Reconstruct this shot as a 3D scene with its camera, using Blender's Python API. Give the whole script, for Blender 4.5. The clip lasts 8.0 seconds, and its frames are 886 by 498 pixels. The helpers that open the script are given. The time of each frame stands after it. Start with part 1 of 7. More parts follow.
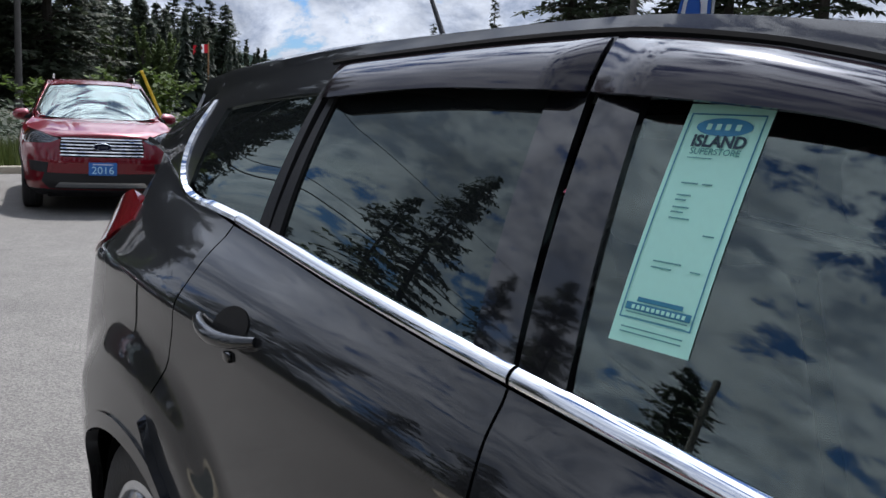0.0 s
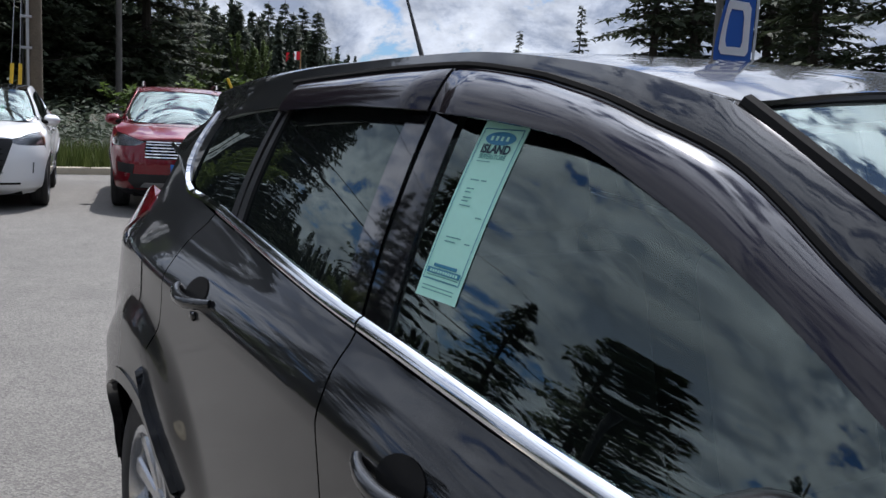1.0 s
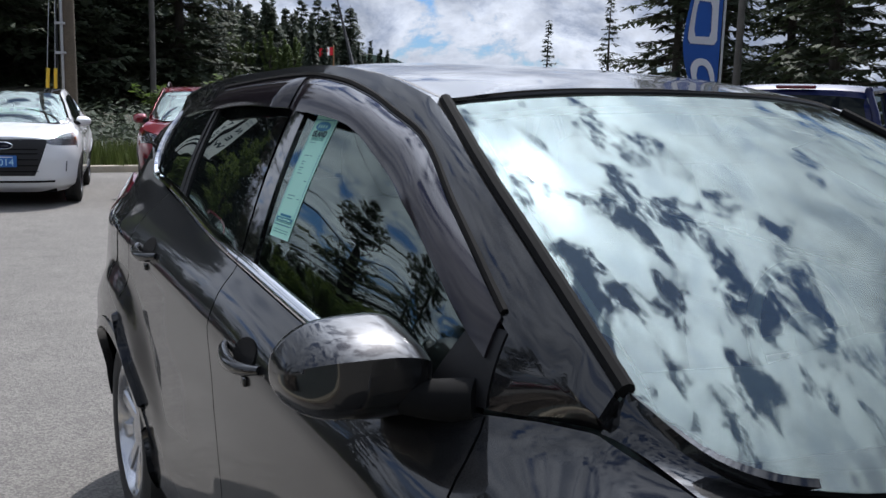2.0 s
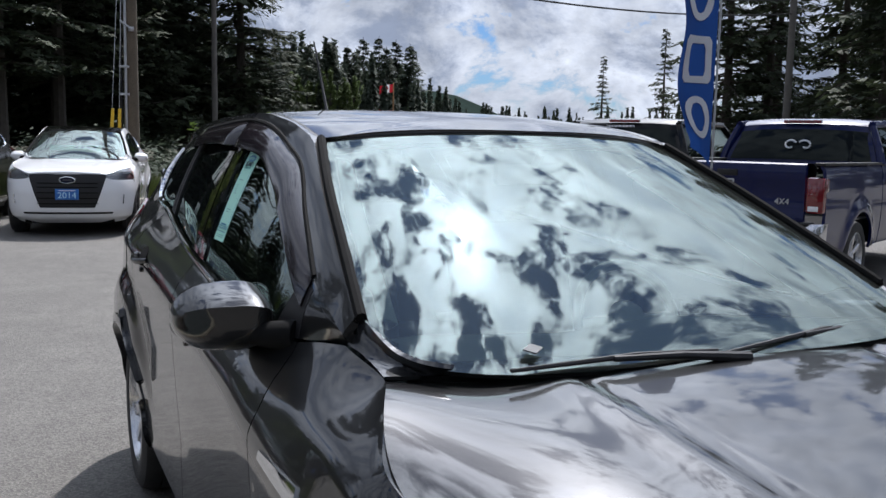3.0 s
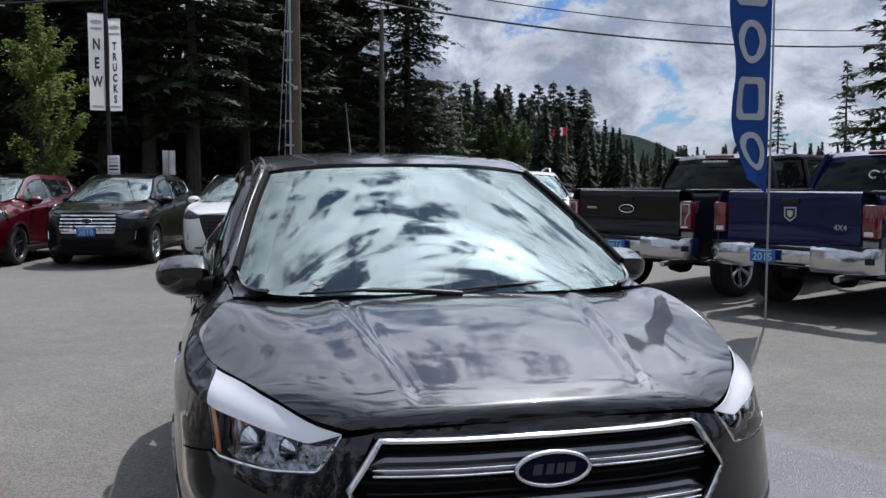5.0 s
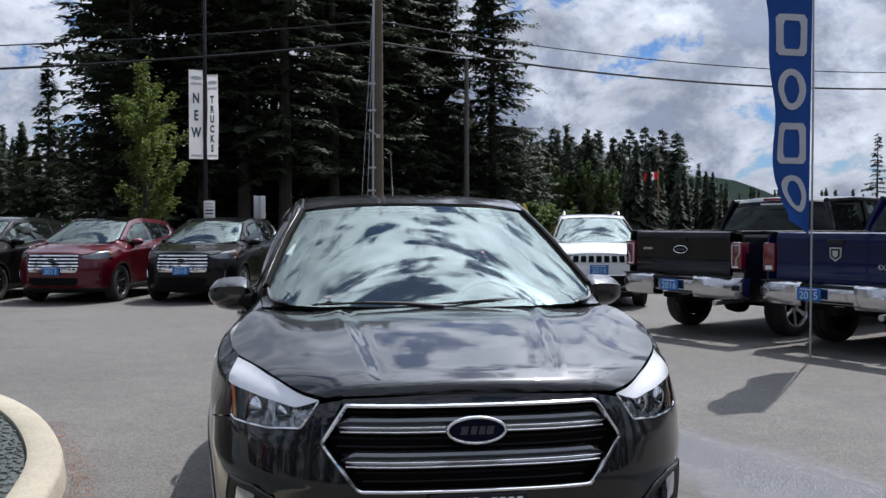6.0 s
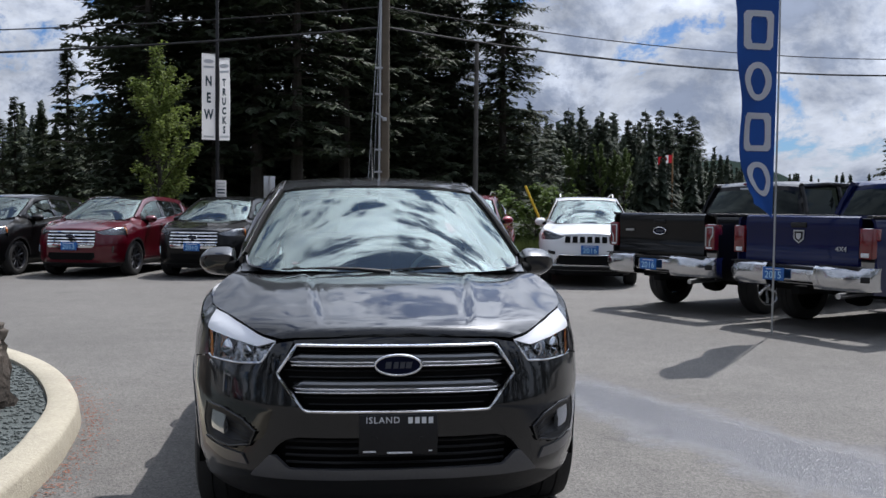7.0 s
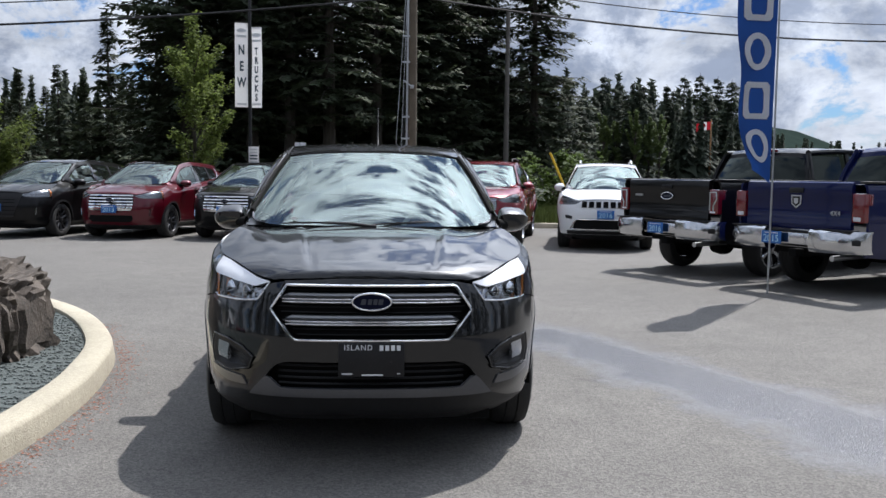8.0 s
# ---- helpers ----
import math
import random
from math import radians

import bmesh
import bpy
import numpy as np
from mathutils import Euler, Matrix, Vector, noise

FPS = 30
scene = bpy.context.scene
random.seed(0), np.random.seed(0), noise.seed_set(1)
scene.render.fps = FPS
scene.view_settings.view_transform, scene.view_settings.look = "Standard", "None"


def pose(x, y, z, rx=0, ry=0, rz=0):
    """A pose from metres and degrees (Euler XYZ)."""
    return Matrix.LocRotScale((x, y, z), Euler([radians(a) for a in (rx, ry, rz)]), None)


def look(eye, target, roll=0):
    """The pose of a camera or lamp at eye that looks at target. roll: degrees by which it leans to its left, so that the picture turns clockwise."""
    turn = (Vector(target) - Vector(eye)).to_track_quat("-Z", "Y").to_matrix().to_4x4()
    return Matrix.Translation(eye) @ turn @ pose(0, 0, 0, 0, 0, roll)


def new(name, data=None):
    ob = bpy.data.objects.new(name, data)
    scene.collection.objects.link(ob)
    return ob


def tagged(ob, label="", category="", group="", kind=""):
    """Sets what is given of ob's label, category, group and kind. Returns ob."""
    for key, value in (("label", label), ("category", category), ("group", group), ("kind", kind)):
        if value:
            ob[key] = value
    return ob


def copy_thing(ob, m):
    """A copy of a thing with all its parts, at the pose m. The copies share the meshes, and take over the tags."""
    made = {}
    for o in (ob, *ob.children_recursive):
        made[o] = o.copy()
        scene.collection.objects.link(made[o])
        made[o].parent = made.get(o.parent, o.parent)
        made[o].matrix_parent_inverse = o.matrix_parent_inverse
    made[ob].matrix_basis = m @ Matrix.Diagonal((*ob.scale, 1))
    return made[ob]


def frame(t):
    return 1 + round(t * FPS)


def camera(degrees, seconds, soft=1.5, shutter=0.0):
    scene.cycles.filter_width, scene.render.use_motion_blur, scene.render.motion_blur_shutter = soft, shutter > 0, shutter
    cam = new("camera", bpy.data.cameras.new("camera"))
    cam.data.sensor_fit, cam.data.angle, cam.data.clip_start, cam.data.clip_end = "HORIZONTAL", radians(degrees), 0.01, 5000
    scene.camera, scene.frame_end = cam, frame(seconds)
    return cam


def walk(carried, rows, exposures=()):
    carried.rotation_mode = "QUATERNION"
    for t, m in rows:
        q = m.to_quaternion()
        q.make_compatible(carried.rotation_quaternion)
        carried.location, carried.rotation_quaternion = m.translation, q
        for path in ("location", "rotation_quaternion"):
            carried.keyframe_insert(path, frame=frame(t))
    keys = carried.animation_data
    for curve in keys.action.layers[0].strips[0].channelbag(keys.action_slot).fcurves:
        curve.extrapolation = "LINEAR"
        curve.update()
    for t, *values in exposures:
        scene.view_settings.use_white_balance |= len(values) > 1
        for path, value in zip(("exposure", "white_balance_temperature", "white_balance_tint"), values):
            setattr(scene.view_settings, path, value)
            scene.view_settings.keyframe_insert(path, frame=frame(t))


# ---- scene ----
cam = camera(53.03, 8.0)
PATH = [
    (0, look((-1.541, -0.585, 1.490), (-0.3350, 0.9823, 1.1912), 2.77)),
    (0.5, look((-1.494, -0.787, 1.513), (-0.3848, 0.8526, 1.2293), 2.90)),
    (1, look((-1.466, -1.091, 1.520), (-0.4191, 0.5871, 1.2254), 3.10)),
    (1.5, look((-1.476, -1.484, 1.529), (-0.4450, 0.1985, 1.2043), 2.58)),
    (2, look((-1.414, -1.839, 1.542), (-0.4428, -0.1197, 1.2259), 1.64)),
    (2.2, look((-1.392, -2.006, 1.541), (-0.4479, -0.2671, 1.2496), 1.90)),
    (3.3, look((-1.239, -2.884, 1.561), (-0.4344, -1.0678, 1.3253), 0.94)),
    (3.5, look((-1.183, -3.044, 1.550), (-0.4192, -1.2105, 1.3161), 0.85)),
    (4, look((-1.066, -3.448, 1.548), (-0.3650, -1.5864, 1.3380), 0.10)),
    (4.2, look((-1.026, -3.614, 1.545), (-0.3487, -1.7422, 1.3480), -0.04)),
    (5.3, look((-0.647, -4.420, 1.495), (-0.2555, -2.4623, 1.3759), 0.10)),
    (5.5, look((-0.598, -4.585, 1.483), (-0.2489, -2.6180, 1.3955), 0.06)),
    (6, look((-0.479, -4.973, 1.470), (-0.2093, -2.9921, 1.4202), 0.06)),
    (6.5, look((-0.333, -5.368, 1.464), (-0.1035, -3.3826, 1.3972), 0.54)),
    (7, look((-0.241, -5.763, 1.462), (-0.0065, -3.7787, 1.3698), 0.60)),
    (7.5, look((-0.114, -6.114, 1.455), (0.0793, -4.1281, 1.3206), 0.82)),
    (8, look((0.016, -6.431, 1.440), (0.1673, -4.4439, 1.2729), 0.76)),
]
walk(cam, PATH, [(0, 0.24, 6330, 13), (1, 0.16, 6330, 13), (2, 0.18, 6330, 13), (3.5, 0.04, 6330, 13), (4, -0.06, 6330, 13), (6.5, 0.0, 6330, 13), (7.5, 0.08, 6330, 13), (8, 0.3, 6400, 12)])

# ---- world, sun, exposure ----
SUN_AZ, SUN_EL = radians(36), radians(57)
sun_dir = Vector((math.sin(SUN_AZ) * math.cos(SUN_EL), math.cos(SUN_AZ) * math.cos(SUN_EL), math.sin(SUN_EL)))
world = bpy.data.worlds.new("sky")
scene.world = world
world.use_nodes = True


def build_sky():
    """A clear sky with broken cloud: bright rims, grey bases, brightest round the sun."""
    nt = world.node_tree
    n, l = nt.nodes, nt.links
    n.clear()

    def math_node(op, a, b=None, c=None):
        m = n.new("ShaderNodeMath")
        m.operation = op
        for k, v in enumerate((a, b, c)):
            if v is None:
                continue
            if isinstance(v, (int, float)):
                m.inputs[k].default_value = v
            else:
                l.new(v, m.inputs[k])
        return m.outputs[0]

    def ramp(v, a, b, lo=0.0, hi=1.0):
        r = n.new("ShaderNodeMapRange")
        r.interpolation_type = "SMOOTHSTEP"
        for k, q in zip(("From Min", "From Max", "To Min", "To Max"), (a, b, lo, hi)):
            r.inputs[k].default_value = q
        l.new(v, r.inputs["Value"])
        return r.outputs[0]

    out, bg = n.new("ShaderNodeOutputWorld"), n.new("ShaderNodeBackground")
    sky = n.new("ShaderNodeTexSky")
    sky.sky_type, sky.sun_disc = "NISHITA", False
    sky.sun_elevation, sky.sun_rotation = SUN_EL, SUN_AZ
    sky.dust_density, sky.ozone_density = 0.4, 2.5
    tc = n.new("ShaderNodeTexCoord")
    com = n.new("ShaderNodeVectorMath")
    com.operation = "MULTIPLY"
    com.inputs[1].default_value = (0.9, 1.0, CLOUD_FLAT)
    l.new(tc.outputs["Generated"], com.inputs[0])

    def clouds(shift, scale, detail, rough, warp):
        add = n.new("ShaderNodeVectorMath")
        add.operation = "ADD"
        add.inputs[1].default_value = shift
        l.new(com.outputs[0], add.inputs[0])
        t = n.new("ShaderNodeTexNoise")
        t.inputs["Scale"].default_value, t.inputs["Detail"].default_value = scale, detail
        t.inputs["Roughness"].default_value, t.inputs["Distortion"].default_value = rough, warp
        l.new(add.outputs[0], t.inputs["Vector"])
        return t.outputs["Fac"]

    s = CLOUD_SHIFT
    dens = clouds((s[0], s[1], 0), CLOUD_SCALE, 14, 0.66, 0.25)
    toward = clouds((s[0] - 0.018, s[1] - 0.03, -0.05), CLOUD_SCALE, 10, 0.62, 0.3)
    big = clouds((s[0] + 5, s[1] - 3, 3), CLOUD_SCALE * 0.3, 3, 0.5, 0.0)
    field = math_node("ADD", dens, math_node("MULTIPLY", math_node("SUBTRACT", big, 0.5), 0.35))
    dot = n.new("ShaderNodeVectorMath")
    dot.operation = "DOT_PRODUCT"
    dot.inputs[1].default_value = sun_dir
    l.new(tc.outputs["Generated"], dot.inputs[0])
    facing_sun = math_node("MAXIMUM", dot.outputs["Value"], 0.0)
    up_z = n.new("ShaderNodeSeparateXYZ")
    l.new(tc.outputs["Generated"], up_z.inputs[0])
    # seen edge on, towards the horizon, the cloud closes up
    field = math_node("ADD", field, math_node("MULTIPLY", math_node("SUBTRACT", 0.71, up_z.outputs["Z"]), 0.085))
    field = math_node("ADD", field, math_node("MULTIPLY", math_node("POWER", facing_sun, 220.0), 0.09))
    mask = ramp(field, CLOUD_EDGE[0], CLOUD_EDGE[1])
    # thick cloud, or cloud with more cloud towards the sun, is greyer
    shade = ramp(math_node("ADD", math_node("MULTIPLY", toward, 0.5), math_node("MULTIPLY", field, 0.7)), 0.54, 0.76)
    # thin cloud near the sun lets its light through
    shade = math_node("MULTIPLY", shade, math_node("SUBTRACT", 1.0, math_node("MULTIPLY", math_node("POWER", facing_sun, 5.0), 0.5)))
    near = math_node("POWER", math_node("MAXIMUM", dot.outputs["Value"], 0.0), 8.0)
    core = math_node("POWER", math_node("MAXIMUM", dot.outputs["Value"], 0.0), 380.0)
    glow = math_node("ADD", math_node("ADD", 1.0, math_node("MULTIPLY", near, CLOUD_GLOW[0])), math_node("MULTIPLY", core, CLOUD_GLOW[1]))
    glow = math_node("MULTIPLY", glow, ramp(dens, 0.36, 0.66, 0.62, 1.22))
    col = n.new("ShaderNodeMix")
    col.data_type = "RGBA"
    col.inputs["A"].default_value, col.inputs["B"].default_value = (*CLOUD_LIGHT, 1), (*CLOUD_GREY, 1)
    l.new(shade, col.inputs["Factor"])
    lit = n.new("ShaderNodeVectorMath")
    lit.operation = "SCALE"
    l.new(col.outputs["Result"], lit.inputs[0])
    l.new(glow, lit.inputs["Scale"])
    skys = n.new("ShaderNodeVectorMath")
    skys.operation = "MULTIPLY"
    skys.inputs[1].default_value = [SKY_STRENGTH * q for q in (0.62, 0.88, 1.25)]
    l.new(sky.outputs[0], skys.inputs[0])
    mix = n.new("ShaderNodeMix")
    mix.data_type = "RGBA"
    l.new(mask, mix.inputs["Factor"])
    l.new(skys.outputs[0], mix.inputs["A"])
    l.new(lit.outputs[0], mix.inputs["B"])
    l.new(mix.outputs["Result"], bg.inputs["Color"])
    l.new(bg.outputs[0], out.inputs["Surface"])


SKY_STRENGTH = 0.068
CLOUD_FLAT, CLOUD_SCALE, CLOUD_SHIFT, CLOUD_EDGE = 1.4, 10.0, (3.1, 1.7), (0.39, 0.5)
CLOUD_LIGHT, CLOUD_GREY, CLOUD_GLOW = (0.74, 0.805, 0.9), (0.19, 0.23, 0.31), (4.6, 9.0)
build_sky()
sun_data = bpy.data.lights.new("sun", "SUN")
sun_data.energy, sun_data.angle, sun_data.color = 5.0, radians(0.55), (1, 0.972, 0.94)
sun = new("sun", sun_data)
sun.matrix_world = look(sun_dir * 30, (0, 0, 0))

# ---- mesh helpers ----
def tag_mesh(name, verts, faces, mat, smooth=True, angle=38):
    me = bpy.data.meshes.new(name)
    me.from_pydata([tuple(map(float, v)) for v in verts], [], [tuple(map(int, f)) for f in faces])
    me.validate()
    bm = bmesh.new()
    bm.from_mesh(me)
    bmesh.ops.recalc_face_normals(bm, faces=bm.faces)
    bm.to_mesh(me)
    bm.free()
    if mat is not None:
        me.materials.append(mat)
    if smooth:
        me.shade_smooth()
        me.set_sharp_from_angle(angle=radians(angle))
    return me


def part(name, vf, mat, parent, label="", smooth=True, angle=38):
    """One mesh object under a thing or under a part."""
    ob = new(name, tag_mesh(name, vf[0], vf[1], mat, smooth, angle))
    ob.parent = parent
    return tagged(ob, label)


def thing(name, label, category, group="", at=None):
    ob = new(name)
    ob.empty_display_size = 0.2
    if at is not None:
        ob.matrix_world = at
    return tagged(ob, label, category, group)


def solo(name, vf, mat, label, category="", kind="", group="", smooth=True, angle=38):
    ob = new(name, tag_mesh(name, vf[0], vf[1], mat, smooth, angle))
    return tagged(ob, label, category, group, kind)


def join(*items):
    v, f = [], []
    for a, b in items:
        n = len(v)
        v.extend(a)
        f.extend([tuple(i + n for i in q) for q in b])
    return v, f


def moved(vf, m):
    return [m @ Vector(p) for p in vf[0]], vf[1]


def mirrored(vf):
    return [(-p[0], p[1], p[2]) for p in vf[0]], vf[1]


def box(x0, x1, y0, y1, z0, z1, bev=0.0, seg=2):
    bm = bmesh.new()
    bmesh.ops.create_cube(bm, size=1)
    for v in bm.verts:
        v.co = Vector(((x0 + x1) / 2 + v.co.x * (x1 - x0), (y0 + y1) / 2 + v.co.y * (y1 - y0), (z0 + z1) / 2 + v.co.z * (z1 - z0)))
    if bev:
        bmesh.ops.bevel(bm, geom=bm.edges[:], offset=bev, segments=seg, affect="EDGES", profile=0.5)
    out = from_bm(bm)
    return out


def from_bm(bm):
    bm.verts.index_update()
    out = ([tuple(v.co) for v in bm.verts], [tuple(v.index for v in f.verts) for f in bm.faces])
    bm.free()
    return out


def lathe(profile, n=32, axis="z"):
    """profile: (radius, height) rows turned about an axis."""
    v, f, k = [], [], len(profile)
    for i in range(n):
        a = 2 * math.pi * i / n
        for r, h in profile:
            p = (r * math.cos(a), r * math.sin(a), h)
            v.append(p if axis == "z" else (p[2], p[0], p[1]) if axis == "x" else (p[0], p[2], p[1]))
    for i in range(n):
        for j in range(k - 1):
            a, b = i * k + j, ((i + 1) % n) * k + j
            f.append((a, b, b + 1, a + 1))
    return v, f


def tube(points, radius, n=8, caps=True):
    """A round tube along points; radius is a number or one per point."""
    pts = [Vector(p) for p in points]
    rad = radius if hasattr(radius, "__len__") else [radius] * len(pts)
    v, f = [], []
    up = Vector((0, 0, 1))
    for i, p in enumerate(pts):
        d = (pts[min(i + 1, len(pts) - 1)] - pts[max(i - 1, 0)]).normalized()
        side = d.cross(up if abs(d.z) < 0.95 else Vector((1, 0, 0))).normalized()
        top = side.cross(d)
        for k in range(n):
            a = 2 * math.pi * k / n
            v.append(p + (side * math.cos(a) + top * math.sin(a)) * rad[i])
    for i in range(len(pts) - 1):
        for k in range(n):
            a, b = i * n + k, i * n + (k + 1) % n
            f.append((a, b, b + n, a + n))
    if caps:
        f.append(tuple(range(n))[::-1])
        f.append(tuple(range((len(pts) - 1) * n, len(pts) * n)))
    return v, f


def resample(poly, n):
    p = np.array(poly, float)
    d = np.r_[0, np.cumsum(np.linalg.norm(np.diff(p, axis=0), axis=1))]
    u = np.linspace(0, d[-1], n)
    return np.stack([np.interp(u, d, p[:, k]) for k in range(p.shape[1])], -1)


def curve(pts, n=40):
    """A smooth curve through points (Catmull-Rom), resampled evenly."""
    p = np.array(pts, float)
    q = np.vstack([2 * p[0] - p[1], p, 2 * p[-1] - p[-2]])
    out = []
    for i in range(1, len(q) - 2):
        for t in np.linspace(0, 1, 12, endpoint=False):
            a, b, c, d = q[i - 1 : i + 3]
            out.append(0.5 * (2 * b + (c - a) * t + (2 * a - 5 * b + 4 * c - d) * t * t + (3 * b - a - 3 * c + d) * t**3))
    out.append(p[-1])
    return resample(out, n)


def symcurve(pts, n=40):
    """A smooth curve whose first point lies on the mirror plane x = 0, square to it."""
    p = [tuple(q) for q in pts]
    return resample(np.vstack([[p[0]], curve([(-q[0], *q[1:]) for q in p[:0:-1]] + p, 6 * n)[3 * n + 1 :]]), n)


def coons(bottom, right, top, left, n, m, sym=False):
    """A grid between four border lines; bottom and top run left to right, left and right upwards."""
    B, T, L, R = resample(bottom, n), resample(top, n), resample(left, m), resample(right, m)
    u, v = np.linspace(0, 1, n)[:, None, None], np.linspace(0, 1, m)[None, :, None]
    B, T, L, R = B[:, None], T[:, None], L[None], R[None]
    if sym:
        u = u**2  # no kink where the left line is the middle of a mirrored panel
    return (1 - v) * B + v * T + (1 - u) * L + u * R - ((1 - u) * (1 - v) * B[:1] + u * (1 - v) * B[-1:] + (1 - u) * v * T[:1] + u * v * T[-1:])


def shrink(G, gap):
    """Draws the border of a grid of points inwards by a gap."""
    G = G.copy()
    for a, b in ((0, 1), (-1, -2)):
        d = G[b] - G[a]
        G[a] += d * np.minimum(0.6, gap / (np.linalg.norm(d, axis=-1, keepdims=True) + 1e-9))
    for a, b in ((0, 1), (-1, -2)):
        d = G[:, b] - G[:, a]
        G[:, a] += d * np.minimum(0.6, gap / (np.linalg.norm(d, axis=-1, keepdims=True) + 1e-9))
    return G


def sheet(G, gap=0.0, flange=0.0, inward=None, lift=0.0):
    """Faces over a grid of 3D points, with its rim folded inwards by flange. inward: a point on the inner side."""
    if gap:
        G = shrink(G, gap)
    n, m = G.shape[:2]
    du, dv = np.gradient(G, axis=0), np.gradient(G, axis=1)
    N = np.cross(du, dv)
    N /= np.linalg.norm(N, axis=-1, keepdims=True) + 1e-9
    ref = np.array(inward if inward is not None else (0, 0.3, 0.75), float)
    if (N * (G - ref)).sum() < 0:
        N = -N
    if lift:
        G = G + N * lift
    v = [tuple(p) for p in G.reshape(-1, 3)]
    f = [(i * m + j, (i + 1) * m + j, (i + 1) * m + j + 1, i * m + j + 1) for i in range(n - 1) for j in range(m - 1)]
    if flange:
        ring = [(i, 0) for i in range(n)] + [(n - 1, j) for j in range(1, m)] + [(i, m - 1) for i in range(n - 2, -1, -1)] + [(0, j) for j in range(m - 2, 0, -1)]
        k = len(v)
        for i, j in ring:
            v.append(tuple(G[i, j] - N[i, j] * flange))
        for a in range(len(ring)):
            b = (a + 1) % len(ring)
            i, j = ring[a]
            i2, j2 = ring[b]
            f.append((i * m + j, i2 * m + j2, k + b, k + a))
    return v, f


def pchip(xs, ys):
    """A smooth function through knots, without overshoot."""
    x, y = np.array(xs, float), np.array(ys, float)
    h, d = np.diff(x), np.diff(y) / np.diff(x)
    m = np.zeros(len(x))
    m[0], m[-1] = d[0], d[-1]
    for i in range(1, len(x) - 1):
        if d[i - 1] * d[i] > 0:
            w1, w2 = 2 * h[i] + h[i - 1], h[i] + 2 * h[i - 1]
            m[i] = (w1 + w2) / (w1 / d[i - 1] + w2 / d[i])

    def fn(q):
        q = np.clip(np.asarray(q, float), x[0], x[-1])
        k = np.clip(np.searchsorted(x, q) - 1, 0, len(x) - 2)
        t = (q - x[k]) / h[k]
        return (1 + 2 * t) * (1 - t) ** 2 * y[k] + t * (1 - t) ** 2 * h[k] * m[k] + t * t * (3 - 2 * t) * y[k + 1] + t * t * (t - 1) * h[k] * m[k + 1]

    return fn


def arc(cx, cy, r, a0, a1, n=24):
    return [(cx + r * math.cos(radians(a)), cy + r * math.sin(radians(a))) for a in np.linspace(a0, a1, n)]


def polygon(pts, depth, back=0.0):
    """A flat plate: outline points (3D, in one plane), thickened along depth (a vector)."""
    p = [Vector(q) for q in pts]
    d = Vector(depth)
    n = len(p)
    v = p + [q + d for q in p]
    return v, [tuple(range(n))[::-1], tuple(range(n, 2 * n))] + [(i, (i + 1) % n, n + (i + 1) % n, n + i) for i in range(n)]


def lettering(text, size, mat, parent, m, label="", extrude=0.001, name="lettering", spacing=1.0, bold=0.0):
    """Words in the built-in font as one mesh; the text is centred on m and faces along its z."""
    cu = bpy.data.curves.new("text", "FONT")
    cu.body, cu.size, cu.extrude, cu.align_x, cu.align_y, cu.space_character = text, size, extrude, "CENTER", "CENTER", spacing
    cu.resolution_u, cu.offset = 3, bold
    tmp = bpy.data.objects.new("text", cu)
    me = bpy.data.meshes.new_from_object(tmp)
    bpy.data.objects.remove(tmp)
    me.name = name
    me.transform(m)
    me.materials.clear()
    me.materials.append(mat)
    ob = new(name, me)
    ob.parent = parent
    return tagged(ob, label)


FRONT = Matrix(((1, 0, 0, 0), (0, 0, -1, 0), (0, 1, 0, 0), (0, 0, 0, 1)))  # text that faces -y


def facing(x, y, z, yaw=0.0):
    """A frame for writing that faces -y, turned by yaw about the vertical."""
    return Matrix.Translation((x, y, z)) @ Matrix.Rotation(radians(yaw), 4, "Z") @ FRONT

# ---- materials ----
def mat_new(name):
    m = bpy.data.materials.new(name)
    m.use_nodes = True
    nt = m.node_tree
    return m, nt.nodes, nt.links, nt.nodes["Principled BSDF"]


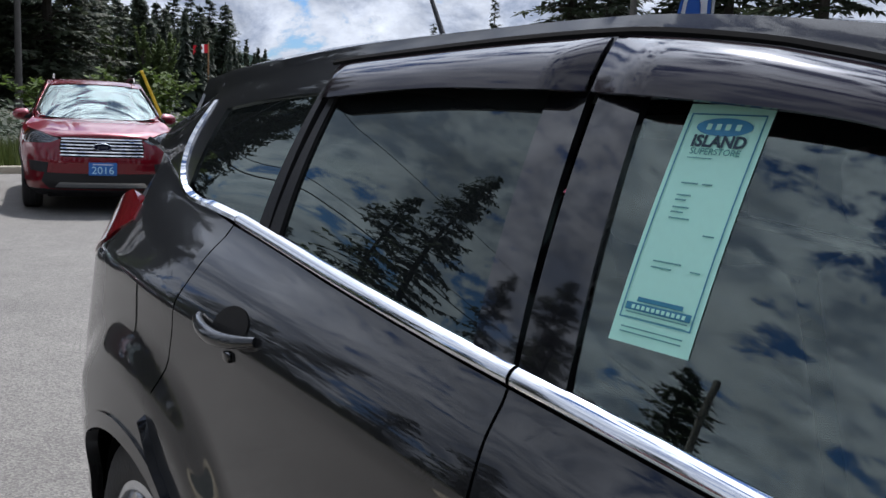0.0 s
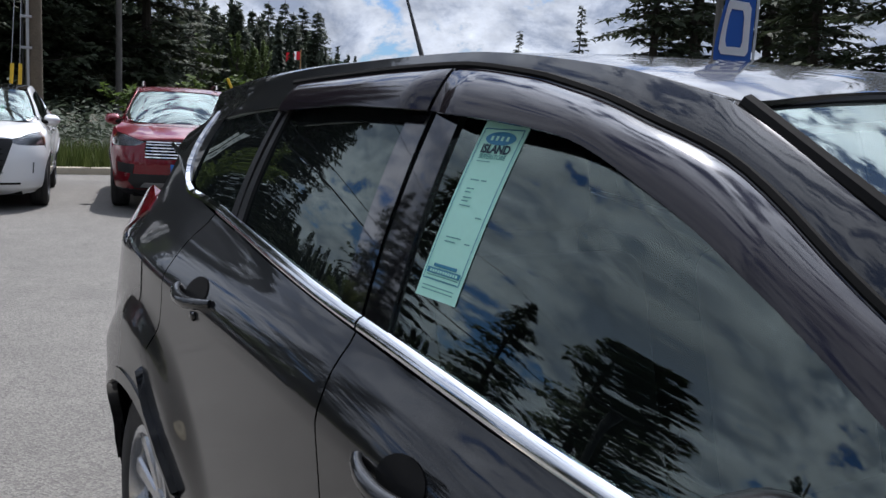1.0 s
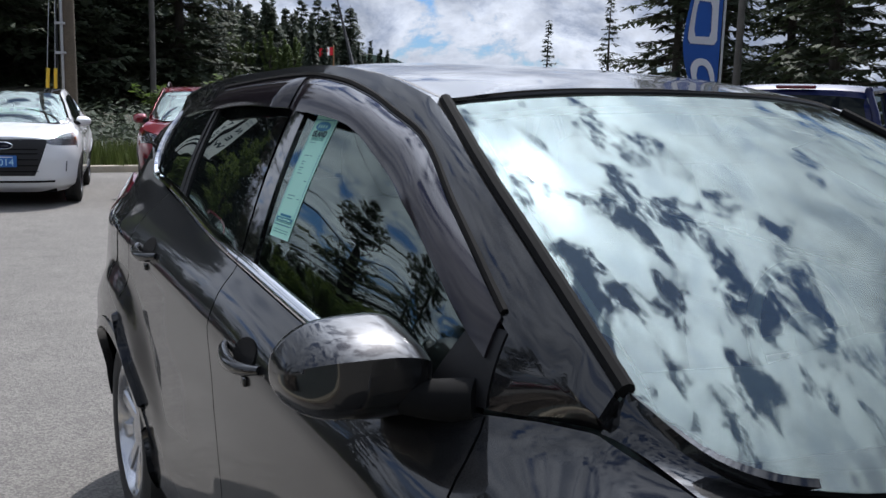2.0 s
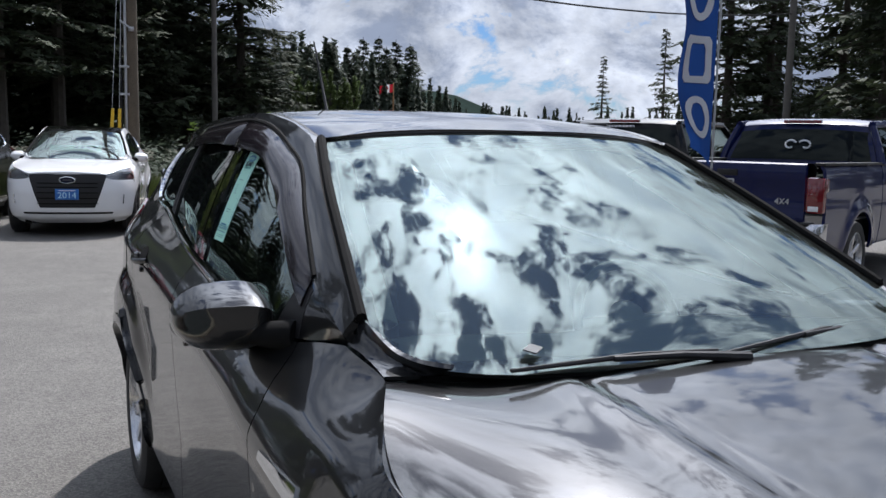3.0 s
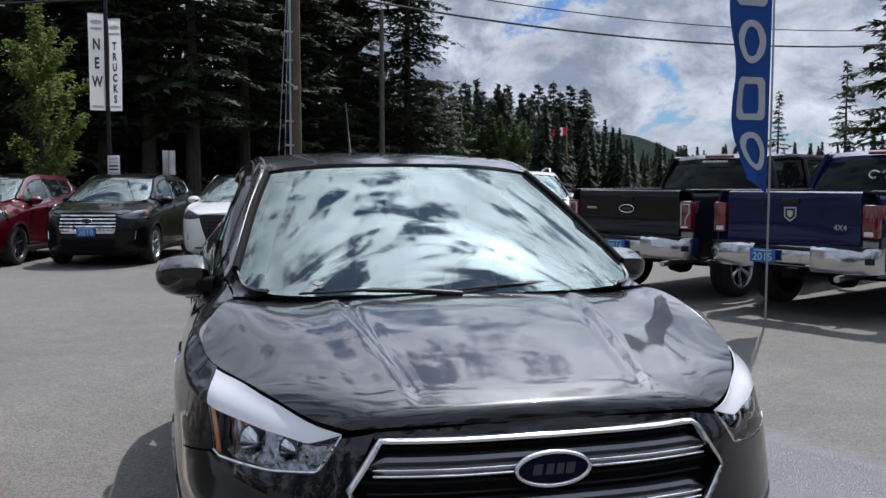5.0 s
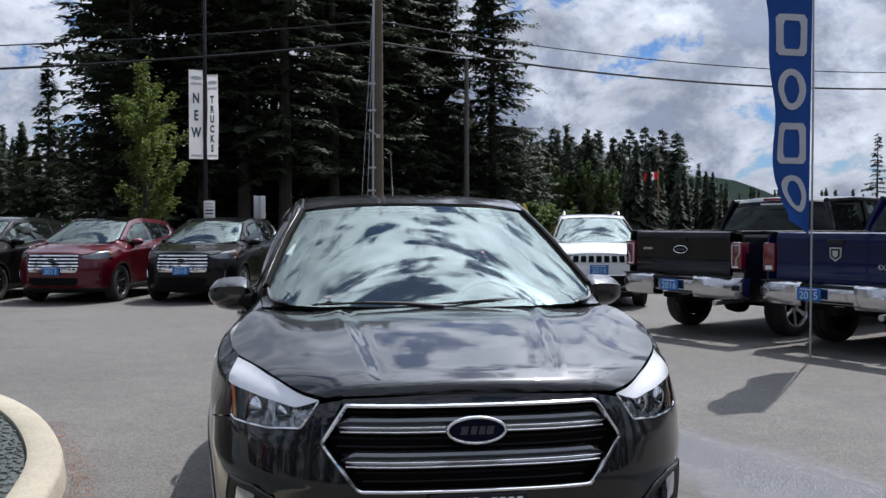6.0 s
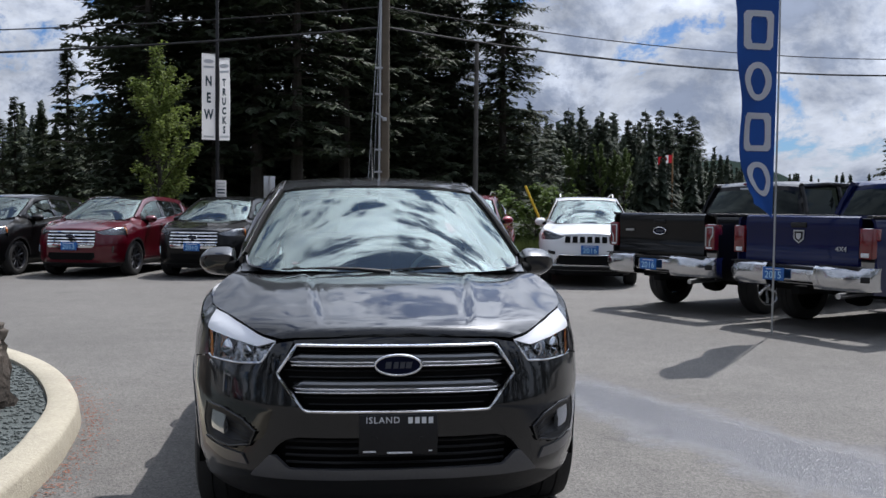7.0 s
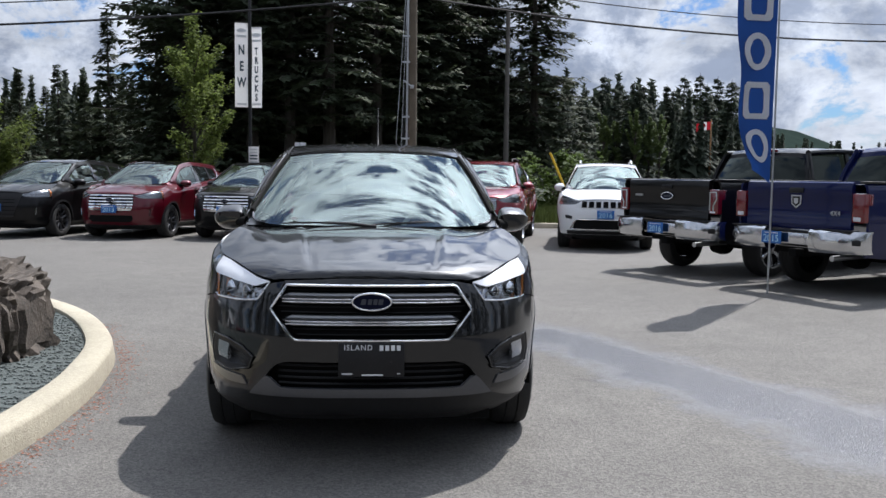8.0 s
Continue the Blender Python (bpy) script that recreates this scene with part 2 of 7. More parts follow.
def simple(name, col, rough=0.5, metal=0.0, coat=0.0, var=0.12, scale=6.0, bump=0.0, bscale=80.0, spec=0.5, emit=0.0):
    """A plain surface with two scales of unevenness."""
    m, n, l, p = mat_new(name)
    tc = n.new("ShaderNodeTexCoord")
    a, b = n.new("ShaderNodeTexNoise"), n.new("ShaderNodeTexNoise")
    a.inputs["Scale"].default_value, b.inputs["Scale"].default_value = scale, scale * 14
    a.inputs["Detail"].default_value = 4
    l.new(tc.outputs["Object"], a.inputs["Vector"])
    l.new(tc.outputs["Object"], b.inputs["Vector"])
    mix = n.new("ShaderNodeMath")
    mix.operation = "ADD"
    l.new(a.outputs["Fac"], mix.inputs[0])
    l.new(b.outputs["Fac"], mix.inputs[1])
    r = n.new("ShaderNodeMapRange")
    r.inputs["From Min"].default_value, r.inputs["From Max"].default_value = 0.6, 1.4
    r.inputs["To Min"].default_value, r.inputs["To Max"].default_value = 1 - var, 1 + var
    l.new(mix.outputs[0], r.inputs["Value"])
    hsv = n.new("ShaderNodeHueSaturation")
    hsv.inputs["Color"].default_value = (*col, 1)
    l.new(r.outputs[0], hsv.inputs["Value"])
    l.new(hsv.outputs[0], p.inputs["Base Color"])
    p.inputs["Roughness"].default_value, p.inputs["Metallic"].default_value = rough, metal
    p.inputs["Specular IOR Level"].default_value = spec
    if coat:
        p.inputs["Coat Weight"].default_value, p.inputs["Coat Roughness"].default_value = coat, 0.03
    if bump:
        c, bu = n.new("ShaderNodeTexNoise"), n.new("ShaderNodeBump")
        c.inputs["Scale"].default_value = bscale
        c.inputs["Detail"].default_value = 3
        l.new(tc.outputs["Object"], c.inputs["Vector"])
        l.new(c.outputs["Fac"], bu.inputs["Height"])
        bu.inputs["Strength"].default_value, bu.inputs["Distance"].default_value = bump, 0.01
        l.new(bu.outputs[0], p.inputs["Normal"])
    if emit:
        p.inputs["Emission Color"].default_value, p.inputs["Emission Strength"].default_value = (*col, 1), emit
    return m


def car_paint(name, col, metal=0.6, rough=0.32, flake=0.25, coat=1.55):
    """Metallic base with fine flakes under a clear coat, and a film of dust."""
    m, n, l, p = mat_new(name)
    tc = n.new("ShaderNodeTexCoord")
    vo, no, no2 = n.new("ShaderNodeTexVoronoi"), n.new("ShaderNodeTexNoise"), n.new("ShaderNodeTexNoise")
    vo.inputs["Scale"].default_value = 900
    no.inputs["Scale"].default_value, no2.inputs["Scale"].default_value = 1.6, 7
    no2.inputs["Detail"].default_value = 5
    for t in (vo, no, no2):
        l.new(tc.outputs["Object"], t.inputs["Vector"])
    hsv = n.new("ShaderNodeHueSaturation")
    hsv.inputs["Color"].default_value = (*col, 1)
    r = n.new("ShaderNodeMapRange")
    r.inputs["To Min"].default_value, r.inputs["To Max"].default_value = 1 - flake, 1 + flake
    l.new(vo.outputs["Distance"], r.inputs["Value"])
    l.new(r.outputs[0], hsv.inputs["Value"])
    l.new(hsv.outputs[0], p.inputs["Base Color"])
    p.inputs["Metallic"].default_value, p.inputs["Roughness"].default_value = metal, rough
    p.inputs["Specular IOR Level"].default_value = 0.1
    p.inputs["Coat Weight"].default_value, p.inputs["Coat IOR"].default_value = 1.0, coat
    r2 = n.new("ShaderNodeMapRange")
    r2.inputs["From Min"].default_value, r2.inputs["From Max"].default_value = 0.35, 0.75
    r2.inputs["To Min"].default_value, r2.inputs["To Max"].default_value = 0.015, 0.07
    l.new(no2.outputs["Fac"], r2.inputs["Value"])
    l.new(r2.outputs[0], p.inputs["Coat Roughness"])
    bu = n.new("ShaderNodeBump")
    bu.inputs["Strength"].default_value, bu.inputs["Distance"].default_value = 0.02, 0.02
    l.new(no.outputs["Fac"], bu.inputs["Height"])
    l.new(bu.outputs[0], p.inputs["Coat Normal"])
    return m


def glass(name, tint, body, gloss_ior=1.55, gloss=(0.87, 1.0, 0.94), film=(0.012, 0.014, 0.014)):
    """Car glass: a mirror-smooth gloss over a see-through, tinted pane. body: the share that lets nothing through."""
    m, n, l, p = mat_new(name)
    out = n["Material Output"]
    n.remove(p)
    tr, gl, df = n.new("ShaderNodeBsdfTransparent"), n.new("ShaderNodeBsdfGlossy"), n.new("ShaderNodeBsdfDiffuse")
    tr.inputs["Color"].default_value = (*tint, 1)
    gl.inputs["Roughness"].default_value = 0.0
    gl.inputs["Color"].default_value = (*gloss, 1)
    df.inputs["Color"].default_value = (*film, 1)
    fr, mx, mx2 = n.new("ShaderNodeFresnel"), n.new("ShaderNodeMixShader"), n.new("ShaderNodeMixShader")
    fr.inputs["IOR"].default_value = gloss_ior
    mx2.inputs[0].default_value = body
    l.new(tr.outputs[0], mx2.inputs[1])
    l.new(df.outputs[0], mx2.inputs[2])
    l.new(fr.outputs[0], mx.inputs[0])
    l.new(mx2.outputs[0], mx.inputs[1])
    l.new(gl.outputs[0], mx.inputs[2])
    l.new(mx.outputs[0], out.inputs["Surface"])
    return m


M_PAINT = car_paint("grey_paint", (0.0095, 0.0098, 0.0105), 0.4, 0.33, 0.25, 1.56)
M_RED = car_paint("red_paint", (0.15, 0.0015, 0.009), 0.3, 0.35)
M_DEEPRED = car_paint("deep_red_paint", (0.085, 0.001, 0.008), 0.3, 0.35)
M_BLACK = car_paint("black_paint", (0.003, 0.003, 0.0035), 0.0, 0.4, 0.05, 1.3)
M_WHITE = car_paint("white_paint", (0.74, 0.75, 0.76), 0.0, 0.3, 0.02)
M_BLUE = car_paint("blue_paint", (0.0025, 0.007, 0.055), 0.0, 0.4, 0.15, 1.3)
M_CHROME = simple("chrome", (0.82, 0.83, 0.85), 0.06, 1.0, var=0.03)
M_SATIN = simple("satin_metal", (0.5, 0.51, 0.52), 0.28, 1.0, var=0.06)
M_ALLOY = simple("alloy", (0.55, 0.56, 0.58), 0.25, 0.9, coat=0.5, var=0.06)
M_TRIM = simple("black_plastic", (0.012, 0.012, 0.013), 0.5, var=0.25, spec=0.35, bump=0.15, bscale=600)
M_GLOSSBLK = simple("gloss_black", (0.006, 0.006, 0.007), 0.06, coat=1.0, var=0.1)
M_VISOR = simple("smoked_acrylic", (0.014, 0.011, 0.014), 0.08, var=0.05)
# near-black: the shade of cavities is put into the colour; black parts use it too
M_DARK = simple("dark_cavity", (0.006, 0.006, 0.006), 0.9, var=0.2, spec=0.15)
M_TYRE = simple("tyre_rubber", (0.018, 0.018, 0.018), 0.75, var=0.3, bump=0.3, bscale=120)
M_SEAT = simple("seat_cloth", (0.05, 0.05, 0.052), 0.9, var=0.2)
M_DASH = simple("dash_plastic", (0.26, 0.28, 0.27), 0.6, var=0.12)
M_LINING = simple("pale_lining", (0.55, 0.57, 0.54), 0.8, var=0.06)
M_GLASS = glass("tinted_glass", (0.62, 0.74, 0.7), 0.12, 2.1)
M_SCREEN = glass("windscreen_glass", (0.76, 0.9, 0.83), 0.055, 2.15, film=(0.3, 0.33, 0.31))
M_PRIVACY = glass("privacy_glass", (0.08, 0.08, 0.08), 0.7, 1.75)
M_CABGLASS = glass("cab_glass", (0.05, 0.05, 0.05), 0.8, 1.25)
M_LENS = glass("lamp_lens", (0.97, 0.98, 0.99), 0.0, 1.45, (1, 1, 1))
M_AMBER = simple("amber_plastic", (0.75, 0.22, 0.02), 0.2, coat=1.0)
M_REDLENS = simple("red_lens", (0.15, 0.005, 0.009), 0.12, coat=1.0, var=0.2, scale=20)
M_MIRROR = simple("mirror_glass", (0.9, 0.9, 0.9), 0.0, 1.0, var=0.0)
M_STICKER = simple("green_paper", (0.45, 0.8, 0.66), 0.6, var=0.03, spec=0.3)
M_INK = simple("dark_ink", (0.02, 0.05, 0.07), 0.6, var=0.05)
M_INKBLUE = simple("teal_ink", (0.03, 0.2, 0.3), 0.6, var=0.05)
M_LETTER = simple("white_letters", (0.75, 0.76, 0.78), 0.5, var=0.03)
M_SIGNBLUE = simple("sign_blue", (0.02, 0.13, 0.42), 0.4, var=0.08)
M_BADGEBLUE = simple("badge_blue", (0.003, 0.005, 0.02), 0.5, spec=0.1, var=0.05)

# ---- estate cars: the body is one smooth skin round a plan outline, cut into panels ----
OUTLINE = curve([(0, -2.25), (0.28, -2.238), (0.52, -2.175), (0.71, -2.035), (0.825, -1.85), (0.885, -1.62), (0.912, -1.35), (0.91, -1.0),
                 (0.9, -0.5), (0.9, 0.2), (0.905, 0.9), (0.912, 1.35), (0.895, 1.7), (0.84, 1.95), (0.7, 2.12), (0.4, 2.22), (0, 2.25)], 400)
OUT_S = np.r_[0, np.cumsum(np.linalg.norm(np.diff(OUTLINE, axis=0), axis=1))]
OUT_T = np.gradient(OUTLINE, axis=0)
OUT_T /= np.linalg.norm(OUT_T, axis=1, keepdims=True)
OUT_N = np.stack([OUT_T[:, 1], -OUT_T[:, 0]], -1)


def sy(y):
    """Way along the outline at which the flank reaches y."""
    return float(np.interp(y, OUTLINE[:, 1], OUT_S))


def sx(x):
    """Way along the outline at which the nose reaches x."""
    k = 110
    return float(np.interp(x, OUTLINE[:k, 0], OUT_S[:k]))


# rows of (height, depth) from the lower lip to the upper edge, at stations along the outline
STATIONS = [
    (0.0, [(.20, -.25), (.27, -.06), (.38, .0), (.52, .012), (.66, .015), (.80, -.012), (.90, -.04), (.945, -.065)]),
    (sx(.5), [(.20, -.22), (.27, -.06), (.38, .0), (.52, .01), (.66, .012), (.78, -.01), (.875, -.03), (.926, -.055)]),
    (sx(.71), [(.21, -.18), (.28, -.05), (.39, -.005), (.54, .005), (.67, .008), (.79, -.01), (.92, -.05), (.973, -.10)]),
    (sy(-1.9), [(.22, -.15), (.29, -.04), (.40, -.01), (.55, .0), (.68, .005), (.80, -.008), (.945, -.045), (1.0, -.105)]),
    (sy(-1.62), [(.24, -.12), (.30, -.03), (.40, -.005), (.55, .0), (.70, .01), (.85, .0), (.97, -.03), (1.015, -.085)]),
    (sy(-1.5), [(.25, -.11), (.31, -.025), (.42, .0), (.58, .0), (.72, .008), (.88, .0), (1.01, -.03), (1.062, -.078)]),
    (sy(-1.37), [(.25, -.1), (.32, -.02), (.45, .0), (.6, .0), (.75, .005), (.92, .0), (1.045, -.045), (1.105, -.13)]),
    (sy(-1.2), [(.25, -.1), (.32, -.03), (.42, -.015), (.6, -.01), (.78, .0), (.945, .0), (1.06, -.06), (1.135, -.195)]),
    (sy(-1.05), [(.25, -.1), (.32, -.03), (.42, -.02), (.6, -.018), (.78, -.004), (.955, .0), (1.06, -.06), (1.16, -.175)]),
    (sy(-.85), [(.25, -.1), (.32, -.035), (.42, -.028), (.6, -.024), (.8, -.008), (.965, .0), (1.05, -.05), (1.13, -.125)]),
    (sy(-.6), [(.25, -.1), (.32, -.035), (.42, -.03), (.6, -.027), (.81, -.01), (.985, .0), (1.05, -.035), (1.10, -.085)]),
    (sy(.2), [(.25, -.1), (.32, -.035), (.42, -.03), (.6, -.027), (.83, -.01), (1.03, .0), (1.10, -.032), (1.158, -.088)]),
    (sy(1.1), [(.25, -.1), (.32, -.03), (.42, -.022), (.6, -.018), (.85, -.006), (1.09, .0), (1.17, -.05), (1.24, -.145)]),
    (sy(1.45), [(.25, -.1), (.32, -.02), (.45, .0), (.62, .01), (.85, .0), (1.11, -.01), (1.20, -.08), (1.285, -.165)]),
    (sy(1.75), [(.26, -.1), (.33, -.02), (.46, .0), (.62, .006), (.85, .0), (1.10, -.02), (1.21, -.09), (1.36, -.19)]),
    (sy(1.95), [(.28, -.1), (.35, -.03), (.48, .0), (.62, .01), (.80, .0), (1.04, -.03), (1.2, -.09), (1.38, -.17)]),
    (sy(2.2), [(.30, -.15), (.36, -.04), (.48, .0), (.62, .015), (.76, .0), (1.0, -.04), (1.15, -.07), (1.2, -.09)]),
    (float(OUT_S[-1]), [(.30, -.15), (.36, -.04), (.48, .0), (.62, .015), (.76, .0), (1.0, -.04), (1.15, -.07), (1.2, -.09)]),
]
_ss = [s for s, _ in STATIONS]
ROW_Z = [pchip(_ss, [r[k][0] for _, r in STATIONS]) for k in range(8)]
ROW_D = [pchip(_ss, [r[k][1] for _, r in STATIONS]) for k in range(8)]


def skin(s, z, extra=0.0):
    """The body's flank at the way s along the outline and the height z (arrays); x on the right-hand side is positive."""
    s, z = np.asarray(s, float), np.asarray(z, float)
    zs, ds = np.stack([r(s) for r in ROW_Z]), np.stack([r(s) for r in ROW_D])
    d = np.zeros_like(z)
    for o, w in ((-0.02, 0.15), (-0.01, 0.22), (0, 0.26), (0.01, 0.22), (0.02, 0.15)):
        q = np.clip(z + o, zs[0], zs[-1])
        k = np.clip((zs < q).sum(0) - 1, 0, 6)
        z0, z1 = np.take_along_axis(zs, k[None], 0)[0], np.take_along_axis(zs, k[None] + 1, 0)[0]
        d0, d1 = np.take_along_axis(ds, k[None], 0)[0], np.take_along_axis(ds, k[None] + 1, 0)[0]
        d += w * (d0 + (d1 - d0) * (q - z0) / np.maximum(z1 - z0, 1e-6))
    d += extra
    c = [np.interp(s, OUT_S, a) for a in (OUTLINE[:, 0], OUTLINE[:, 1], OUT_N[:, 0], OUT_N[:, 1])]
    # flare round the rear wheel, with a shelf that faces up
    r, a = np.hypot(c[1] - 1.36, z - .352), np.arctan2(z - .352, 1.36 - c[1])
    k = np.clip((.66 - r) / .13, 0, 1)
    d = d + .034 * k * k * (3 - 2 * k) * np.clip((a - .25) / .55, 0, 1) * np.clip((2.75 - a) / .6, 0, 1)
    return np.stack([c[0] + c[2] * d, c[1] + c[3] * d, z], -1)


def top_z(y):
    return float(ROW_Z[7](sy(y)))


def flank(bottom, right, top, left, n, m, extra=0.0, mode="y"):
    """A panel of the flank between four border lines given as (y, z), or (way, z) with mode s."""
    def conv(line):
        return [(sy(a), b) if mode == "y" else (a, b) for a, b in line]
    G = coons(conv(bottom), conv(right), conv(top), conv(left), n, m)
    return skin(G[..., 0], G[..., 1], extra)


# the glass house: sides lean in from the upper edge of the flank to the roof rail
RAIL_Y = [-1.1, -1.05, -.8, -.6, -.35, -.1, .25, .8, 1.2, 1.6, 1.9]
RAIL_X = pchip(RAIL_Y, [.745, .735, .695, .66, .612, .607, .615, .612, .602, .585, .56])
RAIL_Z = pchip(RAIL_Y, [1.19, 1.215, 1.335, 1.43, 1.545, 1.597, 1.622, 1.605, 1.58, 1.53, 1.45])


def side(y, z, extra=0.0):
    y, z = np.asarray(y, float), np.asarray(z, float)
    s = np.interp(y, OUTLINE[:, 1], OUT_S)
    bz, bd = ROW_Z[7](s), ROW_D[7](s)
    bx = np.interp(s, OUT_S, OUTLINE[:, 0]) + bd
    t = (z - bz) / np.maximum(RAIL_Z(y) - bz, 0.05)
    return np.stack([bx + (RAIL_X(y) - bx) * t + 0.07 * t * (1 - t) + extra, y, z], -1)


def house(bottom, right, top, left, n, m, extra=0.0):
    G = coons(bottom, right, top, left, n, m)
    return side(G[..., 0], G[..., 1], extra)


HOOD_EDGE = curve([skin(np.array(q), ROW_Z[7](q)) for q in np.linspace(sx(.49), sy(-1.2), 9)], 60)
HOOD_MID = curve([(0, -2.195, .938), (0, -2.188, .962), (0, -2.15, .985), (0, -2.07, 1.006), (0, -1.92, 1.037), (0, -1.65, 1.095), (0, -1.305, 1.136)], 60)
HOOD_FRONT = symcurve([(0, -2.195, .938), (.2, -2.19, .937), (.36, -2.17, .934), tuple(HOOD_EDGE[0])])
HOOD_REAR = symcurve([(0, -1.305, 1.136), (.25, -1.3, 1.137), (.5, -1.27, 1.138), tuple(HOOD_EDGE[-1])])


def hood_grid(n=40, m=70):
    """Half the bonnet: an upright lip, then a flat deck with a crease, falling over a soft shoulder to its edge."""
    E = np.array(HOOD_EDGE)
    ts = np.linspace(0, 1, len(E))
    E = np.stack([np.polyval(np.polyfit(ts, E[:, c], 5), ts) for c in range(3)], -1)
    vb = float(np.interp(.545, E[:, 0], ts))
    edge = lambda v: np.array([np.interp(v, ts, E[:, c]) for c in range(3)])
    mid_z = pchip([-2.172, -2.1, -2.0, -1.85, -1.65, -1.45, -1.305], [.978, 1.0, 1.023, 1.056, 1.095, 1.123, 1.136])
    front = resample(HOOD_FRONT, n)
    us = np.linspace(0, 1, n)
    deck = []
    ml = 8
    for v in np.linspace(0, 1, m - ml):
        e = edge(vb + (1 - vb) * v)
        yc = -2.172 + (-1.305 + 2.172) * v
        zc = float(mid_z(yc))
        c, s = .315 + .095 * v, min(.445 + .15 * v, e[0] - .03)
        soft = min(1.0, v * 9) * min(1.0, (1 - v) * 14)
        row = []
        for u in us:
            x = e[0] * u
            flat = zc - .006 * min(1, x / c) ** 2 - .016 * max(0, (x - c) / (e[0] - c)) ** 1.2 * (1 if zc > e[2] else .3)
            end = zc - .006 - .016 * (1 if zc > e[2] else .3)
            w = max(0.0, (x - s + .04) / (e[0] - s + .04))
            z = flat + (e[2] - end) * w ** 2.0 * (1.6 - .6 * w)
            d = x - c
            ridge = math.exp(-(d / .012) ** 2) if d < 0 else math.exp(-(d / .05) ** 2)
            dip = math.exp(-((d + .028) / .016) ** 2)
            z += soft * (.0085 * ridge - .0045 * dip) * (.35 + .65 * v)
            row.append((x, yc + (e[1] - yc) * u**2.2, z))
        deck.append(row)
    brow = np.array(deck[0])
    lip = [[tuple(np.array(front[i]) * (1 - r) + brow[i] * r + np.array((0, -.007 * math.sin(math.pi * r), .002 * math.sin(math.pi * r)))) for i in range(n)] for r in np.linspace(0, 1, ml + 1)[:-1]]
    return np.array(lip + deck).transpose(1, 0, 2)


WS_BOTTOM = symcurve([(0, -1.325, 1.135), (.4, -1.305, 1.138), (.6, -1.268, 1.145), (.69, -1.19, 1.16), (.718, -1.06, 1.207)], 40)
WS_SIDE = curve([(.718, -1.06, 1.207), (.672, -.8, 1.335), (.635, -.6, 1.43), (.575, -.345, 1.548)], 40)
WS_TOP = symcurve([(0, -.455, 1.583), (.35, -.42, 1.573), (.575, -.345, 1.548)], 40)
WS_MID = curve([(0, -1.325, 1.135), (0, -.9, 1.375), (0, -.455, 1.583)], 40)
ROOF_Y = [-.455, -.2, .2, .6, 1.0, 1.35, 1.6, 1.78]
ROOF_MID = pchip(ROOF_Y, [1.59, 1.63, 1.657, 1.668, 1.668, 1.652, 1.63, 1.605])
DRIP_X = pchip([-.36, -.1, .25, .8, 1.2, 1.6, 1.8], [.578, .578, .585, .582, .575, .56, .545])
DRIP_Z = pchip([-.36, -.1, .25, .8, 1.2, 1.6, 1.8], [1.555, 1.605, 1.633, 1.627, 1.61, 1.578, 1.555])


def roof_grid(n=30, m=60):
    rows = []
    for v in np.linspace(0, 1, m):
        row = []
        for u in np.linspace(0, 1, n):
            y0 = -.452 + 0.105 * u**2
            y = y0 + (1.78 - y0) * v
            e, zc, ze = float(DRIP_X(y)) - 0.004, float(ROOF_MID(y)), float(DRIP_Z(y))
            row.append((e * u, y, ze + (zc - ze) * (1 - u**2.4)))
        rows.append(row)
    return np.array(rows).transpose(1, 0, 2)


def screen_grid(n, m):
    """Half the windscreen, drawn over one smooth curved surface."""
    G = coons(WS_BOTTOM, WS_SIDE, WS_TOP, WS_MID, n, m, True)
    ref = coons(WS_BOTTOM, WS_SIDE, WS_TOP, WS_MID, 24, 24, True).reshape(-1, 3)
    terms = lambda x, z: np.stack([x * 0 + 1, z, z * z, x**2, x**2 * z, x**4], -1)
    k = np.linalg.lstsq(terms(ref[:, 0], ref[:, 2]), ref[:, 1], rcond=None)[0]
    G[..., 1] = terms(G[..., 0], G[..., 2]) @ k
    return G


def full(G):
    """A half grid whose first line lies on the car's middle, made whole."""
    return np.concatenate([G[:0:-1] * np.array((-1, 1, 1)), G], 0)


def both(vf):
    return join(vf, mirrored(vf))


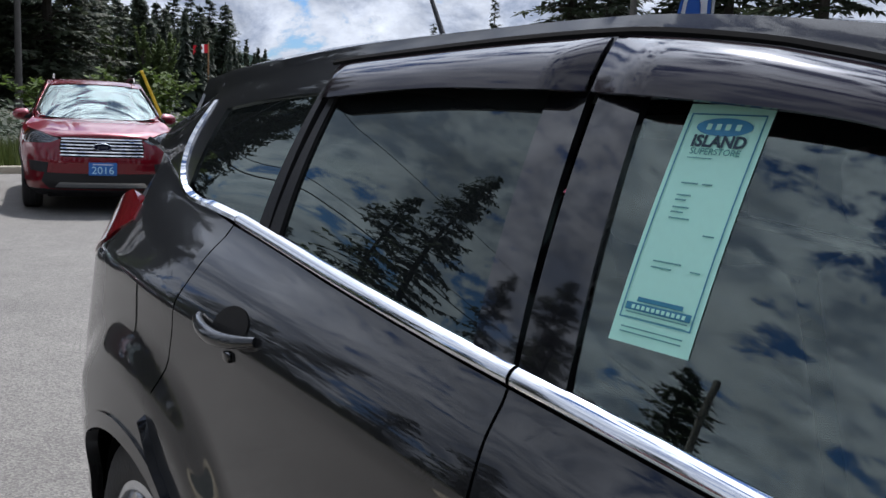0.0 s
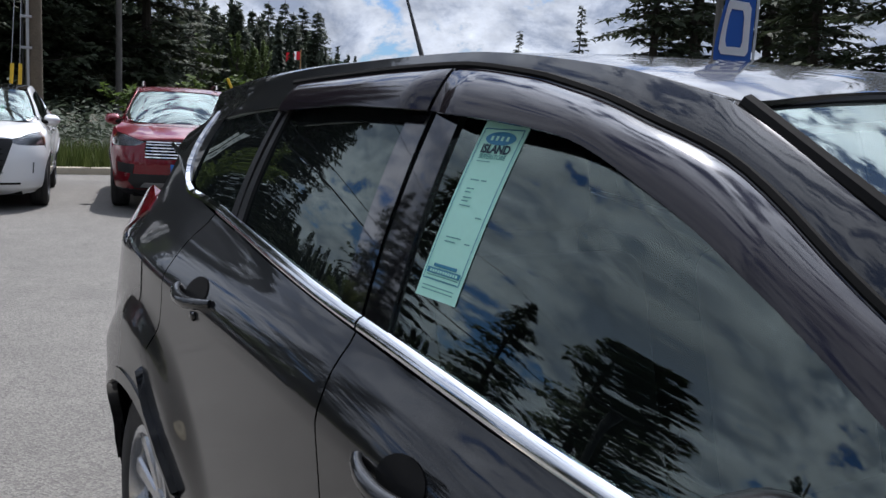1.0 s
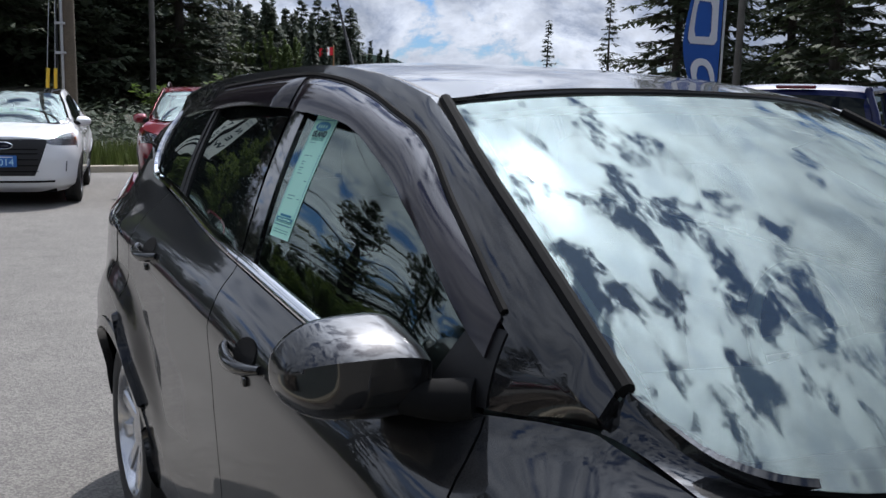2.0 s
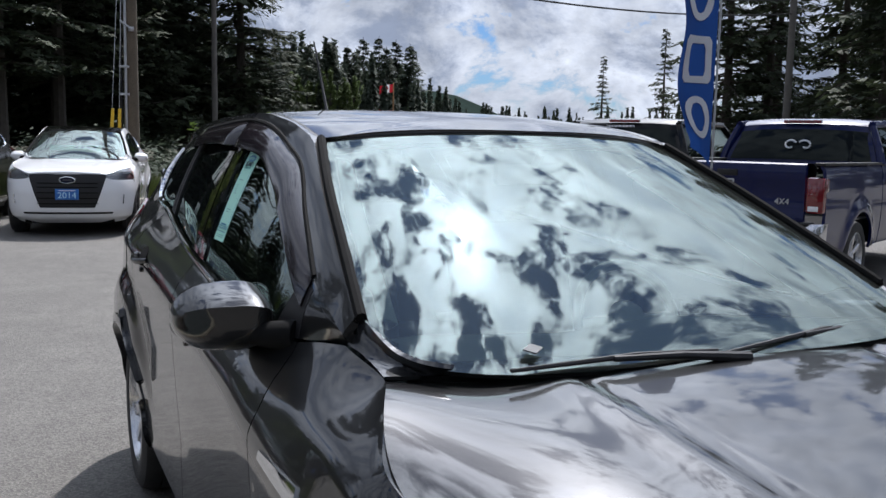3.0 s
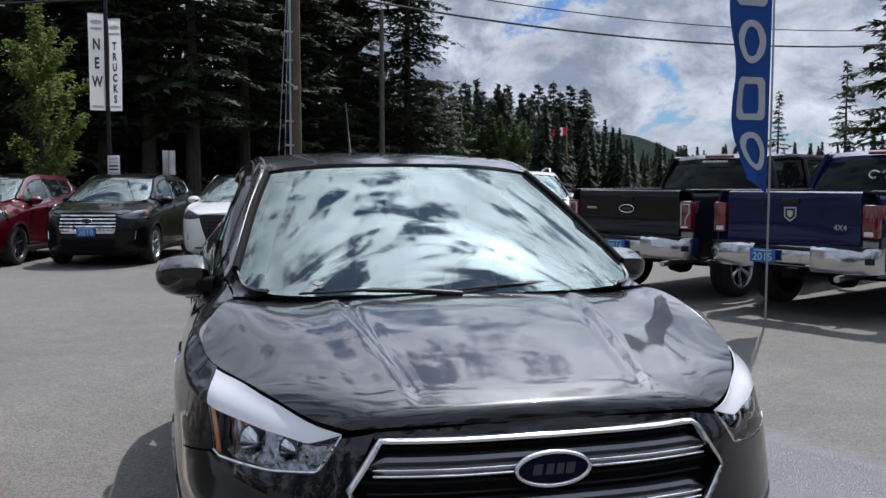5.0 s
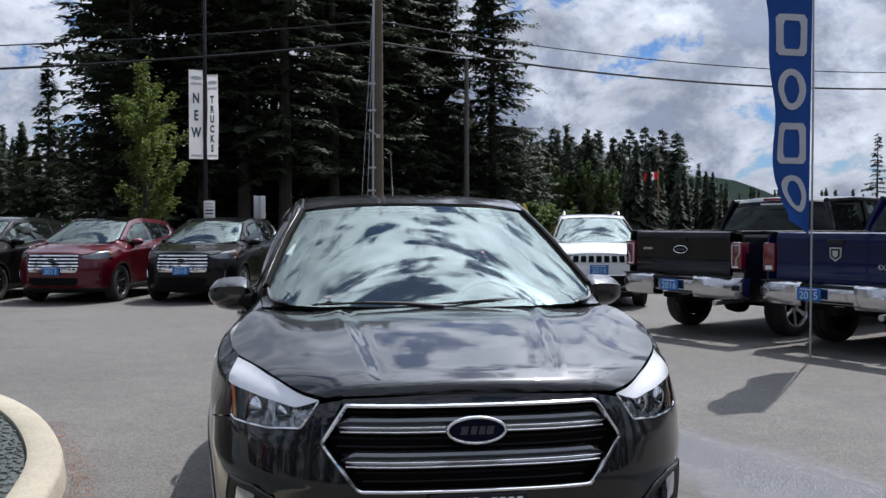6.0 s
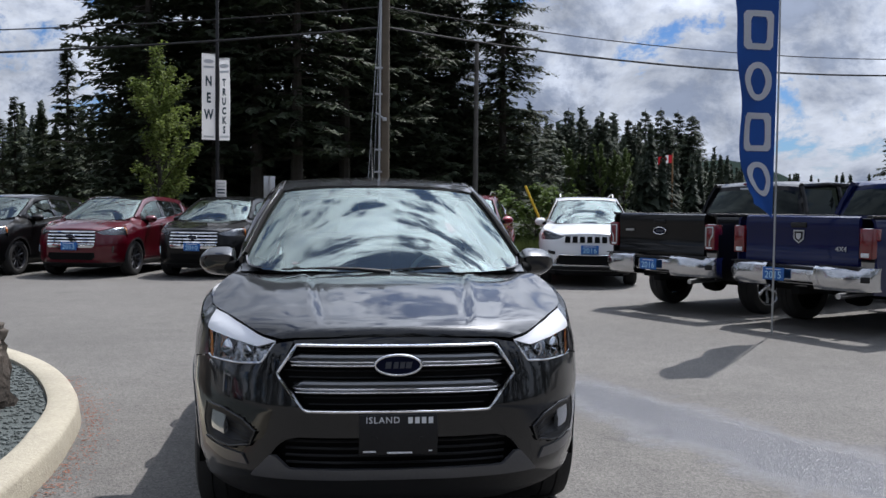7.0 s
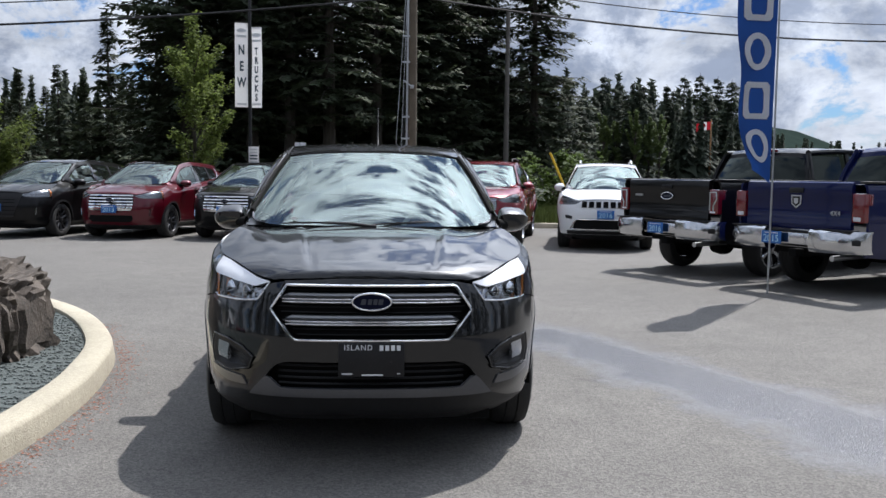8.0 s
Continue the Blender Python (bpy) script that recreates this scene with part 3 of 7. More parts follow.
def wheel_parts(car, x, y, r, mat_rim, spokes=10, width=0.22, dish=0.03, tread=True):
    """One wheel at the side x (its sign says which), with tyre, rim, hub and spokes."""
    sg = 1 if x > 0 else -1
    w = width / 2
    ri = r * 0.66
    prof = [(ri, -w * .86), (ri + .02, -w), (r * .86, -w * 1.03), (r * .96, -w * .9), (r, -w * .6), (r * 1.0, -w * .32), (r - .008, -w * .3), (r - .008, -w * .26), (r, -w * .24), (r, w * .24),
            (r - .008, w * .26), (r - .008, w * .3), (r, w * .32), (r, w * .6), (r * .96, w * .9), (r * .86, w * 1.03), (ri + .02, w), (ri, w * .86)]
    m = Matrix.Translation((x, y, r))
    wheel = part("wheel", moved(lathe([(ri - .035, -w * .7), (ri - .035, w * .5), (ri - .09, w * .3), (.02, w * .2), (.0, w * .2)], 32, "x"), m @ (Matrix.Identity(4) if sg > 0 else Matrix.Rotation(math.pi, 4, "Z"))), M_DARK, car)
    part("tyre", moved(lathe(prof, 48, "x"), m), M_TYRE, wheel)
    turn = m @ (Matrix.Identity(4) if sg > 0 else Matrix.Rotation(math.pi, 4, "Z"))
    part("rim", moved(lathe([(ri + .004, w * .8), (ri + .012, w * .95), (ri - .008, w * .98), (ri - .025, w * .7), (ri - .03, -w * .6)], 48, "x"), turn), mat_rim, wheel)
    items = []
    for k in range(spokes):
        a = 2 * math.pi * k / spokes
        b = box(w * .5, w * .84, -.016 - .01, .016 + .01, .03, ri - .006, .008, 1)
        vs = [(px - dish * (1 - pz / ri), py * (0.6 + 0.7 * pz / ri), pz) for px, py, pz in b[0]]
        items.append(moved((vs, b[1]), Matrix.Rotation(a, 4, "X")))
    part("spokes", moved(join(*items), turn), mat_rim, wheel)
    part("hub", moved(lathe([(0, w * .8), (.035, w * .8), (.06, w * .7), (.065, w * .4)], 20, "x"), turn), mat_rim, wheel)
    return wheel


ARCH_F, ARCH_R, ARCH_Z = -1.33, 1.36, .352


def suv(name, label, at, paint, front, group="", rim=M_ALLOY, fine=True, visors=False, roof_mat=None, rails=False, warp=None, rim_spokes=10):
    """A five-door estate car that faces -y. front: a function that adds its face."""
    car = thing(name, label, "car", group, at)
    q = 1 if fine else 0.5
    N = lambda k: max(4, int(k * q))
    done = []

    def add(nm, vf, mat, parent=None, lab="", smooth=True, angle=38):
        ob = part(nm, vf, mat, parent or car, lab, smooth, angle)
        done.append(ob)
        return ob

    R = .405
    # flanks, right and left
    zf, zr = top_z(-.98), top_z(.208)
    for sg in (1, -1):
        flip = (lambda g: g) if sg > 0 else mirrored
        fender = flank(bottom=[(-1.73, .42)] + [(ARCH_F - R * math.cos(radians(a)), ARCH_Z + R * math.sin(radians(a))) for a in np.linspace(10, 172, 24)] + [(-.925, .27)],
                       right=[(-.925, .27), (-.925, .8), (-.905, 1.0), (-.88, 1.08), (-.856, top_z(-.856))],
                       top=[(-1.64, top_z(-1.64)), (-1.5, top_z(-1.5)), (-1.37, top_z(-1.37)), (-1.2, top_z(-1.2)), (-1.04, top_z(-1.04)), (-.95, top_z(-.95)), (-.856, top_z(-.856))],
                       left=[(-1.73, .42), (-1.70, .79), (-1.64, top_z(-1.64))], n=N(60), m=N(34))
        add("front_fender", flip(sheet(fender, .0025, .02)), paint)
        fd = flank(bottom=[(-.925, .30), (.16, .30)], right=[(.16, .30), (.165, .9), (.19, 1.08), (.208, zr)],
                   top=[(-.856, top_z(-.856)), (-.6, top_z(-.6)), (-.2, top_z(-.2)), (.208, zr)],
                   left=[(-.925, .30), (-.925, .8), (-.905, 1.0), (-.88, 1.08), (-.856, top_z(-.856))], n=N(44), m=N(44))
        fdoor = add("front_door", flip(sheet(fd, .0028, .02)), paint)
        rd_right = [(.93, .30), (.99, .52)] + [(1.36 - .455 * math.cos(radians(a)), .36 + .455 * math.sin(radians(a))) for a in (28, 45, 60)] + [(1.19, .86), (1.145, .95), (1.115, 1.04), (1.112, 1.1), (1.10, 1.16), (1.13, top_z(1.13))]
        rd = flank(bottom=[(.16, .30), (.93, .30)], right=rd_right, top=[(.208, zr), (.7, top_z(.7)), (1.13, top_z(1.13))],
                   left=[(.16, .30), (.165, .9), (.19, 1.08), (.208, zr)], n=N(44), m=N(50))
        rdoor = add("rear_door", flip(sheet(rd, .0028, .02)), paint)
        quarter = flank(bottom=[(.93, .27), (.94, .36)] + [(ARCH_R - R * math.cos(radians(a)), ARCH_Z + R * math.sin(radians(a))) for a in np.linspace(8, 172, 24)] + [(1.80, .42)],
                        right=[(1.80, .42), (1.83, .8), (1.85, 1.07), (1.68, 1.15), (1.62, 1.21), (1.75, top_z(1.75))],
                        top=[(1.13, top_z(1.13)), (1.45, top_z(1.45)), (1.75, top_z(1.75))],
                        left=[(.93, .27)] + rd_right[0:], n=N(60), m=N(44))
        add("rear_quarter", flip(sheet(quarter, .0025, .02)), paint)
        sill = flank(bottom=[(-.925, .20), (.93, .20)], right=[(.93, .20), (.93, .30)], top=[(-.925, .30), (.93, .30)], left=[(-.925, .20), (-.925, .30)], n=N(20), m=5, extra=.006)
        add("sill", flip(sheet(sill, .002, .03)), M_TRIM)
        for cy in (ARCH_F, ARCH_R):
            a0, a1 = (4, 174) if cy < 0 else (6, 176)
            ring = lambda rr: [(cy - rr * math.cos(radians(a)), ARCH_Z + rr * math.sin(radians(a))) for a in np.linspace(a0, a1, 28)]
            g = flank(ring(R - .012), [ring(R - .012)[-1], ring(R + .026)[-1]], ring(R + .026), [ring(R - .012)[0], ring(R + .026)[0]], N(40), 5, extra=.005)
            add("arch_trim", flip(sheet(g, 0, .03)), paint if visors else M_TRIM)
        fill = [[(ARCH_R - rr * math.cos(radians(a)), ARCH_Z + rr * math.sin(radians(a))) for rr in (R + .015, R + .035, R + .06)] for a in np.linspace(4, 66, 14)]
        add("arch_return", flip(sheet(np.array([[skin(sy(yy), zz, -.004) for yy, zz in row] for row in fill]), 0, 0)), paint)
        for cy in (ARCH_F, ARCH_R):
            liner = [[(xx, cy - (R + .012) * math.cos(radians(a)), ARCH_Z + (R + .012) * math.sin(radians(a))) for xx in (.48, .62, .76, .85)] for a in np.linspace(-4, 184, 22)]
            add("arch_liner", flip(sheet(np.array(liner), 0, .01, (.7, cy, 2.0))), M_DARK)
        # tail lamp and rear corner
        tail = flank([(1.60, 1.20), (1.86, 1.08), (2.02, 1.06)], [(2.02, 1.06), (2.0, 1.2)], [(1.63, 1.235), (1.78, 1.26), (2.0, 1.2)], [(1.60, 1.20), (1.63, 1.235)], N(16), N(10), extra=.006)
        add("tail_lamp", flip(sheet(tail, 0, .03)), M_REDLENS, lab="red tail lamp with a clear edge")
        # glass house
        win = house([(-.70, top_z(-.7) + .012), (-.3, top_z(-.3) + .014), (.115, top_z(.115) + .014)], [(.115, top_z(.115) + .014), (.16, 1.535)],
                    [(-.79, 1.255), (-.7, 1.31), (-.5, 1.4), (-.3, 1.478), (-.1, 1.522), (.16, 1.548)], [(-.70, top_z(-.7) + .012), (-.735, 1.17), (-.79, 1.255)], N(30), N(20), -.006)
        add("window_pane", flip(sheet(win, 0, 0)), M_GLASS, fdoor)
        rwin = house([(.30, top_z(.3) + .014), (.935, top_z(.935) + .014)], [(.935, top_z(.935) + .014), (.92, 1.525)], [(.315, 1.55), (.6, 1.55), (.92, 1.53)], [(.30, top_z(.3) + .014), (.315, 1.55)], N(24), N(20), -.006)
        add("window_pane", flip(sheet(rwin, 0, 0)), M_PRIVACY, rdoor)
        qwin = house([(1.04, top_z(1.04) + .012), (1.2, top_z(1.2) + .012), (1.40, 1.285), (1.50, 1.325)], [(1.50, 1.325), (1.545, 1.40), (1.56, 1.492)],
                     [(.985, 1.53), (1.3, 1.515), (1.56, 1.492)], [(1.04, top_z(1.04) + .012), (.985, 1.53)], N(24), N(18), -.006)
        add("quarter_glass", flip(sheet(qwin, 0, 0)), M_PRIVACY)
        for y0, y1, lean in ((.118, .204, .045), (.212, .297, .03)):
            g = house([(y0, top_z(y0) + .01), (y1, top_z(y1) + .01)], [(y1, top_z(y1) + .01), (y1 + .03, 1.558)], [(y0 + .04, 1.558), (y1 + .03, 1.558)], [(y0, top_z(y0) + .01), (y0 + .04, 1.558)], 6, N(16), .001)
            add("door_pillar", flip(sheet(g, .001, .012)), M_GLOSSBLK)
        for y0, y1 in ((.938, .985), (.990, 1.037)):
            g = house([(y0, top_z(y0) + .01), (y1, top_z(y1) + .01)], [(y1, top_z(y1) + .01), (y1 - .045, 1.545)], [(y0 - .02, 1.545), (y1 - .045, 1.545)], [(y0, top_z(y0) + .01), (y0 - .02, 1.545)], 5, N(16), .001)
            add("window_frame", flip(sheet(g, .001, .012)), M_TRIM)
        # sail behind the mirror, and the strip above the windows
        sail = house([(-.85, top_z(-.85) + .003), (-.705, top_z(-.705) + .006)], [(-.705, top_z(-.705) + .006), (-.735, 1.17), (-.765, 1.225)], [(-.85, 1.24), (-.80, 1.245), (-.765, 1.235)],
                     [(-.85, top_z(-.85) + .003), (-.85, 1.24)], 10, 8, -.001)
        add("mirror_sail", flip(sheet(sail, 0, .01)), M_TRIM, fdoor)
        foot = house([(-1.05, top_z(-1.05) + .002), (-.855, top_z(-.855) + .002)], [(-.855, top_z(-.855) + .002), (-.855, 1.245)], [(-1.05, float(RAIL_Z(-1.05)) - .03), (-.95, float(RAIL_Z(-.95)) - .06), (-.855, 1.245)],
                     [(-1.05, top_z(-1.05) + .002), (-1.05, float(RAIL_Z(-1.05)) - .03)], N(12), N(8), 0)
        add("pillar_foot", flip(sheet(foot, .001, .01)), paint)
        rail = []
        for yy in np.linspace(-1.06, 1.80, N(80)):
            # windows end below; the strip runs from there over the rail to the roof gutter or the windscreen's edge
            zt = float(RAIL_Z(yy))
            zb = zt - .072
            if yy > 1.5:
                zb = zt - .07 - .1 * (yy - 1.5) / .3
            zb = max(zb, top_z(yy) + .002)
            a = side(yy, zb, 0)
            b = side(yy, zb + .5 * (zt - zb), .004)
            c = np.array((float(RAIL_X(yy)), yy, zt))
            if yy < -.345:
                k = np.interp(yy, WS_SIDE[:, 1], np.arange(len(WS_SIDE)))
                e = np.array([np.interp(k, np.arange(len(WS_SIDE)), WS_SIDE[:, j]) for j in range(3)])
                e = e + np.array((.004, 0, .003))
            else:
                e = np.array((float(DRIP_X(yy)) + .006, yy, float(DRIP_Z(yy)) + .0))
            mid = (c + e) / 2 + np.array((.004, 0, .006))
            rail.append([a, b, c, mid, e])
        rail = np.array(rail)
        add("roof_rail", flip(sheet(rail, 0, .02)), paint)
        gut = tube([(float(DRIP_X(yy)) + .001, yy, float(DRIP_Z(yy)) - .006) for yy in np.linspace(-.36, 1.75, N(40))], .007, 6)
        add("roof_gutter", flip(gut), M_TRIM)
        # chrome strip along the waist and round the rear window
        def strip(y0, y1):
            rows = []
            for yy in np.linspace(y0, y1, N(30)):
                zz = top_z(yy)
                rows.append([side(yy, zz - .001, .002), side(yy, zz + .004, .009), side(yy, zz + .012, .011), side(yy, zz + .02, .008), side(yy, zz + .025, .0)])
            return sheet(np.array(rows), 0, .012)
        add("waist_trim", flip(strip(-.70, .205)), M_CHROME, fdoor)
        add("waist_trim", flip(strip(.212, 1.127)), M_CHROME, rdoor)
        yz = curve([(1.132, top_z(1.132) + .012), (1.28, top_z(1.28) + .006), (1.42, 1.275), (1.515, 1.318), (1.562, 1.40), (1.575, 1.5)], 30)
        rows = []
        for k, (yy, zz) in enumerate(yz):
            t = np.gradient(yz, axis=0)[k]
            nn = np.array((t[1], -t[0])) / np.linalg.norm(t)
            w = .0105 * (1 - .5 * (k / 29) ** 3)
            rows.append([side(yy + nn[0] * w, zz + nn[1] * w, .001), side(yy + nn[0] * w * .4, zz + nn[1] * w * .4, .01), side(yy - nn[0] * w * .4, zz - nn[1] * w * .4, .01), side(yy - nn[0] * w, zz - nn[1] * w, -.002)])
        add("quarter_trim", flip(sheet(np.array(rows), 0, .01)), M_CHROME)
        # door handles; each cup is a flat near-black disc that paints the recess's shade
        for door, hy, hz in ((fdoor, -.085, 1.015), (rdoor, .88, 1.088)):
            cup = []
            for k in range(20):
                a = 2 * math.pi * k / 20
                cup.append([skin(sy(hy - .01 + .062 * r * math.cos(a)), hz + .036 * r * math.sin(a) + .008, .0025 - .0 * r) for r in (1.0, .66, .33, .02)])
            cup.append(cup[0])
            add("handle_cup", flip(sheet(np.array(cup), 0, 0)), M_DARK, door)
            pts, wid = [], []
            for t in np.linspace(0, 1, 14):
                yy = hy + .112 - .224 * t
                b = .002 + .022 * math.sin(math.pi * t) ** 0.6
                p = skin(sy(yy), hz + .004 - .012 * math.sin(math.pi * t), b)
                pts.append(p)
                wid.append(.009 + .006 * math.sin(math.pi * t))
            add("door_handle", flip(tube(pts, wid, 10)), paint, door)
            add("handle_bracket", flip(moved(box(-.007, .007, -.013, .013, -.01, .01, .005), Matrix.Translation(skin(sy(hy - .03), hz - .04, .002)))), paint, door)
        # mirror: a rounded housing on an arm
        mv, mf = [], []
        nu, nv = N(28), N(18)
        for i in range(nv + 1):
            th = math.pi * i / nv
            for k in range(nu):
                ph = 2 * math.pi * k / nu
                cx, cz, cy = -math.cos(th), math.sin(th) * math.cos(ph), math.sin(th) * math.sin(ph)
                e = lambda c, p: math.copysign(abs(c) ** p, c)
                px = .104 * e(cx, .6)
                taper = 1 - .38 * ((cx + 1) / 2) ** 2
                pz = (.088 if cz > 0 else .088) * e(cz, .8) * taper
                cc = (math.cos(ph) - .45) / (.55 if math.cos(ph) > .45 else 1.45)
                py = (-.125 * (1 - abs(cc) ** (1.3 if cc > 0 else 4.0)) * math.sin(th) ** .5 if cy < 0 else .04 * e(cy, .6)) * (1 - .3 * (cx + 1) / 2)
                mv.append((.91 + px, -.675 + py + .05 * (cx + 1) / 2, 1.152 + pz))
        for i in range(nv):
            for k in range(nu):
                mf.append((i * nu + k, i * nu + (k + 1) % nu, (i + 1) * nu + (k + 1) % nu, (i + 1) * nu + k))
        mirror = add("door_mirror", flip((mv, mf)), paint, None, "body-coloured door mirror housing")
        add("mirror_glass", flip(moved(box(-.08, .06, -.004, .004, -.05, .055, .003), Matrix.Translation((.905, -.612, 1.152)))), M_MIRROR, mirror)
        add("mirror_arm", flip(tube([(.775, -.82, 1.135), (.82, -.77, 1.128), (.88, -.70, 1.125)], [.034, .03, .024], 12)), M_DARK, mirror)
        if visors:
            def visor(yl, top, bot, out):
                rows = []
                for t in np.linspace(0, 1, 50):
                    yy = yl[0] + (yl[1] - yl[0]) * t
                    zt, zb = top(yy), bot(yy)
                    e = out * min(1, (3 * t + .03) if yl[0] < -.5 else (10 * t + .25), 10 * (1 - t) + .25)
                    rows.append([side(yy, zt - (zt - zb) * k, .004 + e * w) for k, w in ((0, .05), (.12, .5), (.35, .86), (.7, 1.0), (1.0, .93))])
                return np.array(rows)
            zt = lambda yy: float(RAIL_Z(yy)) - float(np.interp(yy, [-.84, -.7, -.5, -.25, .0, .2], [.066, .058, .05, .046, .024, .018]))
            vb = pchip([-.83, -.747, -.672, -.513, -.364, -.12, .1, .25], [1.20, 1.242, 1.285, 1.367, 1.43, 1.505, 1.523, 1.53])
            vr = pchip([.25, .5, .97], [1.53, 1.532, 1.508])
            # near-black tube drawn in place of the dark gap above the visors
            add("door_seal", flip(tube([side(yy, zt(yy) + .006, .001) for yy in np.linspace(-.83, 1.0, 50)], .007, 6)), M_DARK)
            for nm, yl, bot in (("front_visor", (-.83, .238), vb), ("rear_visor", (.25, .965), vr)):
                g = visor(yl, zt, lambda yy: float(bot(yy)), .034)
                add(nm, flip(sheet(g, 0, .006)), M_VISOR, None, "smoked wind deflector above the window")
    # bonnet, windscreen, roof, tail
    hg = hood_grid(N(40), N(70))
    add("bonnet", sheet(full(hg), .003, .025, (0, -1.6, .5)), paint)
    wg = screen_grid(N(40), N(40))
    screen = add("windscreen", sheet(full(wg), 0, 0), M_SCREEN)
    # dark printed band inside the glass edge
    fullg = screen_grid(60, 50)
    fv, ff = sheet(fullg, 0, 0, lift=-.009)
    keep = []
    for i in range(59):
        for j in range(49):
            u, v = i / 58, j / 48
            if u > .957 - .015 * (1 - v) or v < .018 + .05 * u**4 or v > .975 or (u > .9 and v < .2):
                keep.append(ff[i * 49 + j])
    add("screen_border", both((fv, keep)), M_DARK, screen)
    # pale lining of the front pillars, inside the glass
    ws = np.array(WS_SIDE)
    strip = np.stack([ws + np.array((-.04, .013, -.026)), ws + np.array((-.075, .02, -.03)), ws + np.array((-.10, .035, -.045)), ws + np.array((-.105, .10, -.07))], 1)
    for sg in (1, -1):
        g = sheet(strip[2:-2], 0, .004)
        add("pillar_lining", g if sg > 0 else mirrored(g), M_LINING)
        add("screen_moulding", (lambda q: q if sg > 0 else mirrored(q))(tube([tuple(p + np.array((.002, -.004, .008))) for p in ws[::3]], .012, 8)), M_DARK)
    # painted corner between the bonnet, the fender and the foot of the pillar
    low = [tuple(skin(sy(yy), top_z(yy))) for yy in np.linspace(-1.2, -1.045, 8)]
    cor = [p for p in WS_BOTTOM if p[0] > .60]
    cor = [tuple(p + np.array((.0, -.002, .007))) for p in cor]
    hb = tuple(HOOD_REAR[int(len(HOOD_REAR) * .86)])
    g = coons(low, [low[-1], cor[-1]], cor, [low[0], hb, cor[0]], N(14), N(8))
    for sg in (1, -1):
        piece = sheet(g, 0, .01, (.5, -1.1, .9))
        add("cowl_corner", piece if sg > 0 else mirrored(piece), paint)
    rg = roof_grid(N(30), N(60))
    add("headliner", sheet(full(roof_grid(8, 14)), 0, 0, lift=-.05), M_LINING)
    add("roof", sheet(full(rg), .0, .02, (0, .6, .8)), roof_mat or paint)
    add("roof_edge", tube([p for p in np.vstack([mirror_row[::-1] * np.array((-1, 1, 1)) for mirror_row in [np.array(WS_TOP)]] + [np.array(WS_TOP)[1:]]) + np.array((0, .008, .002))], .006, 6), M_TRIM)
    # rear: tailgate with its glass, bumper, spoiler
    back = coons([(0, 2.16, 1.02), (.72, 1.98, 1.04)], [(.72, 1.98, 1.04), (.74, 1.86, 1.2), (.60, 1.80, 1.45), (.55, 1.80, 1.555)], [(0, 1.78, 1.605), (.55, 1.78, 1.555)], [(0, 2.16, 1.02), (0, 2.1, 1.2), (0, 1.78, 1.605)], N(12), N(16))
    add("tailgate", sheet(full(back), .003, .02), paint)
    add("rear_spoiler", sheet(full(coons([(0, 1.77, 1.606), (.54, 1.74, 1.558)], [(.54, 1.74, 1.558), (.44, 1.84, 1.565)], [(0, 1.90, 1.60), (.44, 1.84, 1.565)], [(0, 1.77, 1.606), (0, 1.90, 1.60)], 10, 5)), 0, .03), paint)
    rb = flank([(sy(1.765), .29), (OUT_S[-1], .30)], [(OUT_S[-1], .30), (OUT_S[-1], 1.0)], [(sy(1.85), 1.07), (OUT_S[-1], 1.0)], [(sy(1.765), .29), (sy(1.775), .41), (sy(1.83), .8), (sy(1.85), 1.07)], N(24), N(16), mode="s")
    add("rear_bumper", sheet(full(rb[::-1]), .002, .02), paint)
    cp = []
    for yy in np.linspace(1.45, 1.95, 10):
        zb = top_z(yy)
        zt = max(float(RAIL_Z(min(yy, 1.9))) - .07 - .1 * max(0, yy - 1.5) / .3, zb + .01)
        cp.append([side(yy, zb + (zt - zb) * k, 0) for k in (0, .25, .5, .75, 1)])
    for sg in (1, -1):
        add("rear_pillar", sheet(np.array(cp), 0, .01) if sg > 0 else mirrored(sheet(np.array(cp), 0, .01)), paint)
    # added near-black inner shell: its colour stands for the shade in gaps and arches
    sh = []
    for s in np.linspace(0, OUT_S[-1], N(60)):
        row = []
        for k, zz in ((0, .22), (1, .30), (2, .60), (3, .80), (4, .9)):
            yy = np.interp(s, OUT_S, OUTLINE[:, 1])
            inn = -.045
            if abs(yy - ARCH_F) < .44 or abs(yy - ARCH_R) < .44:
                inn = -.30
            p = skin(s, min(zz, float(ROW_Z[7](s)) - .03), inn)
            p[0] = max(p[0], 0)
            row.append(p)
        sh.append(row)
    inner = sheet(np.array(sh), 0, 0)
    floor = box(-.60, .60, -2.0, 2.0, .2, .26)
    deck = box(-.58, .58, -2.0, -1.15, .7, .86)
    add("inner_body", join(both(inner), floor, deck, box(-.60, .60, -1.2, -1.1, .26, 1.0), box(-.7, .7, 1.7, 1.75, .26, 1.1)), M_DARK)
    # cabin
    dash = coons([(0, -1.28, 1.09), (.68, -1.1, 1.13)], [(.68, -1.1, 1.13), (.72, -.85, 1.08), (.72, -.62, 1.04)], [(0, -.66, 1.05), (.4, -.6, 1.06), (.72, -.62, 1.04)], [(0, -1.28, 1.09), (0, -.9, 1.1), (0, -.66, 1.05)], 10, 8)
    add("dashboard", sheet(full(dash), 0, .3), M_DASH)
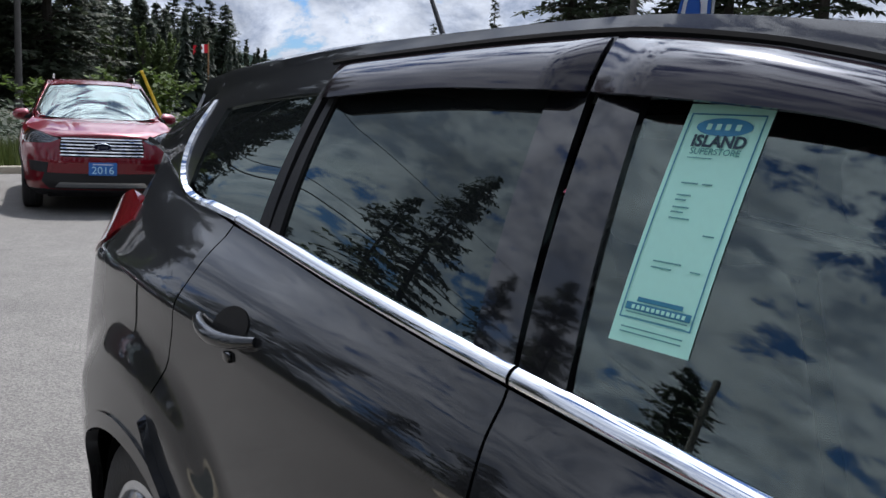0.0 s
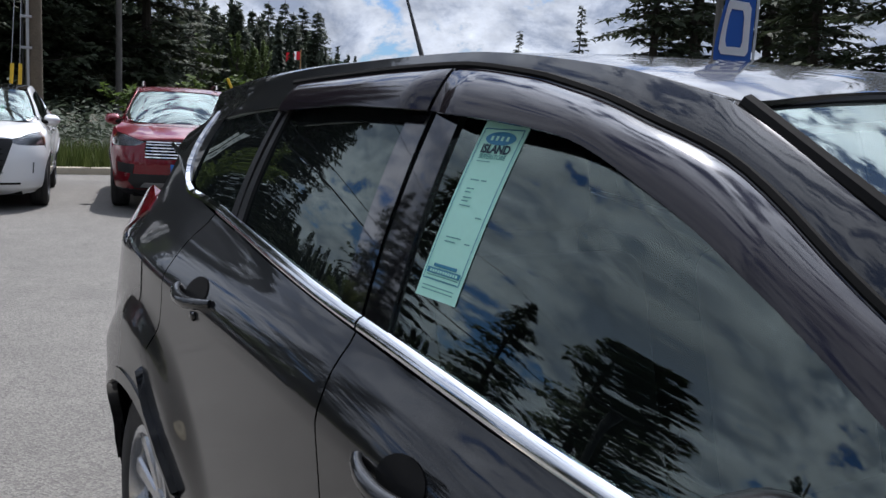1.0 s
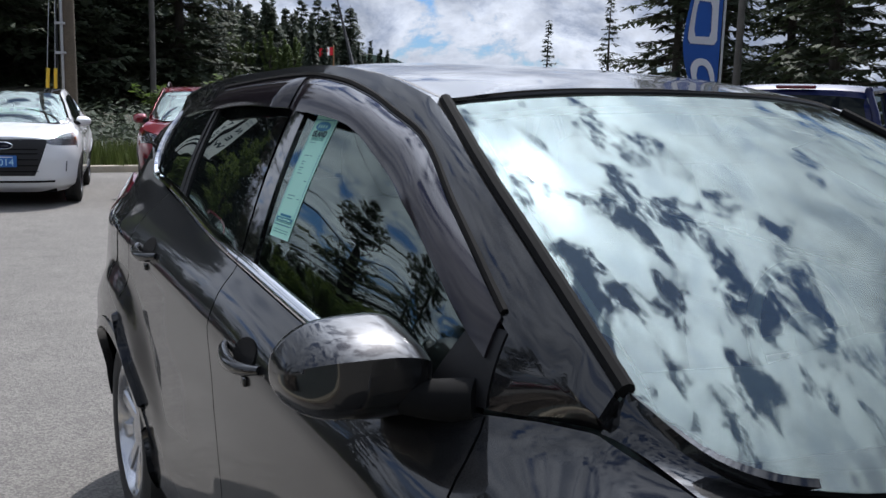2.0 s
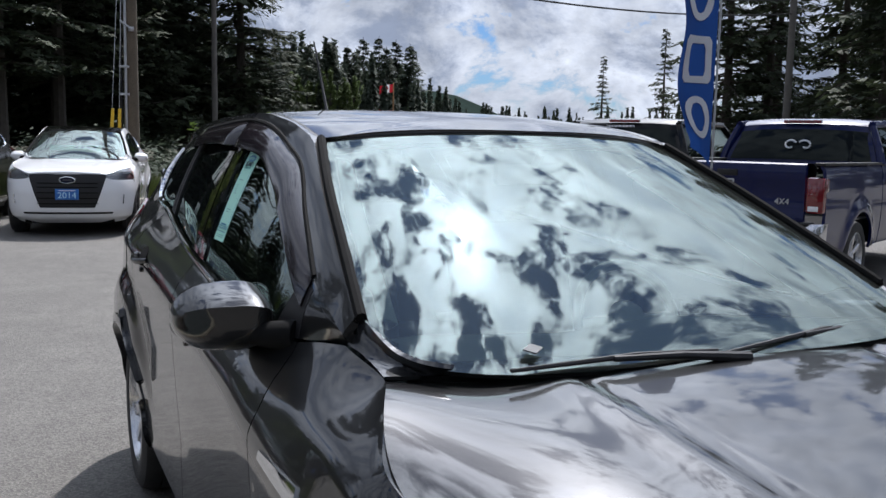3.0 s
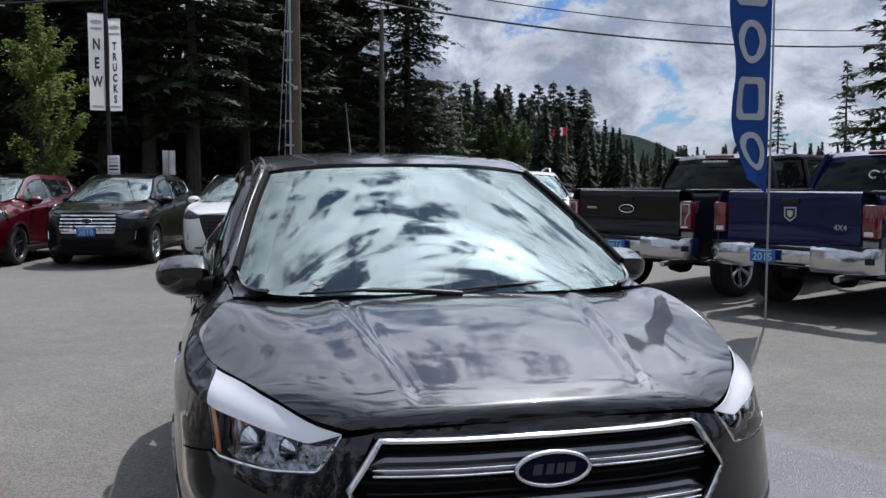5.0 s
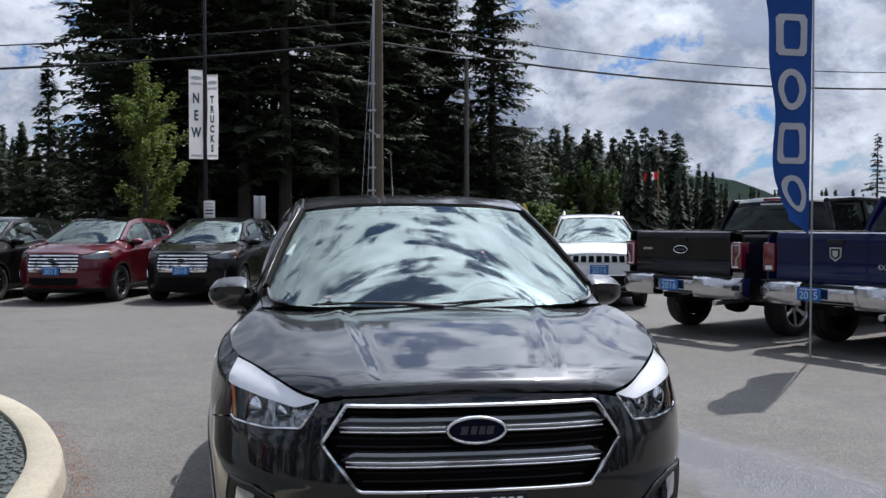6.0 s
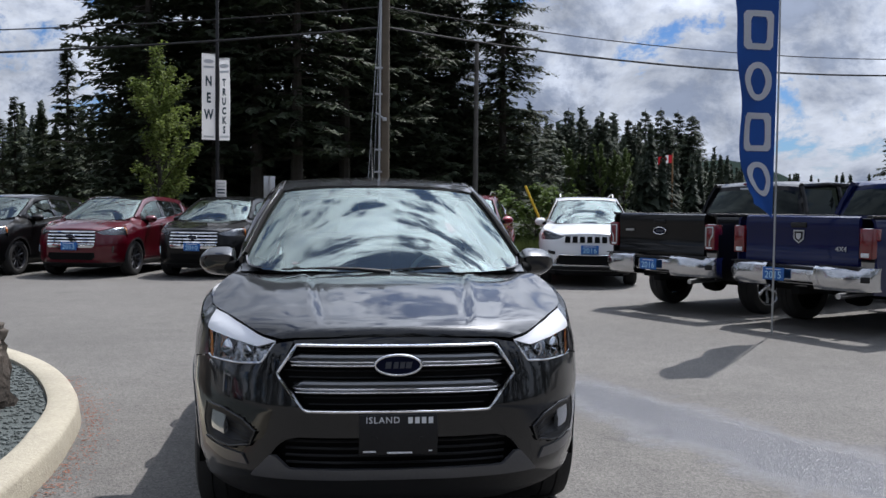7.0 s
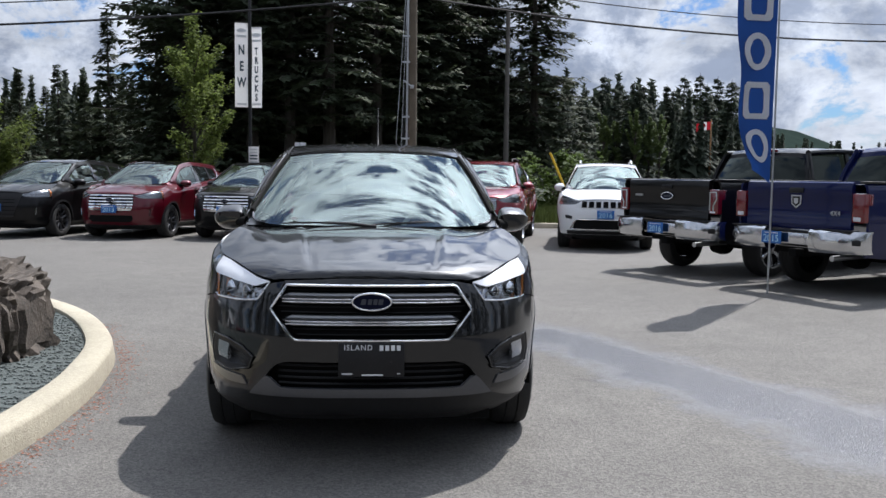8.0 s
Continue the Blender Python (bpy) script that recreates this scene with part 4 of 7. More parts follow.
    if fine:
        wheel_rim = lathe([(.18 + .015 * math.cos(a), .015 * math.sin(a)) for a in np.linspace(0, 2 * math.pi, 9)], 28)
        add("steering_wheel", moved(join(wheel_rim, box(-.17, .17, -.02, .02, -.012, .012, .005), lathe([(0, .02), (.06, .015), (.07, -.01)], 16)), pose(.36, -.48, 1.02, 68, 0, 0)), M_DASH)
        add("rear_view_mirror", join(box(-.12, .12, -.50, -.47, 1.44, 1.5, .01), tube([(0, -.49, 1.49), (0, -.53, 1.53)], .012, 8)), M_TRIM, screen)
    for x0 in (-.36, .36):
        seat = add("seat", join(moved(box(-.24, .24, -.26, .26, -.09, .09, .06, 3), pose(x0, -.15, .62, 6, 0, 0)), moved(box(-.24, .24, -.075, .075, 0, .62, .06, 3), pose(x0, .14, .66, -16, 0, 0))), M_SEAT)
        add("headrest", moved(box(-.13, .13, -.05, .05, 0, .17, .045, 3), pose(x0, .33, 1.3, -10, 0, 0)), M_SEAT, seat)
    bench = add("rear_seat", join(box(-.62, .62, .75, 1.25, .5, .7, .06), moved(box(-.62, .62, -.08, .08, 0, .62, .06), pose(0, 1.24, .66, -18, 0, 0))), M_SEAT)
    for x0 in (-.36, .36):
        add("headrest", moved(box(-.12, .12, -.045, .045, 0, .14, .04, 3), pose(x0, 1.42, 1.26, -10, 0, 0)), M_SEAT, bench)
    for x in (-.775, .775):
        for cy in (ARCH_F, ARCH_R):
            done.extend([w for w in [wheel_parts(car, x, cy, .358, rim, rim_spokes)]])
    front(car, add, N)
    if warp:
        for ob in {o for o in car.children_recursive if o.type == "MESH"}:
            for v in ob.data.vertices:
                v.co = warp(v.co)
    return car

# ---- the car that the camera goes round ----
def ribbon(pts, half, height, closed=True):
    """A raised half-round strip along 3D points that lie on a face looking to -y."""
    p = np.array(pts)
    n = len(p)
    v, f = [], []
    for i in range(n):
        a, b = (p[(i - 1) % n], p[(i + 1) % n]) if closed else (p[max(i - 1, 0)], p[min(i + 1, n - 1)])
        t = (b - a) / (np.linalg.norm(b - a) + 1e-9)
        w = np.cross(t, (0, -1, 0))
        w /= np.linalg.norm(w) + 1e-9
        for k, h in ((-1, -.3), (-.8, .55), (-.35, 1), (.35, 1), (.8, .55), (1, -.3)):
            v.append(p[i] + w * half * k + np.array((0, -height * h, 0)))
    m = n if closed else n - 1
    for i in range(m):
        for k in range(5):
            a, b = i * 6 + k, ((i + 1) % n) * 6 + k
            f.append((a, b, b + 1, a + 1))
    return v, f


def nose(x, z, extra=0.0):
    """A point of the nose at x (either sign) and z."""
    p = skin(np.array(sx(abs(x))), np.array(z), extra)
    return np.array((math.copysign(p[0], x) if x else 0.0, p[1], p[2]))


M_BARGREY = simple("bar_grey", (0.24, 0.245, 0.25), 0.3, 0.9, var=0.08)
M_FOG = simple("fog_lens", (0.35, 0.36, 0.38), 0.12, 0.7, coat=1.0, var=0.25, scale=60)
M_SATINPAINT = simple("satin_grey", (0.12, 0.12, 0.125), 0.3, 0.8, coat=0.6, var=0.08)
M_BADGEBAR = simple("badge_script", (0.06, 0.065, 0.08), 0.4, 0.3)


def oval_badge(add, parent, y, z, w, h, ring=M_CHROME, x=0.0):
    ell = lambda a, b: [(x + a * math.cos(t), y, z + b * math.sin(t)) for t in np.linspace(0, 2 * math.pi, 40, endpoint=False)]
    b = add("badge", polygon(ell(w * .93, h * .9), (0, .012, 0)), M_BADGEBLUE, parent, "dark blue oval badge with a chrome rim")
    add("badge_rim", ribbon(ell(w, h), w * .07, .006), ring, b)
    for dx, ww in ((-.45, .12), (-.12, .1), (.16, .1), (.44, .12)):
        add("badge_bar", polygon([(x + w * (dx - ww), y - .002, z - h * .32), (x + w * (dx + ww), y - .002, z - h * .32), (x + w * (dx + ww + .05), y - .002, z + h * .32), (x + w * (dx - ww + .05), y - .002, z + h * .32)], (0, .002, 0)), M_BADGEBAR, b)


def inside(x, z, poly):
    """Whether a point lies in a polygon of (x, z)."""
    odd = False
    for (x0, z0), (x1, z1) in zip(poly, poly[1:] + poly[:1]):
        if (z0 > z) != (z1 > z) and x < x0 + (x1 - x0) * (z - z0) / (z1 - z0):
            odd = not odd
    return odd


def main_face(car, add, N):
    hexa = [(-.425, .906), (.425, .906), (.487, .792), (.362, .652), (-.362, .652), (-.487, .792)]
    # bumper skin: the bar below the grille, then each cheek
    mid = flank([(0, .545), (sx(.40), .545), (sx(.45), .53), (sx(.48), .50)], [(sx(.48), .50), (sx(.362), .652)], [(0, .652), (sx(.362), .652)], [(0, .545), (0, .652)], N(20), N(10), mode="s")
    add("front_bumper", sheet(full(mid), 0, .03), M_PAINT)
    cap = flank([(0, .908), (sx(.43), .908)], [(sx(.43), .908), (sx(.43), .924)], [(0, .944), (sx(.43), .924)], [(0, .908), (0, .944)], N(16), 4, mode="s")
    add("grille_cap", sheet(full(cap), 0, .02), M_PAINT)
    for sg in (1, -1):
        flip = (lambda g: g) if sg > 0 else mirrored
        cheek = flank([(sx(.58), .375), (sx(.70), .33), (sy(-1.74), .29)], [(sy(-1.74), .29), (sy(-1.73), .42), (sy(-1.70), .79)],
                      [(sx(.428), .922), (sx(.508), .908), (sx(.558), .825), (sx(.663), .815), (sy(-1.93), .818), (sy(-1.89), .824), (sy(-1.70), .79)],
                      [(sx(.58), .375), (sx(.51), .46), (sx(.48), .50), (sx(.362), .652), (sx(.487), .792), (sx(.428), .922)], N(44), N(44), mode="s")
        hole = [(.585, .50), (.68, .475), (.79, .49), (.80, .56), (.785, .635), (.70, .63), (.62, .60), (.565, .555)]
        for i in range(cheek.shape[0]):
            for j in range(cheek.shape[1]):
                if inside(cheek[i, j][0], cheek[i, j][2], hole):
                    cheek[i, j] += np.array((-.03, .07, 0))
        add("bumper_corner", flip(sheet(cheek, .001, .03)), M_PAINT)
        # head lamp: white upper strip painted for the sky's sheen, dark bowl with two reflectors, amber side marker,
        # clear lens
        lo = [(sx(.511), .912), (sx(.56), .83), (sx(.663), .82), (sy(-1.93), .823), (sy(-1.90), .832)]
        back = [lo[-1], (sy(-1.86), .89), (sy(-1.79), .965), (sy(-1.736), float(ROW_Z[7](sy(-1.736))) - .006)]
        hi = [(sx(.511), .917)] + [(q, float(ROW_Z[7](q)) - .006) for q in np.linspace(sx(.53), sy(-1.736), 14)]
        lens = flank(lo, back, hi, [lo[0], hi[0]], N(40), N(16), mode="s")
        kk = int(lens.shape[1] * .5)
        lamp = add("head_lamp", flip(sheet(lens[:, : kk + 1], .002, 0, lift=.002)), M_LENS, None, "swept-back clear head lamp with amber marker")
        tip = flank([(sy(-1.895), .828), (sy(-1.70), .793)], [(sy(-1.70), .793), (sy(-1.64), top_z(-1.64))], [(sy(-1.73), top_z(-1.73)), (sy(-1.64), top_z(-1.64))],
                    [(sy(-1.895), .828), (sy(-1.855), .89), (sy(-1.785), .965), (sy(-1.73), top_z(-1.73))], N(14), N(20), mode="s")
        add("fender_tip", flip(sheet(tip, .001, .02)), M_PAINT)
        L = np.array(lens)
        k = int(L.shape[1] * .5)
        add("upper_reflector", flip(sheet(L[:, k:], 0, .004, lift=.001)), M_LAMPSHEEN, lamp)
        add("lamp_bowl", flip(sheet(L[:, : k + 1], 0, .0, lift=-.04)), M_BOWL, lamp)
        a = int(L.shape[0] * .93)
        add("side_marker", flip(sheet(L[a:, : k + 2], 0, .004, lift=-.008)), M_AMBER, lamp)
        add("lamp_edge", flip(tube([tuple(p) for p in L[:, 0]], .004, 6)), M_CHROME, lamp)
        for t, r in ((.3, .035), (.55, .042)):
            p = L[int(L.shape[0] * t), int(k * .5)]
            add("reflector", flip(moved(lathe([(.004, 0), (r * .5, .012), (r, .03), (r + .004, .03)], 20, "y"), Matrix.Translation((p[0], p[1] + .028, p[2])) @ Matrix.Rotation(math.pi, 4, "Z") @ Matrix.Diagonal((1, -1, 1, 1)))), M_CHROME, lamp)
        # fog lamp bay: a dark pocket with a proud rim, slats, a lamp at its outer end and a painted blade below
        bay = flank([(sx(.585), .50), (sx(.68), .475), (sx(.79), .49)], [(sx(.79), .49), (sx(.80), .56), (sx(.785), .635)], [(sx(.565), .555), (sx(.62), .60), (sx(.70), .63), (sx(.785), .635)], [(sx(.585), .50), (sx(.565), .555)], N(18), N(12), extra=.003, mode="s")
        pocket = bay.copy()
        m0, m1 = bay.shape[0] - 1, bay.shape[1] - 1
        for i in range(m0 + 1):
            for j in range(m1 + 1):
                e = max(0.0, min(1.0, 4.0 * min(i / m0, 1 - i / m0) - .5, 4.0 * min(j / m1, 1 - j / m1) - .5))
                pocket[i, j] += np.array((-.012, .035, 0)) * e
        fog = add("fog_bay", flip(sheet(pocket, 0, .02)), M_TRIM, None, "dark fog lamp recess in the bumper")
        edge = np.vstack([bay[:, 0], bay[-1, 1:], bay[-2::-1, -1], bay[0, -2:0:-1]])
        add("bay_rim", flip(ribbon(edge, .005, .004)), M_PAINT, fog)
        lens_f = np.array(bay[int(m0 * .58) : int(m0 * .9) + 1, int(m1 * .3) : int(m1 * .85) + 1])
        add("fog_lamp", flip(sheet(lens_f, 0, .02, lift=-.006)), M_FOG, fog, "clear rectangular fog lamp")
        for t in (.25, .5, .75):
            j = int(m1 * t)
            add("bay_slat", flip(tube([tuple(p) for p in pocket[1 : int(m0 * .6), j]], .0045, 6)), M_TRIM, fog)
        blade = flank([(sx(.60), .415), (sx(.70), .415), (sx(.80), .45)], [(sx(.80), .45), (sx(.80), .482)], [(sx(.62), .455), (sx(.70), .462), (sx(.80), .482)], [(sx(.60), .415), (sx(.62), .455)], N(12), 5, extra=.008, mode="s")
        add("bumper_blade", flip(sheet(blade, 0, .012)), M_SATINPAINT)
    # grille
    def inset(d, pts):
        c = np.array((0, .79))
        return [tuple(c + (np.array(p) - c) * (1 - d)) for p in pts]
    ring = resample([nose(x, z, .004) for x, z in hexa + hexa[:1]], 120)[:-1]
    ring = np.array([nose(p[0], p[2], .006) for p in ring])
    frame_ob = add("grille_frame", ribbon(ring, .0088, .012), M_CHROME, None, "chrome hexagonal grille frame")
    plate = np.array([[nose(x * k, .655 + .25 * v, -.045) for x in np.linspace(-1, 1, 21)] for v, k in ((0, .37), (.3, .43), (.55, .49), (.8, .46), (1, .43))])
    add("grille_back", sheet(plate, 0, 0), M_DARK, frame_ob)
    for zz, w, hh in ((.846, .448, .024), (.742, .425, .024)):
        rows = []
        for t in np.linspace(-1, 1, 41):
            x = w * t
            e = min(1, 12 * (1 - abs(t)))
            rows.append([nose(x, zz - hh * e, -.03), nose(x, zz - hh * e, -.004), nose(x, zz - hh * .55 * e, .003), nose(x, zz, -.012), nose(x, zz + hh * .5 * e, -.004), nose(x, zz + hh * .9 * e, -.008), nose(x, zz + hh * e, -.03)])
        bar = add("grille_bar", sheet(np.array(rows), 0, 0), M_BARGREY, frame_ob)
        for dz in (-.018, -.004):
            add("bar_line", ribbon([nose(w * .96 * t, zz + dz, .003) for t in np.linspace(-1, 1, 31)], .0035, .004, False), M_CHROME, bar)
    for k in range(9):
        zz = .672 + .026 * k
        wz = .36 + .11 * min(1, k / 5) - (.05 * max(0, k - 5) / 3)
        add("grille_mesh", tube([nose(wz * t, zz, -.035) for t in np.linspace(-1, 1, 17)], .004, 5), M_TRIM, frame_ob)
    oval_badge(add, frame_ob, float(nose(0, .835)[1]) - .018, .833, .092, .04)
    # lower intake, skid plate and chin
    rows = [[nose(x * k, z, e) for x in np.linspace(-1, 1, 25)] for z, k, e in ((.405, .43, -.05), (.44, .48, -.07), (.5, .50, -.07), (.56, .48, -.05))]
    intake = add("lower_intake", sheet(np.array(rows), 0, 0), M_DARK)
    for zz in (.43, .46, .49, .52):
        add("intake_slat", tube([nose(.46 * t, zz, -.045) for t in np.linspace(-1, 1, 17)], .006, 6), M_TRIM, intake)
    half = []
    for x in np.linspace(0, .585, 24):
        hi = .415 if x < .43 else .415 + .06 * min(1, (x - .43) / .065) if x < .50 else .475 - .095 * (x - .50) / .085
        lo_ = .372
        half.append([nose(x, lo_ + (max(hi, lo_ + .004) - lo_) * v, .01) for v in (0, .35, .7, 1)])
    add("skid_plate", sheet(full(np.array(half)), 0, .02), M_SKID, None, "satin grey skid plate under the bumper")
    chin = flank([(0, .21), (sx(.55), .21), (sy(-1.74), .24)], [(sy(-1.74), .24), (sy(-1.74), .292)], [(0, .374), (sx(.585), .374), (sx(.70), .332), (sy(-1.74), .292)], [(0, .21), (0, .374)], N(36), 8, mode="s")
    add("chin", sheet(full(chin), 0, .03), M_TRIM)
    # plate holder with its heading; the small print is plain bars
    py = -2.292
    plate_ob = add("plate_holder", box(-.156, .156, py, py + .02, .482, .645, .006), M_TRIM, None, "black plate holder with a white heading")
    lettering("ISLAND", .036, M_LETTER, plate_ob, facing(-.062, py - .001, .622), spacing=1.15)
    for i in range(4):
        add("heading_bar", box(.038 + .027 * i, .056 + .027 * i, py - .0015, py + .001, .609, .634), M_LETTER, plate_ob)
    for x0, x1, z0, z1 in ((-.14, -.09, .495, .501), (-.045, .055, .489, .496), (.12, .135, .497, .501)):
        add("heading_bar", box(x0, x1, py - .0015, py + .001, z0, z1), M_LETTER, plate_ob)
    for x0 in (-.09, .09):
        add("plate_screw", moved(lathe([(0, -.004), (.006, -.003), (.007, .002)], 10, "y"), Matrix.Translation((x0, py, .55))), M_TRIM, plate_ob)
    # wipers on the scuttle
    scut = coons([(0, -1.33, 1.122), (.68, -1.2, 1.128)], [(.68, -1.2, 1.128), (.66, -1.15, 1.14)], [(0, -1.26, 1.14), (.66, -1.15, 1.14)], [(0, -1.33, 1.122), (0, -1.26, 1.14)], 16, 4)
    add("scuttle", sheet(full(scut), 0, .02, (0, -1.2, .8)), M_TRIM)
    for base, tip in (((.62, -1.225, 1.148), (-.05, -1.318, 1.146)), ((.02, -1.325, 1.136), (-.52, -1.298, 1.15))):
        b, t = Vector(base), Vector(tip)
        w = add("wiper", tube([b, b.lerp(t, .3) + Vector((0, 0, .012)), b.lerp(t, .6) + Vector((0, 0, .012))], [.012, .008, .006], 8), M_TRIM)
        add("wiper_blade", tube([b.lerp(t, .12) + Vector((0, .02, .012)), b.lerp(t, .5) + Vector((0, .004, .016)), t], [.005, .006, .004], 6), M_TRIM, w)
    c, sl = Vector((-.455, -1.262, 1.176)), Vector((0, .88, .47))
    dec = [c + Vector((.022 * math.cos(a), 0, 0)) + sl * .014 * math.sin(a) for a in np.linspace(0, 2 * math.pi, 5)[:4]]
    add("screen_decal", polygon(dec, (0, -.002, .003)), M_DECAL, None, "small faded inspection decal")
    # aerial
    add("aerial", tube([(0.03, 1.45, 1.645), (0.03, 1.48, 1.675), (0.03, 1.60, 1.87), (0.03, 1.70, 2.03)], [.018, .009, .005, .004], 8), M_TRIM)
    # side badge on each front fender
    for sg in (1, -1):
        g = flank([(-1.27, .94), (-1.02, .945)], [(-1.02, .945), (-1.02, .962)], [(-1.25, .972), (-1.02, .962)], [(-1.27, .94), (-1.25, .972)], 8, 4, extra=.005)
        add("fender_badge", sheet(g, 0, .008) if sg > 0 else mirrored(sheet(g, 0, .008)), M_CHROME)
    fuel = flank([(1.33, .985), (1.50, .985)], [(1.50, .985), (1.50, 1.105)], [(1.33, 1.095), (1.50, 1.105)], [(1.33, .985), (1.33, 1.095)], 12, 10, extra=.002)
    add("fuel_flap", mirrored(sheet(fuel, 0, .004)), M_PAINT)


def window_sticker(car):
    """The dealer's paper on the inside of the front window; small print and numbers are plain bars."""
    def on(u, v, e=.001):
        # u across (towards the rear), v down the paper
        y = -.022 + .109 * u + .0 * v
        z = 1.517 - .272 * v
        p = side(y, z, e - .0055)
        return np.array((-p[0], p[1], p[2]))
    def bar(nm, u0, u1, v0, v1, mat, parent, e=.0025):
        g = np.array([[on(u, v, e) for v in np.linspace(v0, v1, max(3, int((v1 - v0) * 24)))] for u in (u0, (u0 + u1) / 2, u1)])
        return part(nm, sheet(g, 0, 0), mat, parent)
    paper = tagged(bar("window_sticker", 0, 1, 0, 1, M_STICKER, car, .001), "pale green dealer price sticker")
    for u0, u1, v0, v1 in ((.06, .075, .04, .9), (.925, .94, .04, .9), (.06, .94, .04, .046), (.06, .94, .895, .9)):
        bar("border_line", u0, u1, v0, v1, M_INKBLUE, paper)
    ell = [on(.5 + .33 * math.cos(a), .095 + .038 * math.sin(a), .002) for a in np.linspace(0, 2 * math.pi, 28, endpoint=False)]
    part("sticker_logo", (ell, [tuple(range(28))]), M_STKBLUE, paper)
    for u0, u1 in ((.3, .36), (.42, .48), (.53, .59), (.64, .70)):
        bar("logo_bar", u0, u1, .082, .108, M_STICKER, paper, .0032)
    rows = [(.2, .5, .225, .229), (.25, .45, .33, .336), (.5, .62, .33, .336), (.25, .42, .38, .386), (.25, .38, .40, .406), (.25, .45, .43, .436), (.25, .4, .45, .456), (.25, .5, .475, .481),
            (.72, .85, .53, .536), (.25, .6, .655, .661), (.72, .84, .675, .681), (.25, .5, .68, .686)]
    for u0, u1, v0, v1 in rows:
        bar("print_line", 1 - u1, 1 - u0, v0, v1, M_INKGREY, paper)
    bar("number_band", .1, .9, .835, .865, M_INKBLUE, paper)
    for k in range(11):
        bar("number_bar", .16 + .062 * k, .2 + .062 * k, .842, .858, M_STICKER, paper, .0032)
    bar("print_line", .22, .78, .81, .828, M_INKBLUE, paper)
    for k in range(4):
        bar("print_line", .12, .88, .872 + .02 * k + (.02 if k > 1 else 0), .877 + .02 * k + (.02 if k > 1 else 0), M_INKGREY, paper)
    # the readable word
    for word, vv, size, mat in (("ISLAND", .158, .0205, M_INK), ("SUPERSTORE", .2, .0112, M_INKGREY)):
        o, a, b = Vector(on(.5, vv, .0026)), Vector(on(.0, vv, .0026)), Vector(on(.5, vv - .05, .0026))
        ex, ez = (a - o).normalized(), (b - o).normalized()
        n = ex.cross(ez)
        lettering(word, size, mat, paper, Matrix(((ex.x, ez.x, n.x, o.x), (ex.y, ez.y, n.y, o.y), (ex.z, ez.z, n.z, o.z), (0, 0, 0, 1))), extrude=.0002, bold=.0006 if word == "ISLAND" else 0)


M_STKBLUE = simple("sticker_blue", (0.05, 0.25, 0.42), 0.5, var=0.05)
M_INKGREY = simple("pale_ink", (0.1, 0.3, 0.28), 0.6, var=0.05)
# white that holds the sky's reflection on the upper lens in its colour
M_LAMPSHEEN = simple("bright_reflector", (0.9, 0.92, 0.96), 0.3, 0.0, coat=1.0, var=0.02)
M_BOWL = simple("lamp_chrome", (0.5, 0.51, 0.53), 0.12, 1.0, var=0.3, scale=30, bump=1.0, bscale=26)
M_DECAL = simple("faded_decal", (0.13, 0.14, 0.14), 0.6)
M_SKID = simple("skid_grey", (0.1, 0.1, 0.105), 0.42, 0.4, var=0.1)
main_car = suv("grey_suv", "dark metallic grey compact suv parked on asphalt, dusty", None, M_PAINT, main_face, visors=True)
window_sticker(main_car)

